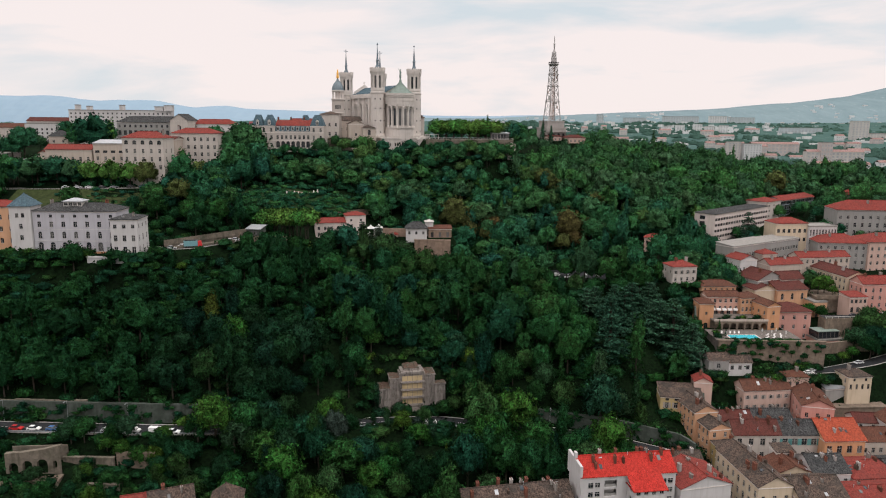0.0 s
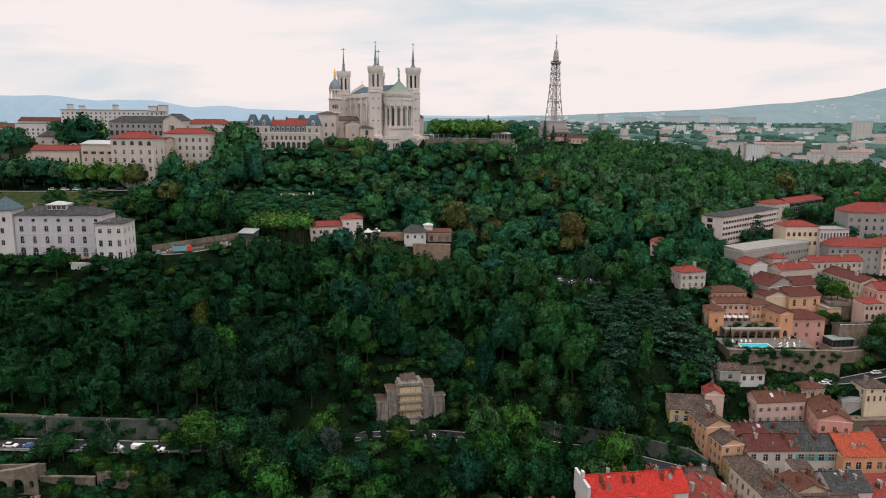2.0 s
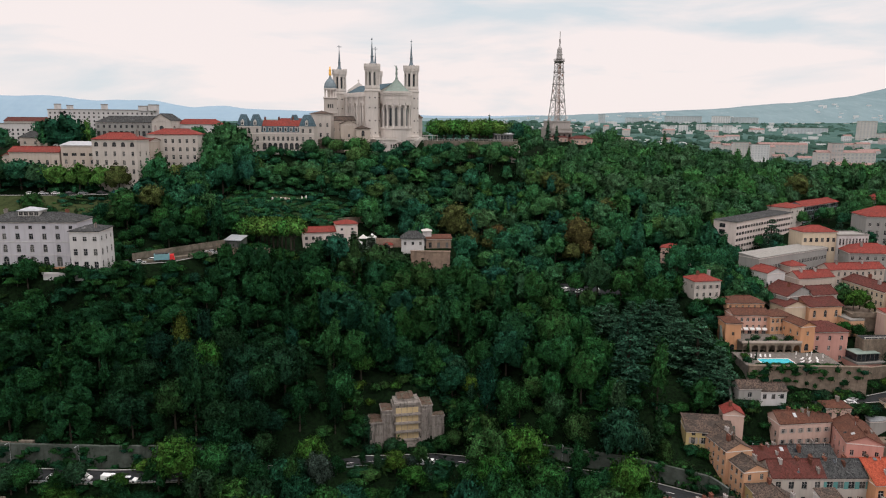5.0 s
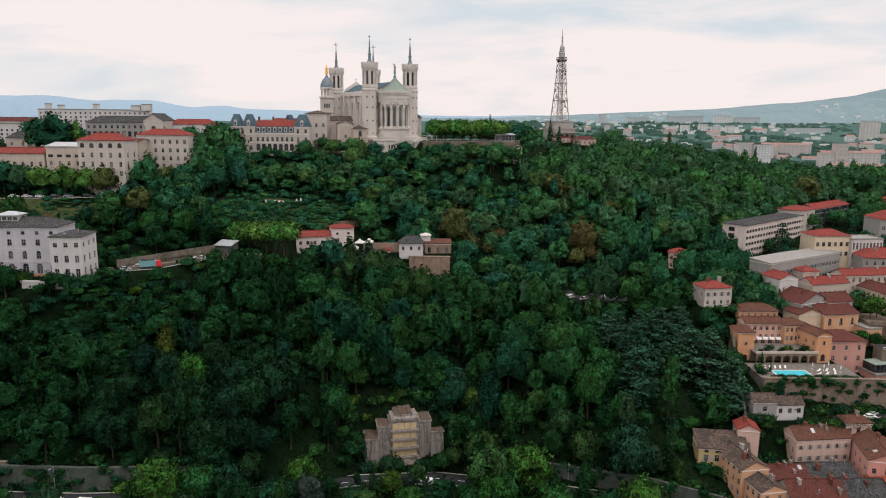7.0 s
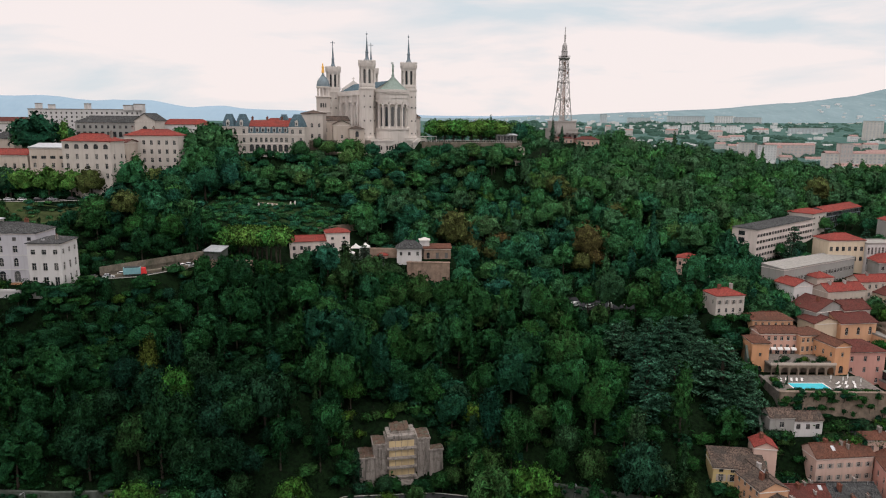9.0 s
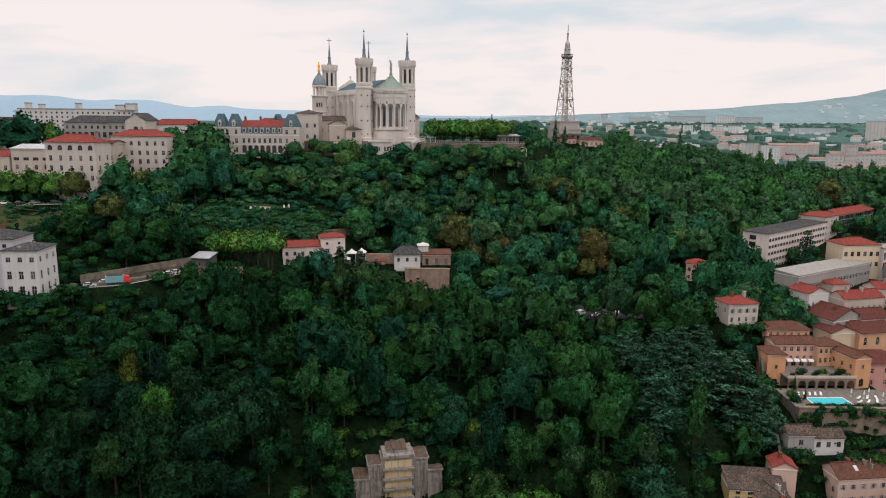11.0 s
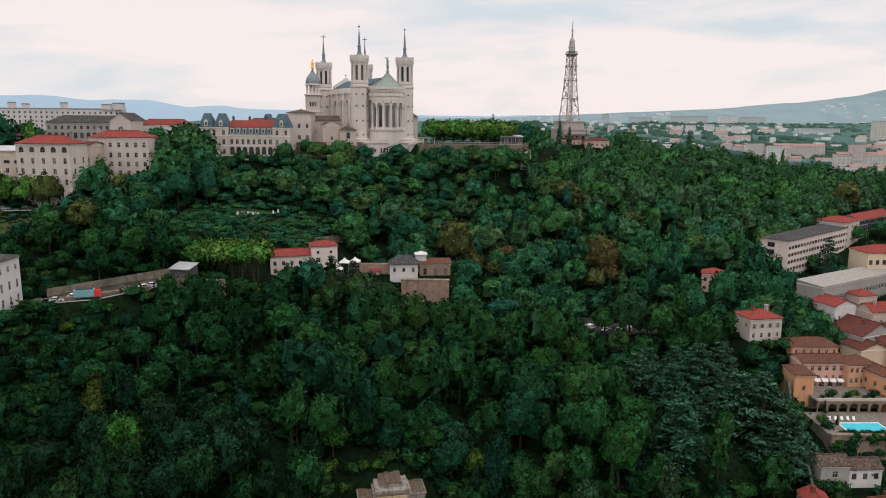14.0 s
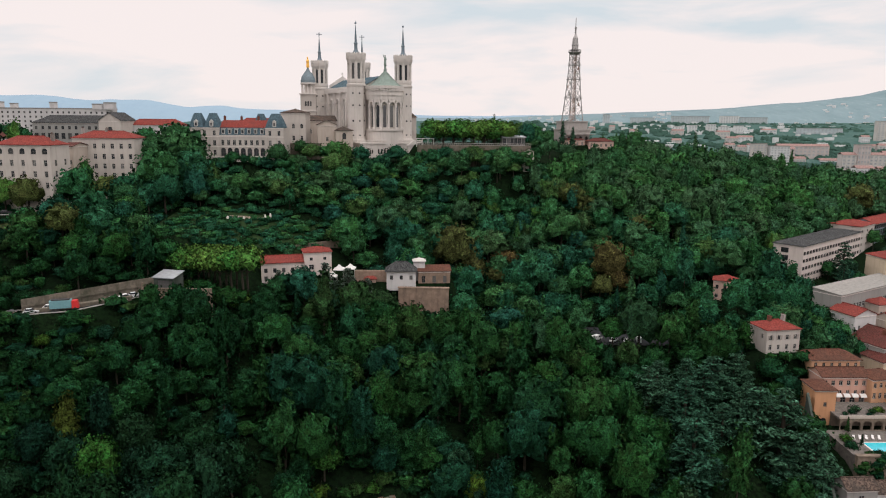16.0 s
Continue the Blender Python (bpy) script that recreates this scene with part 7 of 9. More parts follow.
T("maroon_barn", "old house with maroon roof and white dormers", 163, 346, 60, 14, 13, 10, 13.5, "gable", "wall_pale", "roof_maroon", [(9.6, 1.3, 1.5, 4, "dark")], None, None, 3, 0.4)

# ---- lower gardens beyond the road ----


def ruin():
    root = thing("arched_ruin", "old stone wall with four dark round arches", "ruin", pose(-136.5, 199.6, 41.0, 0, 0, 6))
    FOOT.append((-127, 203, 10, 4, 0))
    w = MB()
    ar = [(1.0, 3.6, 0.2, 4.2, "arch"), (5.0, 7.8, 0.2, 4.8, "arch"), (9.2, 12.4, 0.6, 5.2, "arch"), (14.0, 15.2, 1.8, 4.6, "arch")]
    facade(w, (0, 0), (1, 0), 16.5, -6, 7.4, ar, deep=1.4)
    w.add([(0, 0, 7.4), (16.5, 0, 7.4), (16.5, 0, 9.6), (11, 0, 8.4), (5, 0, 7.6), (0, 1.4, 7.4), (16.5, 1.4, 7.4), (16.5, 1.4, 9.6), (11, 1.4, 8.4), (5, 1.4, 7.6)],
          [[0, 1, 2, 3, 4], [9, 8, 7, 6, 5], [4, 3, 8, 9], [3, 2, 7, 8], [1, 6, 7, 2], [0, 4, 9, 5]])
    w.box(0, 5.0, -6, 16.5, 5.4, 7.4)
    part("arch_wall", w, "stone_pale", root)
    t = MB()
    t.box(-3, -6.0, -6, 14, -5.2, 1.2)
    t.box(-3, -5.2, -6, 17, 0.0, 0.1)
    part("terrace", t, "stone_wall", root)


ruin()
for x0, x1, y, z, top in ((-122, -106, 205.5, 36, 44.4), (-106, -94, 207.4, 36, 45.2), (-111, -100, 196, 32, 40.6)):
    w = MB()
    w.box(x0, y, z, x1, y + 0.9, top)
    w.box(x0 - 0.15, y - 0.15, top, x1 + 0.15, y + 1.05, top + 0.3)
    solid("garden_terrace_wall", w, "stone_pale" if x0 < -110 else "stone_wall", "overgrown stone garden terrace wall", "wall", kind="structure")
T("valley_house", "stone house with weathered brown roof", -84, 180, 30, 24, 12, 9, 13, "gable", "stone_wall", "roof_old", R3(3), None, None, 2.4, 0.4, ((4, 5),))
T("valley_red_house", "small house with red tiled roof", -93, 182, 30, 20, 8, 8, 11, "gable", "wall_beige", "roof_red", R3(2), None, None, 2.0, 0.4)
T("valley_house", "house with tall hipped brown roof", -66.5, 178, 32, 10, 8.5, 9, 12.5, "hip", "wall_beige", "roof_old", R3(2), None, None, 4.6, 0.4)

# ---- esplanade right of the basilica ----
esp = MB()
esp.box(-18, 452, 126, 37, 453.4, 137.8)
solid("esplanade_wall", esp, "stone_pale", "stone terrace wall of the esplanade", "wall", kind="structure")
br = thing("balustrade", "pale railing along the esplanade edge", "railing", pose(-18, 452.7, 137.8))
b = MB()
b.box(0, -0.12, 0.95, 55, 0.12, 1.1)
b.box(0, -0.08, 0.05, 55, 0.08, 0.15)
part("rail", b, "wall_concrete", br)
pm = MB().box(-0.08, -0.08, 0, 0.08, 0.08, 0.95).mesh("post", ["wall_concrete"])
for k in range(56):
    part("post", pm, None, br, m=pose(k, 0, 0))
T("viewing_pavilion", "glazed terrace pavilion with grey roof", 23.5, 454.5, 137.6, 6, 11, 7, 4.4, "shed", "wall_grey", "zinc", [(0.6, 1.5, 3.0, 6, "dark")], None, None, 0.6, 0.6, foot=2, cornice=False)
pg = thing("pergola", "long white pergola canopy on posts", "pergola", pose(-19, 456, 137.6))
b = MB()
b.box(0, 0, 3.0, 9, 4, 3.25)
part("canopy", b, "frame_white", pg)
for k in range(4):
    for y in (0.2, 3.8):
        q = MB()
        q.box(0.3 + k * 2.8 - 0.1, y - 0.1, -1, 0.3 + k * 2.8 + 0.1, y + 0.1, 3)
        part("post", q, "frame_white", pg)
T("kiosk", "small stone kiosk with ochre roof", 33, 447, 131.5, 0, 5, 4, 4.0, "gable_y", "wall_pale", "roof_old", None, None, None, 1.4, 0.3, cornice=False, category="kiosk")
for k in range(9):
    st = thing("garden_stone", "small white stone standing in the upper garden", "stone", pose(-94 + k * 2.0, 396 + k * 0.9, float(ground_z(-94 + k * 2.0, 396 + k * 0.9)) - 0.2, 0, 0, 20 * k), "white garden stones")
    b = MB()
    h = (1.6, 0.9, 1.4, 1.2, 0.8, 1.3, 1.0, 2.2, 2.6)[k]
    b.prism([(-0.5, -0.25), (0.5, -0.25), (0.5, 0.25), (-0.5, 0.25)], -0.4, h * 0.6, 0, [(-0.45, -0.2), (0.45, -0.2), (0.45, 0.2), (-0.45, 0.2)])
    b.prism([(-0.45, -0.2), (0.45, -0.2), (0.45, 0.2), (-0.45, 0.2)], h * 0.6, h, 0, [(-0.2, -0.12), (0.2, -0.12), (0.2, 0.12), (-0.2, 0.12)])
    part("stone", b, "limestone_trim", st)
# ---- far cranes ----
for x, y, h, ln, a in ((-196, 700, 25, 10, 10), (-183, 705, 23, 7, 160)):
    cr = thing("tower_crane", "distant red tower crane above the roofs", "crane", pose(x, y, 122, 0, 0, a), "distant cranes")
    m1 = MB()
    m1.beam((0, 0, 0), (0, 0, h), 1.0)
    part("crane_mast", m1, "crane_red", cr)
    m2 = MB()
    m2.beam((-4, 0, h - 1), (ln, 0, h - 1), 1.0)
    m2.box(-4.5, -0.8, h - 3, -2.5, 0.8, h - 0.5)
    part("jib", m2, "crane_red", cr)

# ---- town on the plain, far away ----


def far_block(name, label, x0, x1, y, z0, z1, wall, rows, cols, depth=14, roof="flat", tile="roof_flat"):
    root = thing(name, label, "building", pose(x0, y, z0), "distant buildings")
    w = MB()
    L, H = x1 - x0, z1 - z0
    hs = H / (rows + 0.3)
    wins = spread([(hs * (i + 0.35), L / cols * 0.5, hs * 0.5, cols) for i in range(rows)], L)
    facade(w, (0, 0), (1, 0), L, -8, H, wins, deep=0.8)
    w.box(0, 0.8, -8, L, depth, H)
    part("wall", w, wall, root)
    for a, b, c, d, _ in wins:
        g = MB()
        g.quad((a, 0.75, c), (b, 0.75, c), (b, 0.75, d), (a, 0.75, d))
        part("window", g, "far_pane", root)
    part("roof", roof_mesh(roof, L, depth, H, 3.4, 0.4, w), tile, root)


# far walls, roofs and panes: haze is painted in as pale, low-contrast colour
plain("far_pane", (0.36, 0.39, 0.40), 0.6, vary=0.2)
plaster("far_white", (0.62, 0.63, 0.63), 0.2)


def far_z(x, y):
    return 90.0 + max(0.0, y - 1290) / 1310 * 55 if y > 1290 else float(ground_z(x, y))


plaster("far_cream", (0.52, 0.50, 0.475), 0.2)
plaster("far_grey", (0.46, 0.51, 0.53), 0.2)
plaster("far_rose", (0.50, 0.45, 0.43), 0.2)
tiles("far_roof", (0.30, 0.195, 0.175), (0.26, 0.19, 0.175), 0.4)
FB = far_block
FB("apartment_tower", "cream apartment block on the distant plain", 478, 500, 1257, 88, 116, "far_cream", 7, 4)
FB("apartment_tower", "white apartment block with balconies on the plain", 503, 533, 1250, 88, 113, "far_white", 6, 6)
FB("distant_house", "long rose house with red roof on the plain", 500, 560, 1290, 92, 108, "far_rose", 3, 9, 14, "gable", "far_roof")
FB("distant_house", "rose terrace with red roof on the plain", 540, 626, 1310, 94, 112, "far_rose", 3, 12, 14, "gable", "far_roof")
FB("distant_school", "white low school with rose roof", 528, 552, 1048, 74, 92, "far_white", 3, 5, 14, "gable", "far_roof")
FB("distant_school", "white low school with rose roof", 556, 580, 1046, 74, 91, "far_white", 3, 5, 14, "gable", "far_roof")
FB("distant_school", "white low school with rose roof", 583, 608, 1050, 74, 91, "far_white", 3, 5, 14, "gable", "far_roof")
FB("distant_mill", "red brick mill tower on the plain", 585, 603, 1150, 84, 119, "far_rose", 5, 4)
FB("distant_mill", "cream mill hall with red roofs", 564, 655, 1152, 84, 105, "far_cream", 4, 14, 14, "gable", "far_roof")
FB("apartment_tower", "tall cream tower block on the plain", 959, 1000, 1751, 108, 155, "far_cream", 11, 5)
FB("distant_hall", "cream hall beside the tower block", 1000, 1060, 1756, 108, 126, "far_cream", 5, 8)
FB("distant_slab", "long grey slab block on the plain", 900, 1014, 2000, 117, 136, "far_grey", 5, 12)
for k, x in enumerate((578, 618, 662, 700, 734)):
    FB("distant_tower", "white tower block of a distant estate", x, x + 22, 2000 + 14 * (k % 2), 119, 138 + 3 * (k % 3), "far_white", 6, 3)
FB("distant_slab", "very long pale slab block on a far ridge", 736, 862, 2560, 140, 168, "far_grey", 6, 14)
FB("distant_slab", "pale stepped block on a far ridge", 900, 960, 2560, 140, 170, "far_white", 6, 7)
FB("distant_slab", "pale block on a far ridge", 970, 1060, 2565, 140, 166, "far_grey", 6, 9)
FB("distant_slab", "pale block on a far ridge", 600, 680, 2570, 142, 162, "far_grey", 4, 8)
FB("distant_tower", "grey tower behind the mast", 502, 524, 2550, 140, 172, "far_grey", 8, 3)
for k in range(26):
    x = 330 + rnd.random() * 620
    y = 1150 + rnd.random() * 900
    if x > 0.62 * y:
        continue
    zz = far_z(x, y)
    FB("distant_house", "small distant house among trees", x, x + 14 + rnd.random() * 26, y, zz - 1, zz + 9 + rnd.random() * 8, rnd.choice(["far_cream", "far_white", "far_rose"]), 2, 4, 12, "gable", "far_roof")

# ---- far country ----


def ridge(name, label, pts, y, depth, mat, seed, rough, foot=40.0, bend=0.8):
    """A range of hills: a crest line given by a few heights, with broken slopes."""
    xs = np.linspace(pts[0][0], pts[-1][0], 140)
    zs = np.interp(xs, [p[0] for p in pts], [p[1] for p in pts])
    v, f = [], []
    rows = 10
    v += [(x, y - 90, foot - 45) for x in xs]
    for j in range(rows - 1):
        t = j / (rows - 2)
        for x, z in zip(xs, zs):
            n = noise.noise(Vector((x * 0.003 + seed, t * 2, 0))) * rough + noise.noise(Vector((x * 0.012, t * 5, seed))) * rough * 0.35
            v.append((x, y + depth * t, foot + (z - foot + n * t) * (math.sin(t * math.pi / 2) ** 0.8 if bend < 1 else t)))
    n = len(xs)
    for j in range(rows - 1):
        for i in range(n - 1):
            f.append([j * n + i, j * n + i + 1, (j + 1) * n + i + 1, (j + 1) * n + i])
    mb = MB()
    mb.add(v, f)
    solid(name, mb, mat, label, "hills", kind="structure")


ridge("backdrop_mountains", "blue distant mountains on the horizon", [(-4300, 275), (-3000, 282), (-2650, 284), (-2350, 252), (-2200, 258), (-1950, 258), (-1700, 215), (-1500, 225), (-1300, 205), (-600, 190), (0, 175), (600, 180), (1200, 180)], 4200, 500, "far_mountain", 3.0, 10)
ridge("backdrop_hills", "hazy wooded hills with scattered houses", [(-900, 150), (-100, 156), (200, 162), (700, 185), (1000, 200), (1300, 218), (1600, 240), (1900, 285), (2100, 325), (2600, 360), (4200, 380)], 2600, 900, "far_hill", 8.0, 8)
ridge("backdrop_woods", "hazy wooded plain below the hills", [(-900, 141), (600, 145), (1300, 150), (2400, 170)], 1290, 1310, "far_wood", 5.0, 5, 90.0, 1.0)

# small far houses and blocks, too many and too far to tell apart
rf_ = random.Random(23)
dt = MB()
for k in range(720):
    y = rf_.uniform(1500, 3250)
    x = rf_.uniform(60, 0.64 * y)
    if noise.noise(Vector((x * 0.004, y * 0.002, 3))) < -0.05:
        continue
    if y < 2600:
        z = far_z(x, y)
    else:
        crest = float(np.interp(x, (-900, 200, 700, 1000, 1300, 1600, 1900, 2100, 2600), (150, 162, 185, 200, 218, 240, 285, 325, 360)))
        z = 40 + (crest - 40) * math.sin((y - 2600) / 900 * math.pi / 2) ** 0.8
    w, h, d = rf_.uniform(6, 20), rf_.uniform(3.5, 7.5) * (1.7 if rf_.random() < 0.12 else 1), 10
    dt.box(x, y, z - 6, x + w, y + d, z + h)
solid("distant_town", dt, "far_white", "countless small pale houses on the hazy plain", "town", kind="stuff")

# ---- lawn and rose garden on the upper slope ----


def draped(name, label, edge, mat, category, lift=0.12, step=2.0):
    """A sheet of grass or gravel laid over the slope inside a four-cornered plot."""
    (ax, ay), (bx, by), (cx, cy), (dx, dy) = edge
    n = int(max(math.hypot(bx - ax, by - ay), math.hypot(cx - bx, cy - by)) / step)
    m = MB()
    pts = []
    for j in range(n + 1):
        for i in range(n + 1):
            u, v = i / n, j / n
            x = (ax * (1 - u) + bx * u) * (1 - v) + (dx * (1 - u) + cx * u) * v
            y = (ay * (1 - u) + by * u) * (1 - v) + (dy * (1 - u) + cy * u) * v
            pts.append((x, y, float(ground_z(x, y)) + lift))
    m.add(pts, [[j * (n + 1) + i, j * (n + 1) + i + 1, (j + 1) * (n + 1) + i + 1, (j + 1) * (n + 1) + i] for j in range(n) for i in range(n)])
    solid(name, m, mat, label, category, kind="structure")


plain("meadow", (0.042, 0.056, 0.022), 0.95, vary=0.55, spec=0.05, scale=0.35)
plain("gravel", (0.20, 0.165, 0.125), 0.95, vary=0.4, spec=0.05, scale=0.5)
draped("lawn", "rough yellowish lawn below the upper lane", [(-222, 338), (-160, 338), (-150, 361), (-222, 358)], "meadow", "lawn")
draped("garden_bed", "dark green garden terraces with hedge rows", [(-116, 368), (-62, 384), (-58, 406), (-116, 402)], "grass", "garden", 0.1)
draped("garden_path", "narrow gravel path across the rose terraces", [(-100, 397.4), (-80, 401.4), (-80, 403.0), (-100, 399.0)], "gravel", "path", 0.2)
draped("car_park", "asphalt car park in a clearing on the slope", [(46, 346), (80, 347), (80, 369), (50, 370)], "asphalt", "car park", 0.08)
draped("garden_path", "pale gravel strip beside the upper lane", [(-160, 360.5), (-146, 366), (-146, 368.4), (-160, 363)], "gravel", "path", 0.2)

# ---- trees ----


def cards(rng, centres, normals, size, tilt=0.75, aspect=1.5):
    """Small leaf sprays: four-cornered blades facing outwards, each turned its own way. Returns (n, 4, 3)."""
    n = len(centres)
    nrm = normals + rng.normal(0, tilt, (n, 3))
    nrm /= np.linalg.norm(nrm, axis=1, keepdims=True) + 1e-9
    ref = rng.normal(0, 1, (n, 3))
    a = np.cross(nrm, ref)
    a /= np.linalg.norm(a, axis=1, keepdims=True) + 1e-9
    b = np.cross(nrm, a)
    s = size * rng.uniform(0.6, 1.35, (n, 1))
    droop = nrm * s * 0.25
    return np.stack([centres - a * s * aspect * 0.5, centres - b * s * 0.42 + droop, centres + a * s * aspect * 0.5, centres + b * s * 0.42 + droop], 1)


def face_normals(q):
    n = np.cross(q[:, 1] - q[:, 0], q[:, 3] - q[:, 0])
    return n / (np.linalg.norm(n, axis=1, keepdims=True) + 1e-9)


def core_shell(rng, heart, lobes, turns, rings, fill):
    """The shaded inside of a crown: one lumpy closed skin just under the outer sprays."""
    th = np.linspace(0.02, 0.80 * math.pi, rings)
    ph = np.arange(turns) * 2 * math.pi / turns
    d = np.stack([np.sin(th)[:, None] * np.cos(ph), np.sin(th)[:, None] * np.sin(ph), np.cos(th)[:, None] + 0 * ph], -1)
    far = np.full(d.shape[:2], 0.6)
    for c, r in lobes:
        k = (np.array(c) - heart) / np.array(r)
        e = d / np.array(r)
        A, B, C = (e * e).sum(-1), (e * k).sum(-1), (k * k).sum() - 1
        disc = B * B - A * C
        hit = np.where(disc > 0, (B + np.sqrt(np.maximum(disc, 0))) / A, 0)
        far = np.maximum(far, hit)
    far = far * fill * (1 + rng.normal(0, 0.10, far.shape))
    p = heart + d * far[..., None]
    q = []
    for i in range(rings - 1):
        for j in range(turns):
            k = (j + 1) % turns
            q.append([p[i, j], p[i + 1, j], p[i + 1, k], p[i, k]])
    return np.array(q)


def crown(seed, kind, n, size, tilt=0.5, dome=0.45):
    """Quads of a crown about 1 unit = 1 m; the trunk stands at the origin. Returns quads and normals."""
    rng = np.random.default_rng(seed)
    lobes = []
    if kind == "broad":
        wide, high = rng.uniform(3.0, 3.7), rng.uniform(2.8, 3.5)
        lean = rng.uniform(-0.6, 0.6, 2)
        count = 30
        for k in range(count):
            a = k * 2.4 + rng.uniform(-0.3, 0.3)
            up = -0.62 + 1.6 * (k + 0.5) / count
            flat = math.sqrt(max(0.0, 1 - up * up))
            swell = 1 + 0.22 * math.sin(2 * a + seed) * flat
            rad = wide * flat * swell * rng.uniform(0.82, 1.12)
            r = rng.uniform(0.95, 1.55) * (1.1 - 0.15 * up)
            lobes.append(((rad * math.cos(a) + lean[0] * (up + 0.6), rad * math.sin(a) + lean[1] * (up + 0.6), 6.4 + high * up * rng.uniform(0.9, 1.14)), (r, r, r * 0.82)))
    elif kind == "tall":
        for k in range(20):
            a = k * 2.4 + rng.uniform(-0.5, 0.5)
            z = 3.0 + k * 0.56
            belly = math.sin(math.pi * (0.12 + 0.80 * (k + 1) / 21)) ** 0.7
            rad = belly * rng.uniform(0.9, 1.8)
            r = rng.uniform(0.85, 1.3) * (0.55 + 0.5 * belly)
            lobes.append(((rad * math.cos(a), rad * math.sin(a), z), (r, r, r * 1.05)))
    elif kind == "spire":
        for k in range(26):
            z = 1.6 + k * 0.46
            taper = 1 - k / 28
            a = k * 2.4 + rng.uniform(-0.3, 0.3)
            rad = 1.5 * taper * rng.uniform(0.7, 1.15)
            lobes.append(((rad * math.cos(a), rad * math.sin(a), z), (0.95 * taper + 0.16, 0.95 * taper + 0.16, 0.5)))
    elif kind == "cedar":
        for k in range(44):
            a = k * 2.4 + rng.uniform(-0.3, 0.3)
            tier = (k // 4) / 10
            z = 3.2 + tier * 11.6 + rng.uniform(-0.25, 0.25)
            rad = (4.4 * (1 - tier) ** 0.8 + 0.3) * rng.uniform(0.45, 1.15)
            w = rng.uniform(1.1, 1.7) * (1.15 - 0.6 * tier)
            lobes.append(((rad * math.cos(a), rad * math.sin(a), z - 0.10 * rad), (w, w, 0.26)))
    elif kind == "ball":
        for k in range(16):
            a = k * 2.4
            up = -0.5 + 1.45 * (k + 0.5) / 16
            flat = math.sqrt(max(0.0, 1 - up * up))
            r = rng.uniform(0.85, 1.2)
            lobes.append(((1.9 * flat * math.cos(a), 1.9 * flat * math.sin(a), 4.5 + 1.35 * up), (r, r, r * 0.85)))
    else:  # bush
        for k in range(9):
            a = k * 2.4
            rad = rng.uniform(0.5, 1.35) if k else 0
            r = rng.uniform(0.55, 0.95)
            lobes.append(((rad * math.cos(a), rad * math.sin(a), rng.uniform(0.4, 1.3)), (r, r, r * 0.9)))
    centre = np.mean([c for c, _ in lobes], 0)
    heart = centre - (0, 0, 1.4 if kind != "bush" else 0.5)
    norms, quads = [], []
    inner = 0
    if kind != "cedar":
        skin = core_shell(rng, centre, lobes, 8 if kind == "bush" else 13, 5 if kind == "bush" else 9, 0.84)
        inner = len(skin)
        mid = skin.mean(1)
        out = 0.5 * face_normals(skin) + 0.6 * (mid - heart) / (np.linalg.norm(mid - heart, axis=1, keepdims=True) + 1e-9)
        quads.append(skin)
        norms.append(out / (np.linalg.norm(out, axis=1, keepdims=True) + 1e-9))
    area = np.array([r[0] * r[1] + r[1] * r[2] + r[0] * r[2] for _, r in lobes])
    for (c, r), ar in zip(lobes, area / area.sum()):
        c, r = np.array(c), np.array(r)
        m = max(6, int(n * ar * 1.9))
        d = rng.normal(0, 1, (m, 3))
        d /= np.linalg.norm(d, axis=1, keepdims=True)
        d = d[d[:, 2] > -0.55]
        jit = 1 + rng.normal(0, 0.12, (len(d), 1)) + 0.35 * (rng.random((len(d), 1)) > 0.88)
        p = c + d * r * jit
        keep = np.ones(len(p), bool)
        for c2, r2 in lobes:
            if c2 == tuple(c):
                continue
            keep &= (((p - np.array(c2)) / (np.array(r2) * 0.9)) ** 2).sum(1) > 1
        nr = d / r
        nr /= np.linalg.norm(nr, axis=1, keepdims=True)
        if kind == "cedar":
            nr = nr * 0.4 + np.array((0, 0, 0.8))
        whole = (p - heart) / (np.linalg.norm(p - heart, axis=1, keepdims=True) + 1e-9)
        soft = (1.2 - dome) * nr + dome * whole + rng.normal(0, 0.2, nr.shape)
        norms.append((soft / np.linalg.norm(soft, axis=1, keepdims=True))[keep])
        quads.append(cards(rng, p[keep], nr[keep], size, tilt if kind != "cedar" else 0.3, 1.4 if kind != "cedar" else 2.0))
    return np.concatenate(quads), np.concatenate(norms), inner


def trunk_quads(h, r0, r1, limbs, seed):
    rng = np.random.default_rng(seed)
    out = []

    def tube(p, q, a, b):
        p, q = np.array(p, float), np.array(q, float)
        d = (q - p) / np.linalg.norm(q - p)
        s = np.cross(d, (0.3, 0.9, 0.1))
        s /= np.linalg.norm(s)
        u = np.cross(s, d)
        ring = [s * math.cos(t) + u * math.sin(t) for t in np.arange(5) * 2 * math.pi / 5]
        for i in range(5):
            j = (i + 1) % 5
            out.append([p + ring[i] * a, p + ring[j] * a, q + ring[j] * b, q + ring[i] * b])

    tube((0, 0, -1.5), (0.15, 0.1, h * 0.5), r0, (r0 + r1) / 2)
    tube((0.15, 0.1, h * 0.5), (0, 0, h), (r0 + r1) / 2, r1)
    for k in range(limbs):
        a = k * 2.4 + rng.uniform(-0.3, 0.3)
        z = h * rng.uniform(0.4, 0.8)
        tube((0.1, 0.05, z), (2.2 * math.cos(a), 2.2 * math.sin(a), z + rng.uniform(1.2, 2.2)), r1 * 0.9, r1 * 0.35)
    return np.array(out)


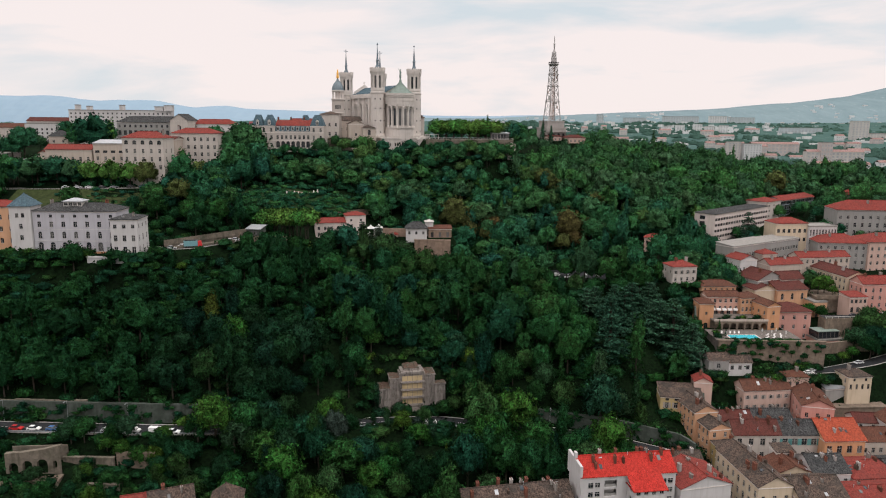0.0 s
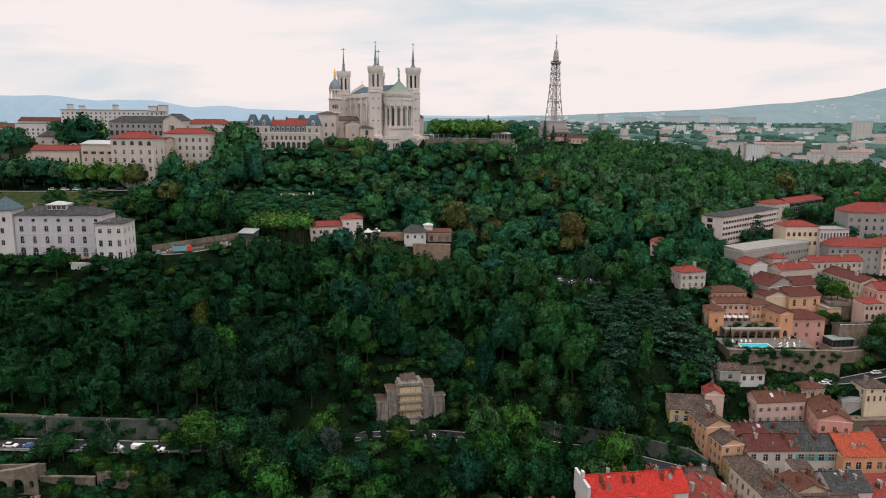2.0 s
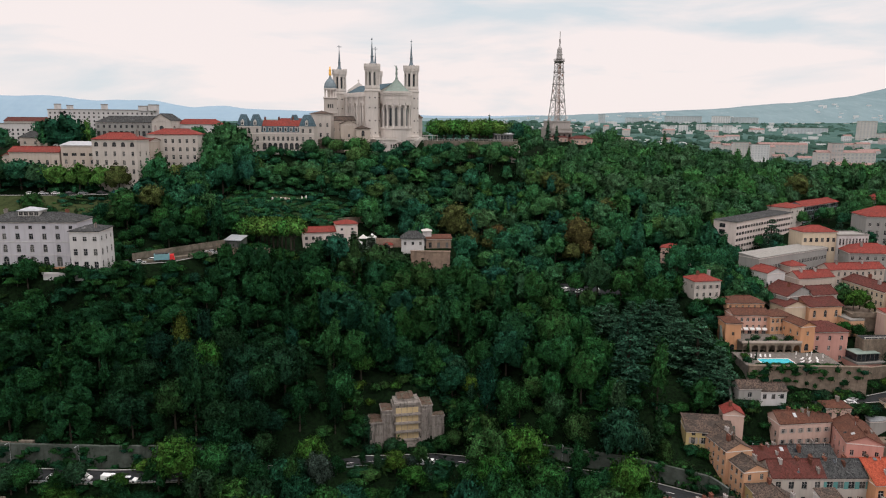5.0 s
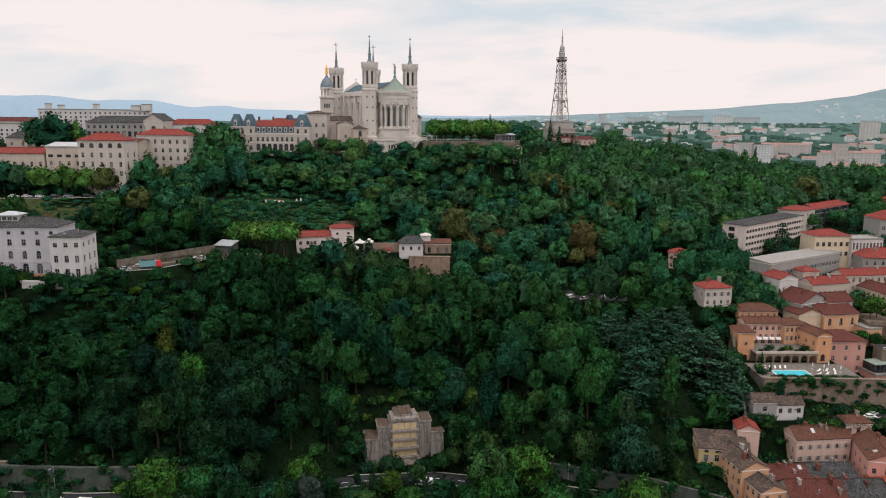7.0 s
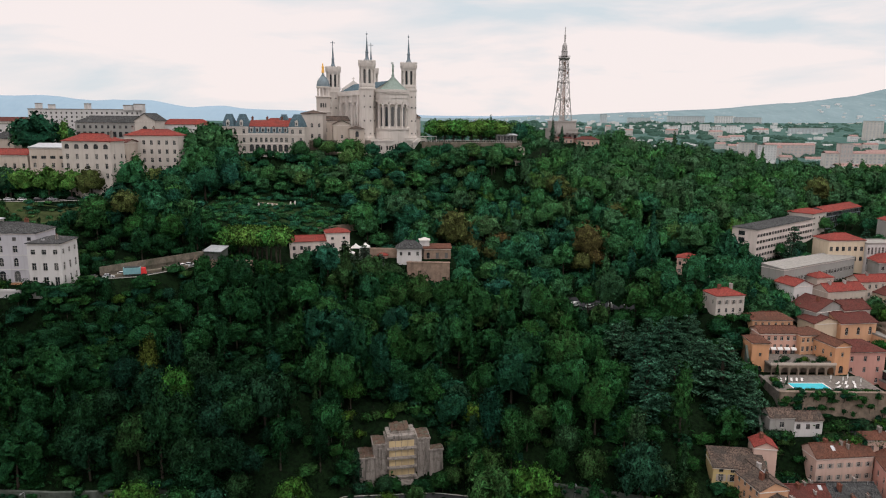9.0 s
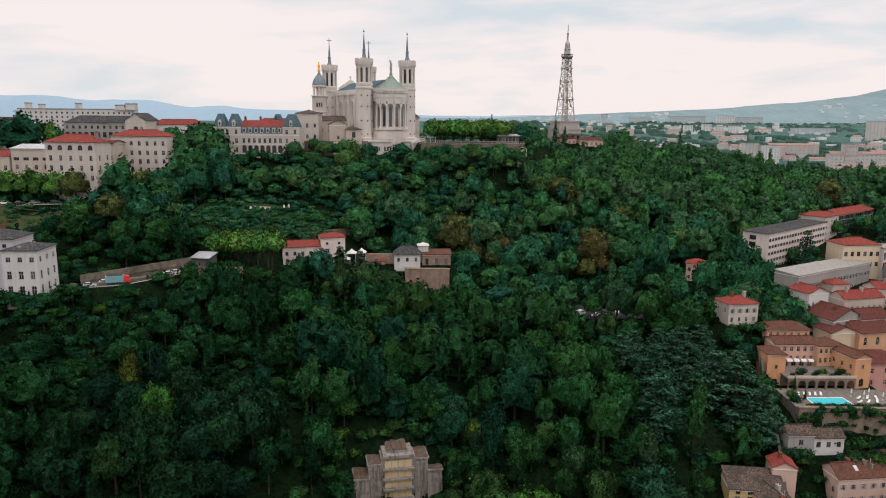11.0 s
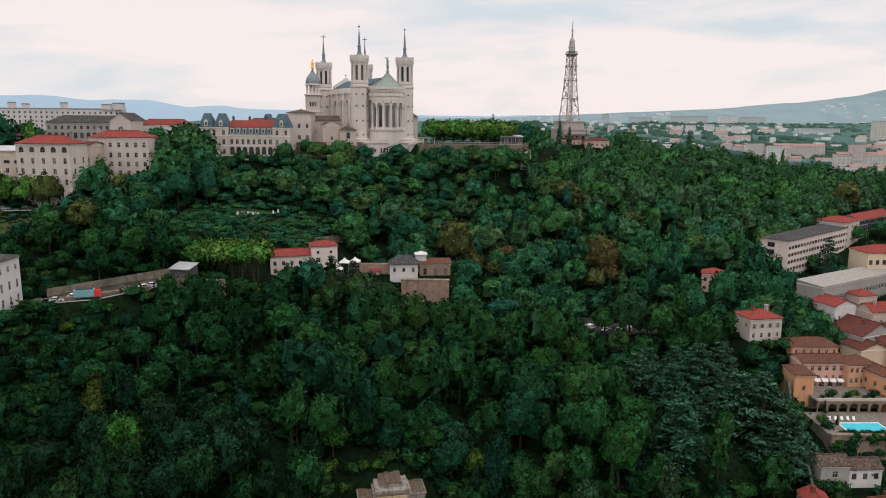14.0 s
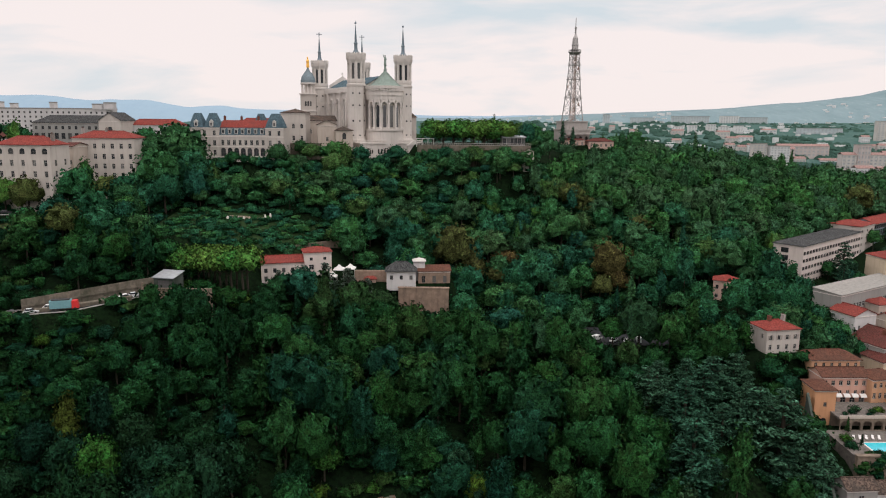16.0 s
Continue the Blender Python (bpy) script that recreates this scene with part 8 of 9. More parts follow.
def quad_mesh(name, quads, mats, tint=None, mat_index=None, norms=None):
    me = bpy.data.meshes.new(name)
    n = len(quads)
    me.vertices.add(4 * n)
    me.vertices.foreach_set("co", np.ascontiguousarray(quads, np.float32).ravel())
    me.loops.add(4 * n)
    me.loops.foreach_set("vertex_index", np.arange(4 * n, dtype=np.int32))
    me.polygons.add(n)
    me.polygons.foreach_set("loop_start", np.arange(0, 4 * n, 4, dtype=np.int32))
    if mat_index is not None:
        me.polygons.foreach_set("material_index", mat_index.astype(np.int32))
    for m in mats:
        me.materials.append(MATS[m])
    if tint is not None:
        at = me.attributes.new("tint", "FLOAT", "POINT")
        at.data.foreach_set("value", np.repeat(tint, 4).astype(np.float32))
    if norms is not None:
        cn = me.attributes.new("custom_normal", "FLOAT_VECTOR", "POINT")
        cn.data.foreach_set("vector", np.ascontiguousarray(np.repeat(norms, 4, axis=0), np.float32).ravel())
    me.update(calc_edges=True)
    return me


KINDS = {
    "broad": dict(n=950, size=0.42, trunk=(6.5, 0.32, 0.14, 5)),
    "tall": dict(n=950, size=0.38, trunk=(11.0, 0.28, 0.10, 3)),
    "spire": dict(n=1000, size=0.36, trunk=(13.0, 0.25, 0.05, 0)),
    "cedar": dict(n=1900, size=0.42, trunk=(15.0, 0.55, 0.10, 6)),
    "ball": dict(n=700, size=0.36, trunk=(4.2, 0.22, 0.12, 3)),
    "bush": dict(n=220, size=0.34, trunk=(0.8, 0.08, 0.04, 3)),
}
PROTO = {}
for kd, spec in KINDS.items():
    for var in range(6 if kd == "broad" else 4 if kd == "tall" else 2):
        cq = crown(17 * var + len(kd), kd, spec["n"], spec["size"])
        far = crown(17 * var + len(kd), kd, int(spec["n"] * (0.30 if kd != "bush" else 0.2)), spec["size"] * 1.5, 0.5, 0.65)
        tq = trunk_quads(*spec["trunk"], var)
        PROTO[kd, var] = (cq, far, tq)
CROWN_MESH = {}


def crown_mesh(kd, var, mat):
    if (kd, var, mat) not in CROWN_MESH:
        q, nn, inner = PROTO[kd, var][0]
        CROWN_MESH[kd, var, mat] = quad_mesh("crown", q, [mat], norms=nn)
    return CROWN_MESH[kd, var, mat]


TRUNK_MESH = {k: quad_mesh("trunk", v[2], ["bark"]) for k, v in PROTO.items()}
LABEL = {"leaf_tree": "dense green", "leaf_darkened": "darkened green", "leaf_pine": "grey-green feathery", "leaf_plane": "light green clipped", "leaf_autumn": "rusty autumn-tinted", "leaf_lime": "bright yellow-green", "leaf_silver": "silvery grey-green", "leaf_cedar": "dark blue-green"}
SORT = {"broad": "broadleaf tree", "tall": "tall slender tree", "spire": "conical conifer", "cedar": "spreading cedar", "ball": "pollarded plane tree", "bush": "shrub"}


def tree(kd, var, x, y, z, s, turn, mat="leaf_tree", where="on the slope", sz=None):
    sz = sz or s
    if y > 335 and kd in ("broad", "tall", "spire") and mat != "leaf_cedar":
        add_wood("leaf_autumn_wood" if mat == "leaf_autumn" else "leaf_wood", kd, var, x, y, z, s, sz, radians(turn), 0.94 if mat == "leaf_lime" else 0.75 + 0.25 * rt_.random() if mat == "leaf_autumn" else 0.15 + rt_.random() * 0.7)
        return
    root = thing("bush" if kd == "bush" else "tree", f"{LABEL[mat]} {SORT[kd]} {where}", "bush" if kd == "bush" else "tree", pose(x, y, z, 0, 0, turn) @ Matrix.Diagonal((s, s, sz, 1)), "hillside trees")
    part("trunk", TRUNK_MESH[kd, var], None, root)
    part("crown", crown_mesh(kd, var, mat), None, root)


def inside(poly, x, y):
    c = False
    for (ax, ay), (bx, by) in zip(poly, poly[1:] + poly[:1]):
        if (ay > y) != (by > y) and x < (bx - ax) * (y - ay) / (by - ay) + ax:
            c = not c
    return c


OPEN = [
    [(64, 120), (66, 236), (80, 262), (99, 268), (110, 318), (112, 328), (104, 332), (104, 350), (122, 352), (126, 330), (146, 350), (140, 372), (136, 398), (150, 420), (205, 470), (238, 486), (345, 486), (345, 120)],
    [(0, 150), (0, 212), (38, 226), (70, 226), (70, 150)],
    [(-320, 150), (-320, 229.5), (-74, 229.5), (-74, 212), (-88, 150)],
    [(-208, 286), (-131, 281), (-126, 300), (-96, 322), (-80, 326), (-80, 336), (-100, 333), (-128, 310), (-150, 306), (-208, 306)],
]
OPEN += [
    [(-78, 353), (-44, 355), (-27, 352), (0, 352), (0, 371), (-38, 377), (-46, 396), (-76, 384)],
    [(47, 345), (80, 345), (80, 370), (47, 370)],
    [(-330, 370), (-128, 370), (-128, 434), (-70, 456), (-20, 451), (38, 451), (64, 500), (64, 566), (-40, 600), (-140, 640), (-400, 680), (-400, 370)],
    [(60, 552), (106, 566), (106, 630), (60, 630)],
    [(98, 368), (120, 368), (120, 396), (98, 396)],
    [(-95, 344), (-66, 340), (-64, 358), (-80, 384), (-112, 366)],
    [(-225, 338), (-160, 338), (-150, 352), (-150, 364), (-225, 360)],
    [(-116, 366), (-82, 374), (-48, 394), (-58, 407), (-90, 411), (-118, 402)],
]


def taken(x, y, gap):
    for cx, cy, hx, hy, a in FOOT:
        dx, dy = x - cx, y - cy
        u, v = dx * math.cos(a) + dy * math.sin(a), -dx * math.sin(a) + dy * math.cos(a)
        if abs(u) < hx + gap and abs(v) < hy + gap:
            return True
    return False


def near_road(x, y, gap):
    for line, wide in ROADS:
        for (ax, ay, _), (bx, by, _) in zip(line[:-1], line[1:]):
            t = min(1, max(0, ((x - ax) * (bx - ax) + (y - ay) * (by - ay)) / ((bx - ax) ** 2 + (by - ay) ** 2)))
            if math.hypot(x - ax - t * (bx - ax), y - ay - t * (by - ay)) < wide / 2 + gap:
                return True
    return False


rt_ = random.Random(11)
wood = {"leaf_deep": [[], [], [], []], "leaf_haze": [[], [], [], []], "leaf_wood": [[], [], [], []], "leaf_autumn_wood": [[], [], [], []]}
single = 0
places = []
step = 9.3
yy = 188.0
row = 0
while yy < 660:
    xx = -330.0 + (row % 2) * step / 2
    while xx < 330:
        x, y = xx + rt_.uniform(-3.8, 3.8), yy + rt_.uniform(-3.6, 3.6)
        xx += step
        if abs(x) > 0.66 * y + 10 or (y > 600 and x < 20):
            continue
        if any(inside(p, x, y) for p in OPEN) or taken(x, y, 3.6) or near_road(x, y, 3.0 if x < -70 else 3.6 if x > 22 else 0.4):
            continue
        places.append((x, y))
    yy += step * 0.87
    row += 1


# younger trees close the gaps between the first ones
for k in range(9000):
    x, y = rt_.uniform(-330, 330), rt_.uniform(222, 600)
    if abs(x) > 0.66 * y + 10 or any(inside(p, x, y) for p in OPEN) or taken(x, y, 3.4) or near_road(x, y, 3.0 if x < -70 else 3.6 if x > 22 else 0.6):
        continue
    if min((x - a) ** 2 + (y - b) ** 2 for a, b in places) > 36:
        places.append((x, y))


def hue(x, y):
    return 0.5 + 0.5 * noise.noise(Vector((x * 0.03, y * 0.03, 4.0)))


def add_wood(key, kd, var, x, y, z, s, sz, turn, tint):
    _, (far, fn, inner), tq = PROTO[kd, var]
    # trees low on the slope take the ramp with painted-in darkness
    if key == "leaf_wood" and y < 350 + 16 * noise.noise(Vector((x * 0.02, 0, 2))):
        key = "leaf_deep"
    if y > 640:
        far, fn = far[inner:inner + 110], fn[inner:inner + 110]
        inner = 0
    c, sn = math.cos(turn), math.sin(turn)
    m = np.array([[c * s, -sn * s, 0], [sn * s, c * s, 0], [0, 0, sz]])
    q = far @ m.T + (x, y, z)
    t = tq[:10] @ m.T + (x, y, z)
    spin = np.array([[c, -sn, 0], [sn, c, 0], [0, 0, 1]])
    wood[key][0].append(np.concatenate([q, t]))
    wood[key][3].append(np.concatenate([fn @ spin.T, face_normals(t)]))
    wood[key][1].append(np.full(len(q) + len(t), tint))
    wood[key][2].append(np.concatenate([np.zeros(len(q)), np.ones(len(t))]))


for x, y in places:
    z = float(ground_z(x, y))
    kd = rt_.choices(["broad", "tall", "spire"], [0.72, 0.22, 0.06])[0]
    var = rt_.randrange(6 if kd == "broad" else 4 if kd == "tall" else 2)
    s = rt_.choice((0.72, 0.85, 0.95, 1.0, 1.1, 1.2, 1.42)) * rt_.uniform(0.95, 1.08)
    s *= 1.12 if y < 380 else 1.25
    sz = s * (rt_.uniform(0.75, 1.25) if y > 340 else rt_.uniform(0.9, 1.45))
    if -36 < x < 6 and 226 < y < 262:
        s, sz = s * 0.6, sz * 0.5
    if kd == "tall":
        sz *= 0.95
    if x < -128 and y > 306 and y < 345:
        s, sz = s * 0.75, sz * 0.7
    if -114 < x < 0 and y > 408:
        s, sz = s * 0.9, sz * 0.74
    if y > 300 and kd == "tall" and rt_.random() < 0.7:
        kd, var = "broad", rt_.randrange(6)
    z = z - 1.3 * s
    turn = rt_.uniform(0, 360)
    sz = max(sz, 0.72 * s)
    if x < -160 and 262 < y < 292:
        kd, var, s, sz = "bush", int(x) % 2, 1.9 * s, 1.7 * s
    cedar_zone = 60 < x < 103 and 282 < y < 332
    autumn = 0 < x < 90 and 375 < y < 450 and rt_.random() < 0.2 or x > -40 and rt_.random() < 0.008
    if autumn and kd != "broad":
        autumn = False
    if -134 < x < -95 and 282 < y < 318:
        s, sz = s * 0.62, sz * 0.52
    elif -150 < x < -108 and 262 < y < 283:
        s, sz = s * 0.9, sz * 0.72
    elif -102 < x < -64 and 324 < y < 342:
        s, sz = s * 0.8, sz * 0.65
    elif 50 < x < 112 and 515 < y < 605:
        s, sz = s * 0.75, sz * 0.6
    if cedar_zone:
        if rt_.random() < 0.62:
            tree("cedar", rt_.randrange(2), x, y, z, s * 1.3, turn, "leaf_cedar", "at the wood's edge", s * rt_.uniform(0.8, 1.0))
        continue
    if y < 272 and -110 < x < 100 and single < 150:
        mat = rt_.choices(["leaf_tree", "leaf_autumn", "leaf_lime", "leaf_silver"], [0.93, 0.01, 0.045, 0.015] if y > 248 or x < -72 else [0.83, 0.01, 0.14, 0.02])[0]
        if mat == "leaf_lime":
            kd, var = "broad", rt_.randrange(6)
        # towards the dim lower left the leaf colour itself is darker
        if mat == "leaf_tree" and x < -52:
            mat = "leaf_darkened"
        tree(kd, var, x, y, z, s, turn, mat, "on the wooded slope", sz)
        single += 1
    else:
        # tint drops low on the slope, rises far off: painted darkness, painted haze
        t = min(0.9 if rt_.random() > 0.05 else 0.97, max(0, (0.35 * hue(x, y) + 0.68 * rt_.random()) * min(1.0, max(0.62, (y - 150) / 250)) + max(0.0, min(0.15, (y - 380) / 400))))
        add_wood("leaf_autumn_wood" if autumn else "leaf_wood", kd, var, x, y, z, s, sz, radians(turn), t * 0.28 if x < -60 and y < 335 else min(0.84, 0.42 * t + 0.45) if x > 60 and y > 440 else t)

for x, y, w in ((-54, 356, 0.85), (-46, 355, 1.05), (-38, 356, 1.0), (-31, 355, 0.85), (-63, 354, 0.7)):
    tree("cedar", int(-x) % 2, x, y, float(ground_z(x, y)) - 0.5, w, 53 * x, "leaf_pine", "before the pink house", w)
# pollarded planes on the garden terrace, and the esplanade's clipped limes
for k in range(12):
    x, y = -92 + (k % 6) * 3.9, 343 + (k // 6) * 5.0
    tree("ball", k % 2, x, y, 91.3, 2.2, 40 * k, "leaf_plane", "on the garden terrace")
for k in range(11):
    x, y = -98 + k * 3.1, 338.5 + 1.4 * (k % 3)
    tree("bush", k % 2, x, y, float(ground_z(x, y)) - 0.3, 1.7 + 0.35 * (k % 3), 70 * k, "leaf_plane" if k % 3 else "leaf_tree", "below the garden terrace")
for k in range(16):
    x, y = -11 + (k % 8) * 5.2, 460 + (k // 8) * 7.0
    tree("ball", k % 2, x, y, 134.0, 2.15 + 0.15 * (k % 3), 40 * k, "leaf_plane", "on the esplanade")
for k in range(22):
    x, y = 36 + (k % 6) * 5.0 + 2 * (k % 2), 446 + (k // 6) * 7.0
    tree("broad", k % 4, x, y, float(ground_z(x, y)) - 0.3, 0.62 + 0.08 * (k % 4), 70 * k, "leaf_tree", "beside the esplanade")
for k in range(11):
    x, y = -15 + k * 5.0, 447.5 + (k % 3)
    tree("broad", k % 4, x, y, float(ground_z(x, y)) - 0.3, 0.95 + 0.1 * (k % 3), 77 * k, "leaf_tree", "below the esplanade wall")
# trees before and between the convent buildings

def plant_beside(x, y, s, kd, mat):
    if -230 < x < -128 and 350 < y < 375:
        return
    if s > 0.1:
        tree(kd, rt_.randrange(2), x, y, float(ground_z(x, y)) - 0.2, s, rt_.uniform(0, 360), mat, "beside the buildings")


for spot in (
        (-206, 366, 1.5, 'broad', 'leaf_tree'), (-190, 364, 1.5, 'broad', 'leaf_tree'), (-176, 364, 1.0, 'broad', 'leaf_tree'), (-150, 392, 1.3, 'tall', 'leaf_tree'), (-214, 362, 1.5, 'broad', 'leaf_tree'), (-183, 366, 1.6, 'tall', 'leaf_tree'),
        (-152, 362, 1.1, 'broad', 'leaf_tree'), (-144, 368, 1.2, 'broad', 'leaf_tree'), (-136, 374, 1.3, 'broad', 'leaf_autumn'), (-128, 380, 1.3, 'broad', 'leaf_tree'), (-238, 372, 1.4, 'broad', 'leaf_tree'), (-246, 380, 1.3, 'broad', 'leaf_tree'),
        (-226, 362, 1.2, 'broad', 'leaf_tree'), (-198, 356, 1.0, 'broad', 'leaf_lime'), (-186, 354, 1.0, 'broad', 'leaf_lime'), (-170, 356, 1.0, 'broad', 'leaf_autumn'), (-162, 354, 0.95, 'broad', 'leaf_autumn'), (-131, 396, 1.5, 'broad', 'leaf_tree'),
        (-124, 402, 2.4, 'broad', 'leaf_tree'), (-114, 412, 2.0, 'broad', 'leaf_tree'), (-128, 416, 2.5, 'broad', 'leaf_tree'), (-118, 392, 1.7, 'broad', 'leaf_tree'), (-108, 404, 0.88, 'broad', 'leaf_tree')):
    plant_beside(*spot)
for spot in (
        (-98, 418, 0.72, 'broad', 'leaf_tree'), (-88, 432, 0.61, 'broad', 'leaf_tree'), (-37, 262, 0.6, 'broad', 'leaf_tree'), (-41, 268, 0.8, 'broad', 'leaf_tree'), (1, 262, 0.8, 'broad', 'leaf_tree'), (5, 266, 1.0, 'broad', 'leaf_tree'),
        (134, 402, 0.9, 'broad', 'leaf_tree'), (127, 394, 0.9, 'tall', 'leaf_tree'), (131, 362, 1.0, 'broad', 'leaf_tree'), (137, 358, 0.8, 'broad', 'leaf_tree'), (139, 348, 0.75, 'broad', 'leaf_tree'), (171, 333, 0.7, 'broad', 'leaf_lime'),
        (176, 330, 0.7, 'broad', 'leaf_tree'), (178, 304, 1.2, 'broad', 'leaf_tree'), (186, 303, 1.3, 'broad', 'leaf_tree'), (181, 297, 1.1, 'broad', 'leaf_tree'), (194, 414, 0.9, 'broad', 'leaf_tree'), (172, 411, 0.9, 'broad', 'leaf_tree'),
        (236, 432, 0.9, 'broad', 'leaf_tree'), (228, 436, 1.0, 'broad', 'leaf_tree'), (246, 428, 0.8, 'broad', 'leaf_tree'), (258, 430, 0.9, 'broad', 'leaf_tree'), (210, 446, 0.7, 'broad', 'leaf_tree'), (-24, 283, 1.1, 'tall', 'leaf_tree')):
    plant_beside(*spot)
for spot in (
        (-16, 284, 1.0, 'broad', 'leaf_tree'), (-8, 284, 1.1, 'tall', 'leaf_tree'), (-75, 456, 1.0, 'broad', 'leaf_tree'), (-258, 520, 1.8, 'broad', 'leaf_tree'), (-270, 512, 1.9, 'broad', 'leaf_tree'), (-282, 520, 1.8, 'broad', 'leaf_tree'),
        (-248, 512, 1.5, 'broad', 'leaf_tree'), (-232, 480, 1.5, 'tall', 'leaf_lime'), (-300, 500, 1.4, 'broad', 'leaf_tree'), (-312, 508, 1.4, 'broad', 'leaf_tree'), (-326, 500, 1.3, 'broad', 'leaf_tree'), (-288, 470, 1.1, 'broad', 'leaf_tree'),
        (-300, 464, 1.1, 'broad', 'leaf_tree'), (-172, 560, 1.3, 'broad', 'leaf_tree'), (-160, 540, 1.4, 'broad', 'leaf_tree'), (-148, 520, 1.4, 'broad', 'leaf_tree'), (48, 520, 1.3, 'broad', 'leaf_tree'), (58, 540, 1.2, 'broad', 'leaf_tree'),
        (40, 545, 1.3, 'broad', 'leaf_tree'), (70, 572, 1.55, 'spire', 'leaf_cedar'), (76, 568, 1.4, 'spire', 'leaf_cedar'), (112, 590, 0.8, 'broad', 'leaf_tree'), (120, 600, 0.9, 'broad', 'leaf_tree'), (184, 338, 0.01, 'ball', 'leaf_tree')):
    plant_beside(*spot)
for spot in (
        (186, 300, 1.25, 'broad', 'leaf_tree'), (194, 298, 1.35, 'broad', 'leaf_tree'), (202, 296, 1.3, 'broad', 'leaf_tree'), (150, 292.5, 0.8, 'ball', 'leaf_tree'), (156, 292.6, 0.8, 'ball', 'leaf_tree'), (162, 293, 0.8, 'ball', 'leaf_tree'),
        (168, 294, 0.85, 'ball', 'leaf_tree'), (174, 298, 1.0, 'ball', 'leaf_lime'), (136, 374, 1.0, 'broad', 'leaf_tree'), (130, 386, 0.9, 'broad', 'leaf_tree'), (142, 400, 0.95, 'spire', 'leaf_tree'), (166, 402, 0.9, 'cedar', 'leaf_cedar'),
        (176, 408, 0.8, 'broad', 'leaf_tree'), (190, 420, 0.8, 'cedar', 'leaf_cedar'), (180, 424, 0.9, 'broad', 'leaf_tree'), (128, 356, 1.0, 'broad', 'leaf_tree'), (133, 342, 0.9, 'broad', 'leaf_tree'), (172, 350, 0.8, 'broad', 'leaf_tree'),
        (178, 346, 0.7, 'broad', 'leaf_tree'), (222, 420, 0.9, 'broad', 'leaf_tree'), (230, 425, 1.0, 'broad', 'leaf_tree'), (216, 428, 1.0, 'cedar', 'leaf_cedar'), (240, 470, 1.1, 'broad', 'leaf_tree'), (252, 478, 1.1, 'broad', 'leaf_tree')):
    plant_beside(*spot)
for spot in (
        (228, 470, 1.0, 'broad', 'leaf_tree'), (-104, 212, 0.8, 'broad', 'leaf_tree'), (-122, 211, 0.9, 'broad', 'leaf_tree'), (-94, 210, 0.7, 'broad', 'leaf_tree'), (-86, 206, 0.8, 'broad', 'leaf_tree'), (-150, 210, 0.8, 'broad', 'leaf_lime'),
        (-142, 207, 0.6, 'broad', 'leaf_tree'), (-117, 297, 0.5, 'broad', 'leaf_tree'), (-110, 300, 0.55, 'broad', 'leaf_tree'), (-103, 306, 0.6, 'broad', 'leaf_tree'), (-98, 312, 0.7, 'broad', 'leaf_tree'), (-93, 318, 0.8, 'broad', 'leaf_tree'),
        (-112, 200, 0.6, 'broad', 'leaf_tree'), (-100, 198, 0.6, 'broad', 'leaf_tree'), (-90, 194, 0.8, 'broad', 'leaf_tree'), (-104, 188, 0.8, 'broad', 'leaf_tree'), (-120, 190, 0.7, 'broad', 'leaf_tree'), (-78, 196, 0.9, 'broad', 'leaf_tree'),
        (-70, 190, 0.9, 'broad', 'leaf_tree'), (31, 226, 0.6, 'broad', 'leaf_lime'), (36, 229, 0.6, 'broad', 'leaf_lime')):
    plant_beside(*spot)
for k in range(84):
    zone = k % 6
    if zone == 0:
        x, y = rt_.uniform(-150, -78), rt_.uniform(190, 211)
    elif zone == 1:
        x, y = rt_.uniform(-108, -68), rt_.uniform(340, 382)
    elif zone == 2:
        x, y = rt_.uniform(110, 160), rt_.uniform(274.5, 281)
    elif zone == 3:
        x, y = rt_.uniform(-178, -151), rt_.uniform(284, 288)
    elif zone == 4:
        x, y = rt_.uniform(-190, -130), rt_.uniform(314, 345)
    else:
        x, y = rt_.uniform(-150, -80), rt_.uniform(224.5, 228)
    if taken(x, y, 0.8) or near_road(x, y, 0.6):
        continue
    tree("bush", k % 2, x, y, float(ground_z(x, y)) - 0.2, rt_.uniform(0.9, 2.0), rt_.uniform(0, 360), "leaf_tree", "in the gardens")

def plant_between(x, y, s, kd, mat):
    if -230 < x < -128 and 350 < y < 375:
        return
    while near_road(x, y, 1.5):
        y -= 1.5
    if not taken(x, y, 0.8):
        tree(kd, rt_.randrange(2), x, y, float(ground_z(x, y)) - 0.2, s, rt_.uniform(0, 360), mat, "between the buildings and gardens")


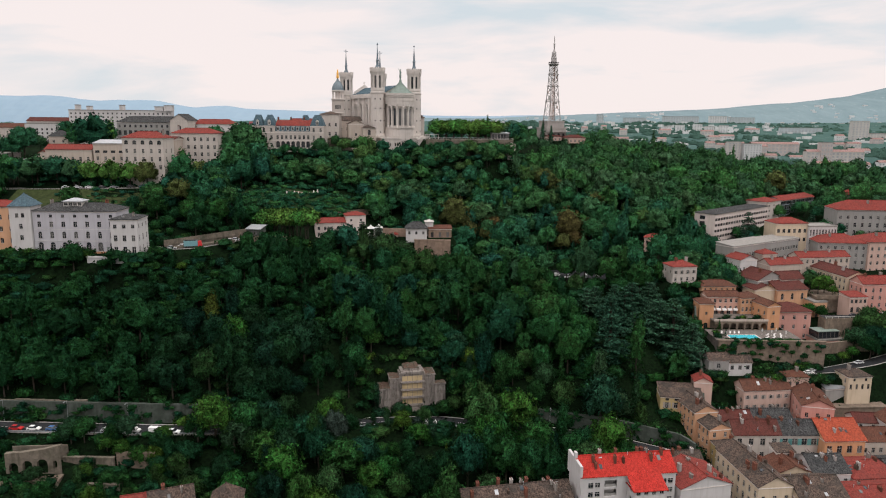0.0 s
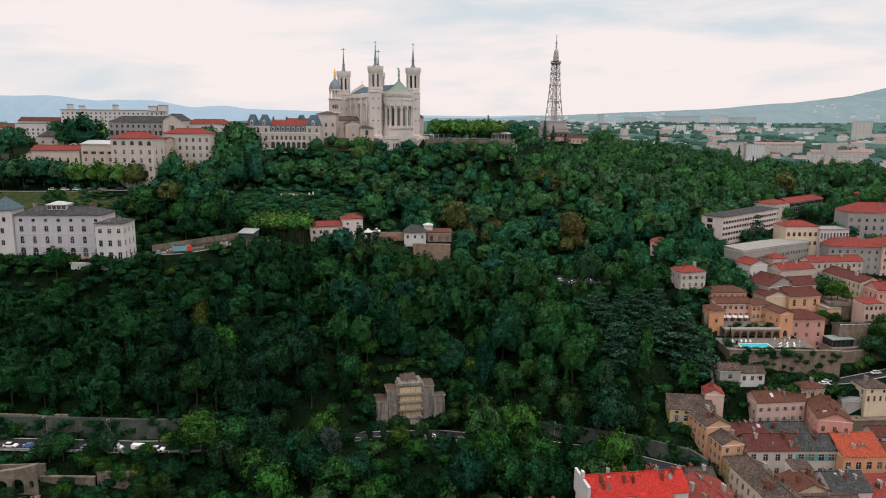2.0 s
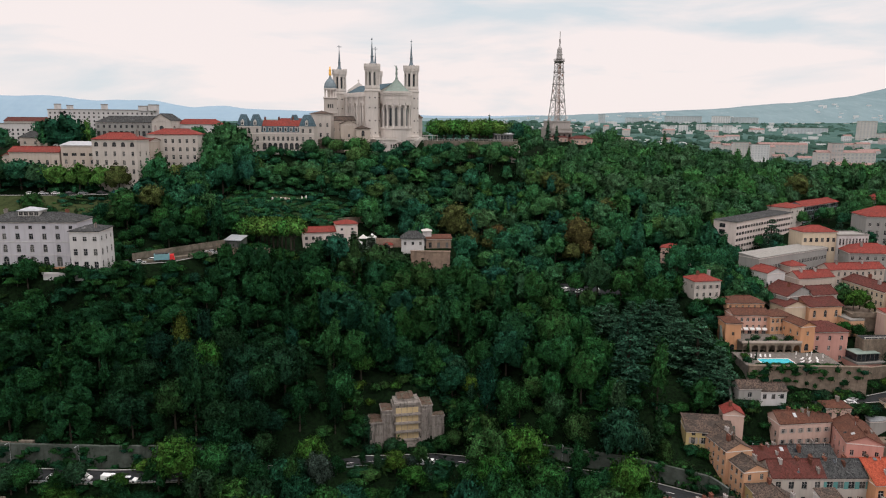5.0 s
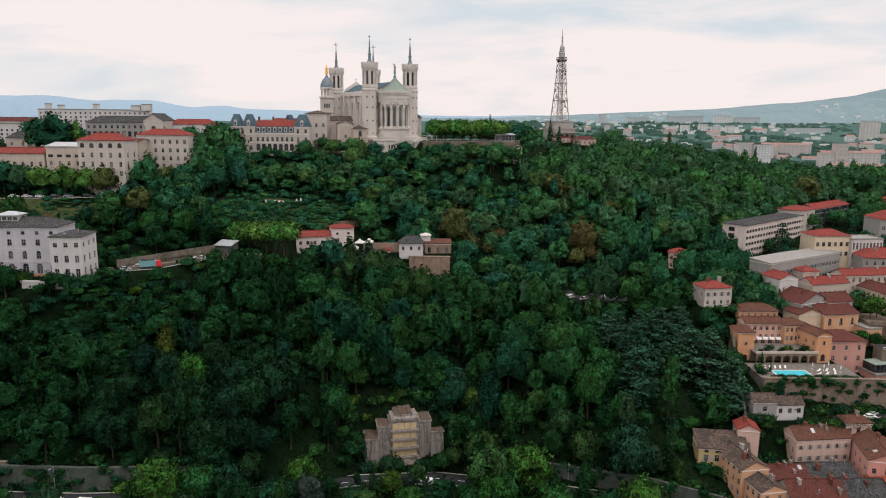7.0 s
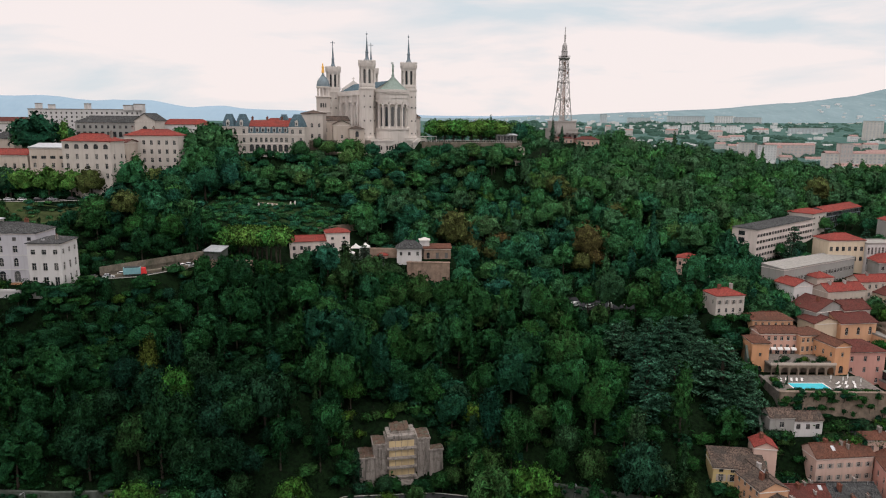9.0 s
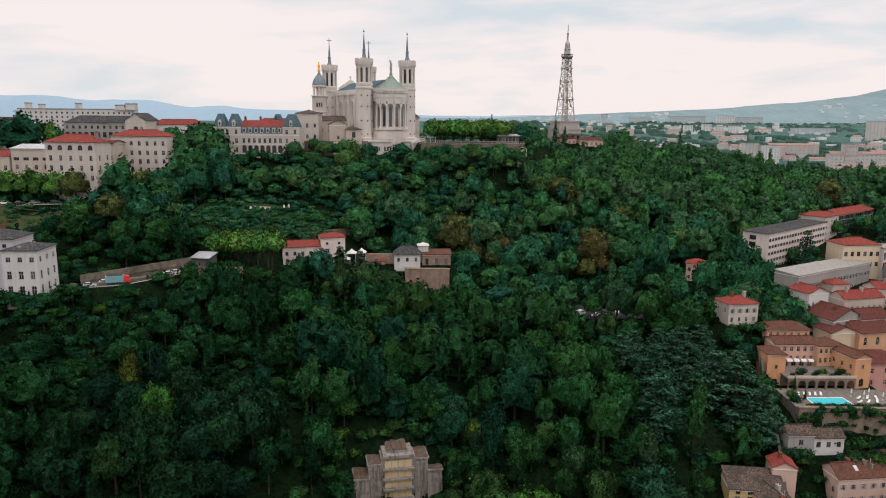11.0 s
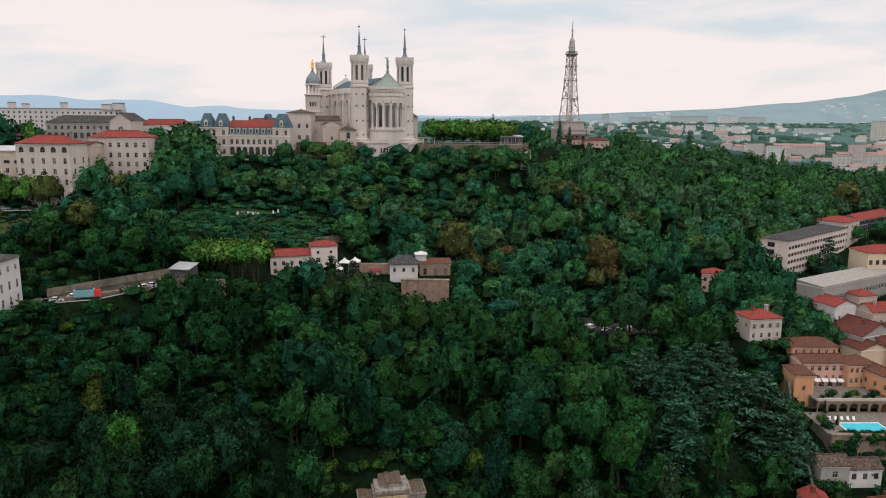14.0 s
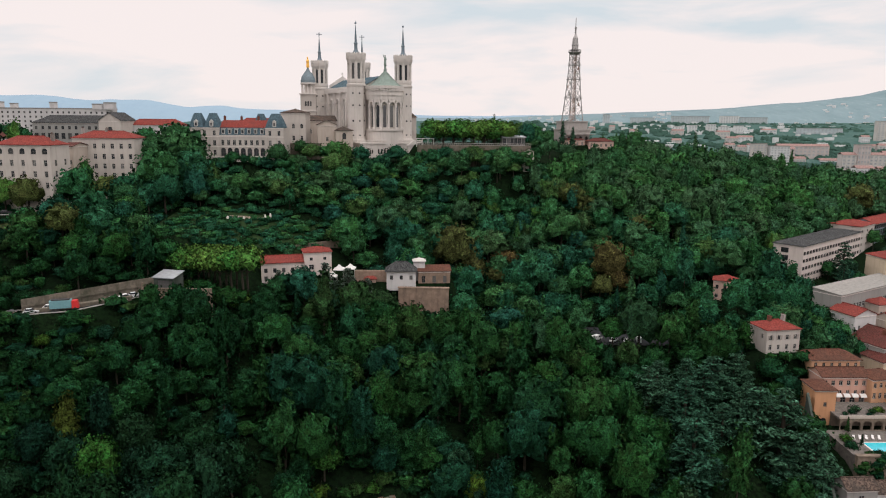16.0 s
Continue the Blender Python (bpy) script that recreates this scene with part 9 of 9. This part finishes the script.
for spot in (
        (120, 369, 1.6, 'broad', 'leaf_tree'), (127, 373, 1.22, 'broad', 'leaf_tree'), (144, 390, 1.13, 'broad', 'leaf_tree'), (143, 398, 0.86, 'broad', 'leaf_tree'), (145, 348, 1.13, 'broad', 'leaf_lime'), (151, 350, 0.76, 'broad', 'leaf_tree'),
        (143, 353, 0.77, 'broad', 'leaf_tree'), (187, 366, 0.93, 'broad', 'leaf_tree'), (189, 358, 0.91, 'broad', 'leaf_lime'), (144, 420, 1.07, 'spire', 'leaf_tree'), (202, 454, 0.99, 'broad', 'leaf_tree'), (210, 458, 1, 'broad', 'leaf_tree'),
        (194, 419, 1.14, 'cedar', 'leaf_cedar'), (174, 418, 1.21, 'cedar', 'leaf_cedar'), (169, 420, 0.84, 'broad', 'leaf_tree'), (236, 462, 1.01, 'broad', 'leaf_tree'), (232, 470, 1.02, 'broad', 'leaf_tree'), (244, 465, 0.84, 'broad', 'leaf_tree'),
        (194, 321, 1.28, 'broad', 'leaf_tree'), (188, 320, 0.93, 'broad', 'leaf_tree'), (196, 317, 1.03, 'broad', 'leaf_tree'), (153, 391, 0.85, 'broad', 'leaf_tree'), (141, 368, 0.93, 'broad', 'leaf_tree'), (133, 360, 0.91, 'broad', 'leaf_tree')):
    plant_between(*spot)
for spot in (
        (129, 365, 0.79, 'broad', 'leaf_tree'), (135, 356, 0.77, 'broad', 'leaf_tree'), (121, 366, 0.8, 'broad', 'leaf_tree'), (119, 299, 0.32, 'spire', 'leaf_tree'), (259, 440, 0.8, 'broad', 'leaf_tree'), (251, 444, 0.8, 'broad', 'leaf_tree'),
        (-215, 424, 2.61, 'broad', 'leaf_tree'), (-245, 464, 1.85, 'broad', 'leaf_tree'), (-268, 442, 1.92, 'broad', 'leaf_tree'), (-270, 432, 1.57, 'broad', 'leaf_tree'), (-271, 464, 1.18, 'broad', 'leaf_tree'), (-207, 396, 1.58, 'broad', 'leaf_tree'),
        (-190, 396, 1.15, 'broad', 'leaf_tree'), (-162, 421, 1.07, 'broad', 'leaf_tree'), (-124, 424, 2.3, 'broad', 'leaf_tree'), (-126, 433, 2.2, 'broad', 'leaf_tree'), (-157, 468, 1.69, 'broad', 'leaf_tree'), (-114, 432, 0.86, 'broad', 'leaf_tree'),
        (-103, 412, 0.98, 'broad', 'leaf_tree'), (-95, 421, 0.92, 'broad', 'leaf_tree'), (-181, 364, 1.45, 'broad', 'leaf_lime'), (-156, 366, 1.32, 'broad', 'leaf_autumn'), (-168, 365, 1.19, 'broad', 'leaf_tree'), (-197, 360, 1.44, 'broad', 'leaf_tree')):
    plant_between(*spot)
for spot in (
        (-204, 357, 1.29, 'broad', 'leaf_tree'), (-211, 360, 1.44, 'broad', 'leaf_tree'), (-78, 224, 1.62, 'broad', 'leaf_lime'), (-69, 221, 1.36, 'broad', 'leaf_tree'), (-69, 235, 1.28, 'broad', 'leaf_tree'), (-83, 218, 1.03, 'broad', 'leaf_tree'),
        (-62, 231, 1.25, 'broad', 'leaf_tree'), (-71, 216, 1.17, 'broad', 'leaf_tree'), (-84, 210, 0.91, 'broad', 'leaf_tree'), (-94, 212, 0.77, 'broad', 'leaf_tree'), (-118, 216, 0.86, 'broad', 'leaf_tree'), (-110, 210, 0.68, 'broad', 'leaf_tree'),
        (-100, 209, 0.61, 'broad', 'leaf_tree'), (-137, 203, 0.74, 'broad', 'leaf_lime'), (-126, 196, 0.64, 'broad', 'leaf_tree'), (-93, 215, 0.62, 'broad', 'leaf_lime'), (-117, 203, 0.59, 'broad', 'leaf_tree'), (-60, 212, 1.15, 'broad', 'leaf_tree'),
        (-56, 220, 1.19, 'broad', 'leaf_tree'), (-109, 216, 0.63, 'broad', 'leaf_tree')):
    plant_between(*spot)
for x, y, w, mat in ((-190, 369, 1.5, "leaf_lime"), (-180, 370, 1.5, "leaf_lime"), (-170, 370, 1.5, "leaf_lime"), (-161, 370, 1.5, "leaf_autumn"), (-150, 378, 1.35, "leaf_tree"), (-141, 388, 1.5, "leaf_autumn"), (-132, 386, 1.45, "leaf_tree"),
                     (-199, 369, 1.5, "leaf_tree"), (-208, 369, 1.6, "leaf_tree"), (-218, 368, 1.7, "leaf_tree"), (-228, 367, 1.5, "leaf_tree"), (-152, 392, 1.1, "leaf_tree"), (-146, 343, 1.5, "leaf_tree"), (-136, 347, 1.6, "leaf_autumn"), (-125, 351, 1.5, "leaf_tree"), (-116, 346, 1.4, "leaf_tree")):
    tree("broad", int(-x) % 6, x, y, float(ground_z(x, y)) - 1.2 * w, w, 41 * x, mat, "along the upper lane")
for x, y, z, w, mat in ((180, 343, 66.8, 0.85, "leaf_lime"), (184.5, 346, 66.8, 0.95, "leaf_lime"), (179, 349, 66.8, 0.9, "leaf_tree"), (186, 341, 66.8, 0.5, "leaf_lime"), (196, 314.5, 46, 2.0, "leaf_tree"), (205, 317, 46, 1.9, "leaf_tree"),
                        (189, 311.5, 48, 1.1, "leaf_lime"), (140, 358, 66, 1.3, "leaf_tree"), (134, 352, 66, 1.2, "leaf_tree"), (147, 352, 64, 1.0, "leaf_tree")):
    tree("broad", int(x) % 6, x, y, z, w, 37 * x, mat, "between the town houses")
# hedge and shrubs on the pool terrace, planters above the arcade
for k in range(20):
    tree("bush", k % 2, 117 + k * 1.6, 292.4 + 0.2 * (k % 2), 58.3, 0.55 + 0.12 * (k % 3), 50 * k, "leaf_tree" if k % 4 else "leaf_lime", "along the pool's edge")
for k in range(9):
    tree("bush", k % 2, 120.5 + k * 2.3 + 0.5 * (k % 2), 311.5 + 1.5 * (k % 3), 62.0, 0.55 + 0.2 * (k % 3), 50 * k, "leaf_tree", "on the arcade terrace")
tree("spire", 0, 119.0, 306.8, 58.4, 0.38, 0, "leaf_tree", "beside the arcade")
tree("bush", 0, 115.5, 301, 58.3, 1.1, 0, "leaf_lime", "beside the pool")
tree("bush", 1, 115.0, 297, 58.3, 1.2, 0, "leaf_tree", "beside the pool")
for k in range(12):
    x, y = 113.5 + k * 0.9, 288.6 + (k % 2) * 0.8
    tree("bush", k % 2, x, y, float(ground_z(x, y)) - 0.2, 1.9 + 0.3 * (k % 3), 50 * k, "leaf_tree", "below the pool wall")
for k in range(10):
    x, y = 105.2 + k * 0.75, 281.2 - 0.1 * k
    tree("bush", k % 2, x, y, float(ground_z(x, y)) + 0.2, 1.0 + 0.3 * (k % 3), 50 * k, "leaf_lime" if k % 3 == 0 else "leaf_tree", "climbing over the cottage")
for k in range(26):
    x, y = 122 + k * 1.35, 279.6 + 0.5 * math.sin(k * 2.1)
    tree("bush", k % 2, x, y, float(ground_z(x, y)) - 0.2, 1.1 + 0.25 * (k % 3), 50 * k, "leaf_tree", "along the garden wall")
for k in range(14):
    x, y = 127 + k * 2.1, 289.3 - 0.3 * (k % 2)
    tree("bush", k % 2, x, y, float(ground_z(x, y)) - 0.2, 1.3 + 0.3 * (k % 4), 50 * k, "leaf_tree", "below the pool wall")
for k in range(20):
    x = 76 + 0.75 * k
    y = 251.5 - 0.45 * k + (k % 3) * 2.6
    if not taken(x, y, 0.3) and not near_road(x, y, 0.8):
        tree("bush", k % 2, x, y, float(ground_z(x, y)) - 0.2, 1.4 + 0.3 * (k % 4), 50 * k, "leaf_tree", "on the bank above the road")
for k in range(34):
    x, y = rt_.uniform(86, 118), rt_.uniform(262, 281)
    if not taken(x, y, 0.5) and not near_road(x, y, 0.8):
        tree("bush", k % 2, x, y, float(ground_z(x, y)) - 0.2, rt_.uniform(1.2, 2.0), 50 * k, "leaf_tree", "in the walled gardens")
for k in range(32):
    a = k * 1.0
    x, y = -16 + (15 + 3.5 * (k % 3)) * math.cos(a), 268 + (9 + 3 * (k % 3)) * math.sin(a)
    if not taken(x, y, 0.3) and not near_road(x, y, 0.8):
        tree("bush", k % 2, x, y, float(ground_z(x, y)) - 0.2, 1.3 + 0.4 * (k % 3), 50 * k, "leaf_tree", "around the concrete portal")
for x, y, s in ((-17, 351, 0.8), (-9, 350, 0.9), (-1, 352, 0.9), (-33, 276, 1.0), (-26, 282, 1.1), (-12, 285, 1.1), (2, 284, 1.0), (7, 278, 0.9), (10, 270, 0.9), (-38, 272, 0.9), (-19, 290, 1.0), (-5, 291, 1.0)):
    tree("broad", int(abs(x)) % 4, x, y, float(ground_z(x, y)) - 0.2, s, 31 * x, "leaf_tree", "around the concrete portal")
for k in range(16):
    x, y = 103 + 1.3 * k, 327.5 + 2.2 * (k % 4)
    if not taken(x, y, 0.3):
        add_wood("leaf_wood", "bush", k % 2, x, y, float(ground_z(x, y)) - 0.3, 1.3 + 0.3 * (k % 3), 1.4 + 0.3 * (k % 3), k * 1.1, 0.1 + 0.05 * (k % 5))
for k in range(110):
    x, y = rt_.uniform(-128, -62), rt_.uniform(424, 447)
    if not taken(x, y, 0.5):
        add_wood("leaf_wood", "bush", k % 2, x, y, float(ground_z(x, y)) - 0.4, rt_.uniform(1.3, 2.4), rt_.uniform(1.0, 2.2), rt_.random() * 6, 0.15 + 0.6 * rt_.random())
# undergrowth between the trunks, steep bank below the esplanade, dark gardens beyond the road
for k in range(1700):
    x, y = rt_.uniform(-240, 112), rt_.uniform(224, 452)
    if abs(x) > 0.66 * y or any(inside(p, x, y) for p in OPEN) or taken(x, y, 0.6) or near_road(x, y, 0.6):
        continue
    add_wood("leaf_wood", "bush", k % 2, x, y, float(ground_z(x, y)) - 0.3, rt_.uniform(1.2, 2.6), rt_.uniform(1.0, 2.4), rt_.random() * 6, rt_.random() * 0.6)
for k in range(420):
    x, y = rt_.uniform(-190, -52), rt_.uniform(182, 227)
    if taken(x, y, 0.4) or near_road(x, y, 0.5):
        continue
    add_wood("leaf_wood", "bush", k % 2, x, y, float(ground_z(x, y)) - 0.3, rt_.uniform(0.9, 2.2), rt_.uniform(0.8, 1.9), rt_.random() * 6, rt_.random() * 0.5)
# hedged rose terraces above the pink house, shrubs on the lawn below the upper lane
for row in range(9):
    for k in range(34):
        x = -113 + 1.75 * k + rt_.uniform(-1.2, 1.2)
        y = 371 + 4.1 * row + 0.28 * (x + 113) + rt_.uniform(-1.7, 1.7)
        if inside(OPEN[-1], x, y) and not (row == 6 and -97 < x < -82):
            w = rt_.choice((0.6, 0.9, 1.1, 1.4, 1.9)) * rt_.uniform(0.85, 1.15)
            add_wood("leaf_wood", "bush", k % 2, x, y, float(ground_z(x, y)) - 0.3, w, w * rt_.uniform(0.5, 1.1), rt_.random() * 6, 0.75 * rt_.random())
for k in range(420):
    x = rt_.uniform(-215, -98)
    y = rt_.uniform(240, 284 if x < -130 else 300)
    if not taken(x, y, 0.8) and not near_road(x, y, 1.0):
        add_wood("leaf_wood", "bush", k % 2, x, y, float(ground_z(x, y)) - 0.3, rt_.uniform(1.4, 2.8), rt_.uniform(1.2, 2.4), rt_.random() * 6, 0.4 * rt_.random())
for k in range(90):
    x, y = rt_.uniform(-228, -132), rt_.uniform(370, 378)
    if not taken(x, y, 0.3) and not near_road(x, y, 0.6):
        add_wood("leaf_wood", "bush", k % 2, x, y, float(ground_z(x, y)) - 0.3, rt_.uniform(1.3, 2.4), rt_.uniform(1.2, 2.6), rt_.random() * 6, 0.45 * rt_.random())
for k in range(60):
    x, y = rt_.uniform(-200, -146), rt_.uniform(339, 361)
    w = rt_.uniform(0.6, 1.5)
    if not taken(x, y, 0.6) and not near_road(x, y, 0.8):
        add_wood("leaf_wood", "bush", k % 2, x, y, float(ground_z(x, y)) - 0.3, w, w * 0.8, rt_.random() * 6, 0.2 + 0.7 * rt_.random())
# creepers on the retaining walls
for k in range(60):
    x = rt_.uniform(113, 158)
    add_wood("leaf_wood", "bush", k % 2, x, 290.0, 46 + 12.6 * rt_.random() ** 0.6, rt_.uniform(0.5, 1.2), rt_.uniform(0.5, 1.2), rt_.random() * 6, rt_.random() * 0.6)
for k in range(150):
    x = rt_.uniform(-220, -74)
    y = float(np.interp(x, (-300, -150, -102, -62), (227.4, 224.9, 223.2, 235.6))) + rt_.uniform(-0.2, 0.8)
    add_wood("leaf_wood", "bush", k % 2, x, y, float(np.interp(x, (-150, -102), (48, 48.6))) + rt_.uniform(-1, 5.2), rt_.uniform(0.5, 1.3), rt_.uniform(0.5, 1.3), rt_.random() * 6, rt_.random() * 0.4)
for k in range(40):
    x = rt_.uniform(12, 86)
    y = float(np.interp(x, (0, 30, 60, 80, 90), (262, 259, 253.4, 246, 230))) + rt_.uniform(0.6, 2.0)
    add_wood("leaf_wood", "bush", k % 2, x, y, float(np.interp(x, (0, 30, 60, 80, 90), (36, 34.5, 33, 31, 27))) + rt_.uniform(3.5, 5.4), rt_.uniform(0.7, 1.4), rt_.uniform(0.5, 1.2), rt_.random() * 6, rt_.random() * 0.5)
for k in range(150):
    x, y = rt_.uniform(-84, 46), rt_.uniform(425, 447)
    add_wood("leaf_wood", "broad", k % 4, x, y, float(ground_z(x, y)) - 0.8, rt_.uniform(0.7, 1.0), rt_.uniform(0.5, 0.7) if x < -5 else rt_.uniform(0.6, 0.85), rt_.random() * 6, 0.25 + rt_.random() * 0.7)
for k in range(80):
    x, y = rt_.uniform(26, 66), rt_.uniform(434, 472)
    if not taken(x, y, 0.5) and not (x < 38 and y > 451):
        add_wood("leaf_wood", "bush", k % 2, x, y, float(ground_z(x, y)) - 0.5, rt_.uniform(1.6, 3.0), rt_.uniform(1.6, 3.2), rt_.random() * 6, 0.2 + rt_.random() * 0.6)
for k in range(60):
    x, y = rt_.uniform(-165, -78), rt_.uniform(184, 213)
    if taken(x, y, 2.0) or (-138 < x < -116 and y > 190) or near_road(x, y, 2.5):
        continue
    tree("broad" if k % 3 else "tall", k % 4, x, y, float(ground_z(x, y)) - 0.2, rt_.uniform(0.45, 0.75), rt_.uniform(0, 360), "leaf_tree", "in the lower gardens")
# woods on the plain beyond the hill
for k in range(1500):
    y = rt_.uniform(640, 1850)
    x = rt_.uniform(60, 0.68 * y)
    if noise.noise(Vector((x * 0.006, y * 0.006, 1))) < -0.12:
        continue
    t = rt_.random() * 0.8
    add_wood("leaf_wood", "ball", k % 2, x, y, float(ground_z(x, y)) - 1, rt_.uniform(1.6, 2.6), rt_.uniform(1.3, 2.0), rt_.random() * 6, t)
for k in range(260):
    y = rt_.uniform(640, 1100)
    x = rt_.uniform(-0.66 * y, -0.2 * y)
    add_wood("leaf_wood", "ball", k % 2, x, y, float(ground_z(x, y)) - 1, rt_.uniform(1.5, 2.2), rt_.uniform(1.2, 1.7), rt_.random() * 6, rt_.random() * 0.8)
# distance haze is painted into this teal leaf colour
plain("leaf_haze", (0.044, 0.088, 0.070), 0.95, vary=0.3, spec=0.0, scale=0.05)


def far_clump(x, y, z, s, seed):
    """A far stand of trees: a few uneven leafy domes run together."""
    rng = np.random.default_rng(seed)
    q = []
    for k in range(3):
        cx, cy, r = x + rng.uniform(-1, 1) * s, y + rng.uniform(-1, 1) * s, s * rng.uniform(0.5, 0.9)
        g = np.array([[(cx + r * math.cos(a) * w * f, cy + r * math.sin(a) * w * f, z + r * 0.8 * h * f) for a, f in zip(np.arange(6) * math.pi / 3, rng.uniform(0.8, 1.15, 6))] for w, h in ((1, -0.6), (0.95, 0.35), (0.6, 0.8), (0.1, 1.0))])
        for i in range(3):
            for j in range(6):
                q.append([g[i, j], g[i, (j + 1) % 6], g[i + 1, (j + 1) % 6], g[i + 1, j]])
    q = np.array(q)
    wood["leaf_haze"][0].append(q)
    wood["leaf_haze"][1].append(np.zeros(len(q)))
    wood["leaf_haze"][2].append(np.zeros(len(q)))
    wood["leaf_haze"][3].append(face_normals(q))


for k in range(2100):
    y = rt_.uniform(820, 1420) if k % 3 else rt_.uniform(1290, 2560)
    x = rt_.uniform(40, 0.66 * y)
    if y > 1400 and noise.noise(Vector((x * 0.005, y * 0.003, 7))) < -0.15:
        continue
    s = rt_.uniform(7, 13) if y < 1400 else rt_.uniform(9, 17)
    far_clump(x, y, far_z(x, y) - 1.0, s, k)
for key, lab in (("leaf_haze", "hazy distant woods on the plain"), ("leaf_wood", "dense green mixed woodland covering the hill"), ("leaf_deep", "woodland on the lower slope, leaf colour darkened"), ("leaf_autumn_wood", "rusty autumn-tinted trees among the green wood")):
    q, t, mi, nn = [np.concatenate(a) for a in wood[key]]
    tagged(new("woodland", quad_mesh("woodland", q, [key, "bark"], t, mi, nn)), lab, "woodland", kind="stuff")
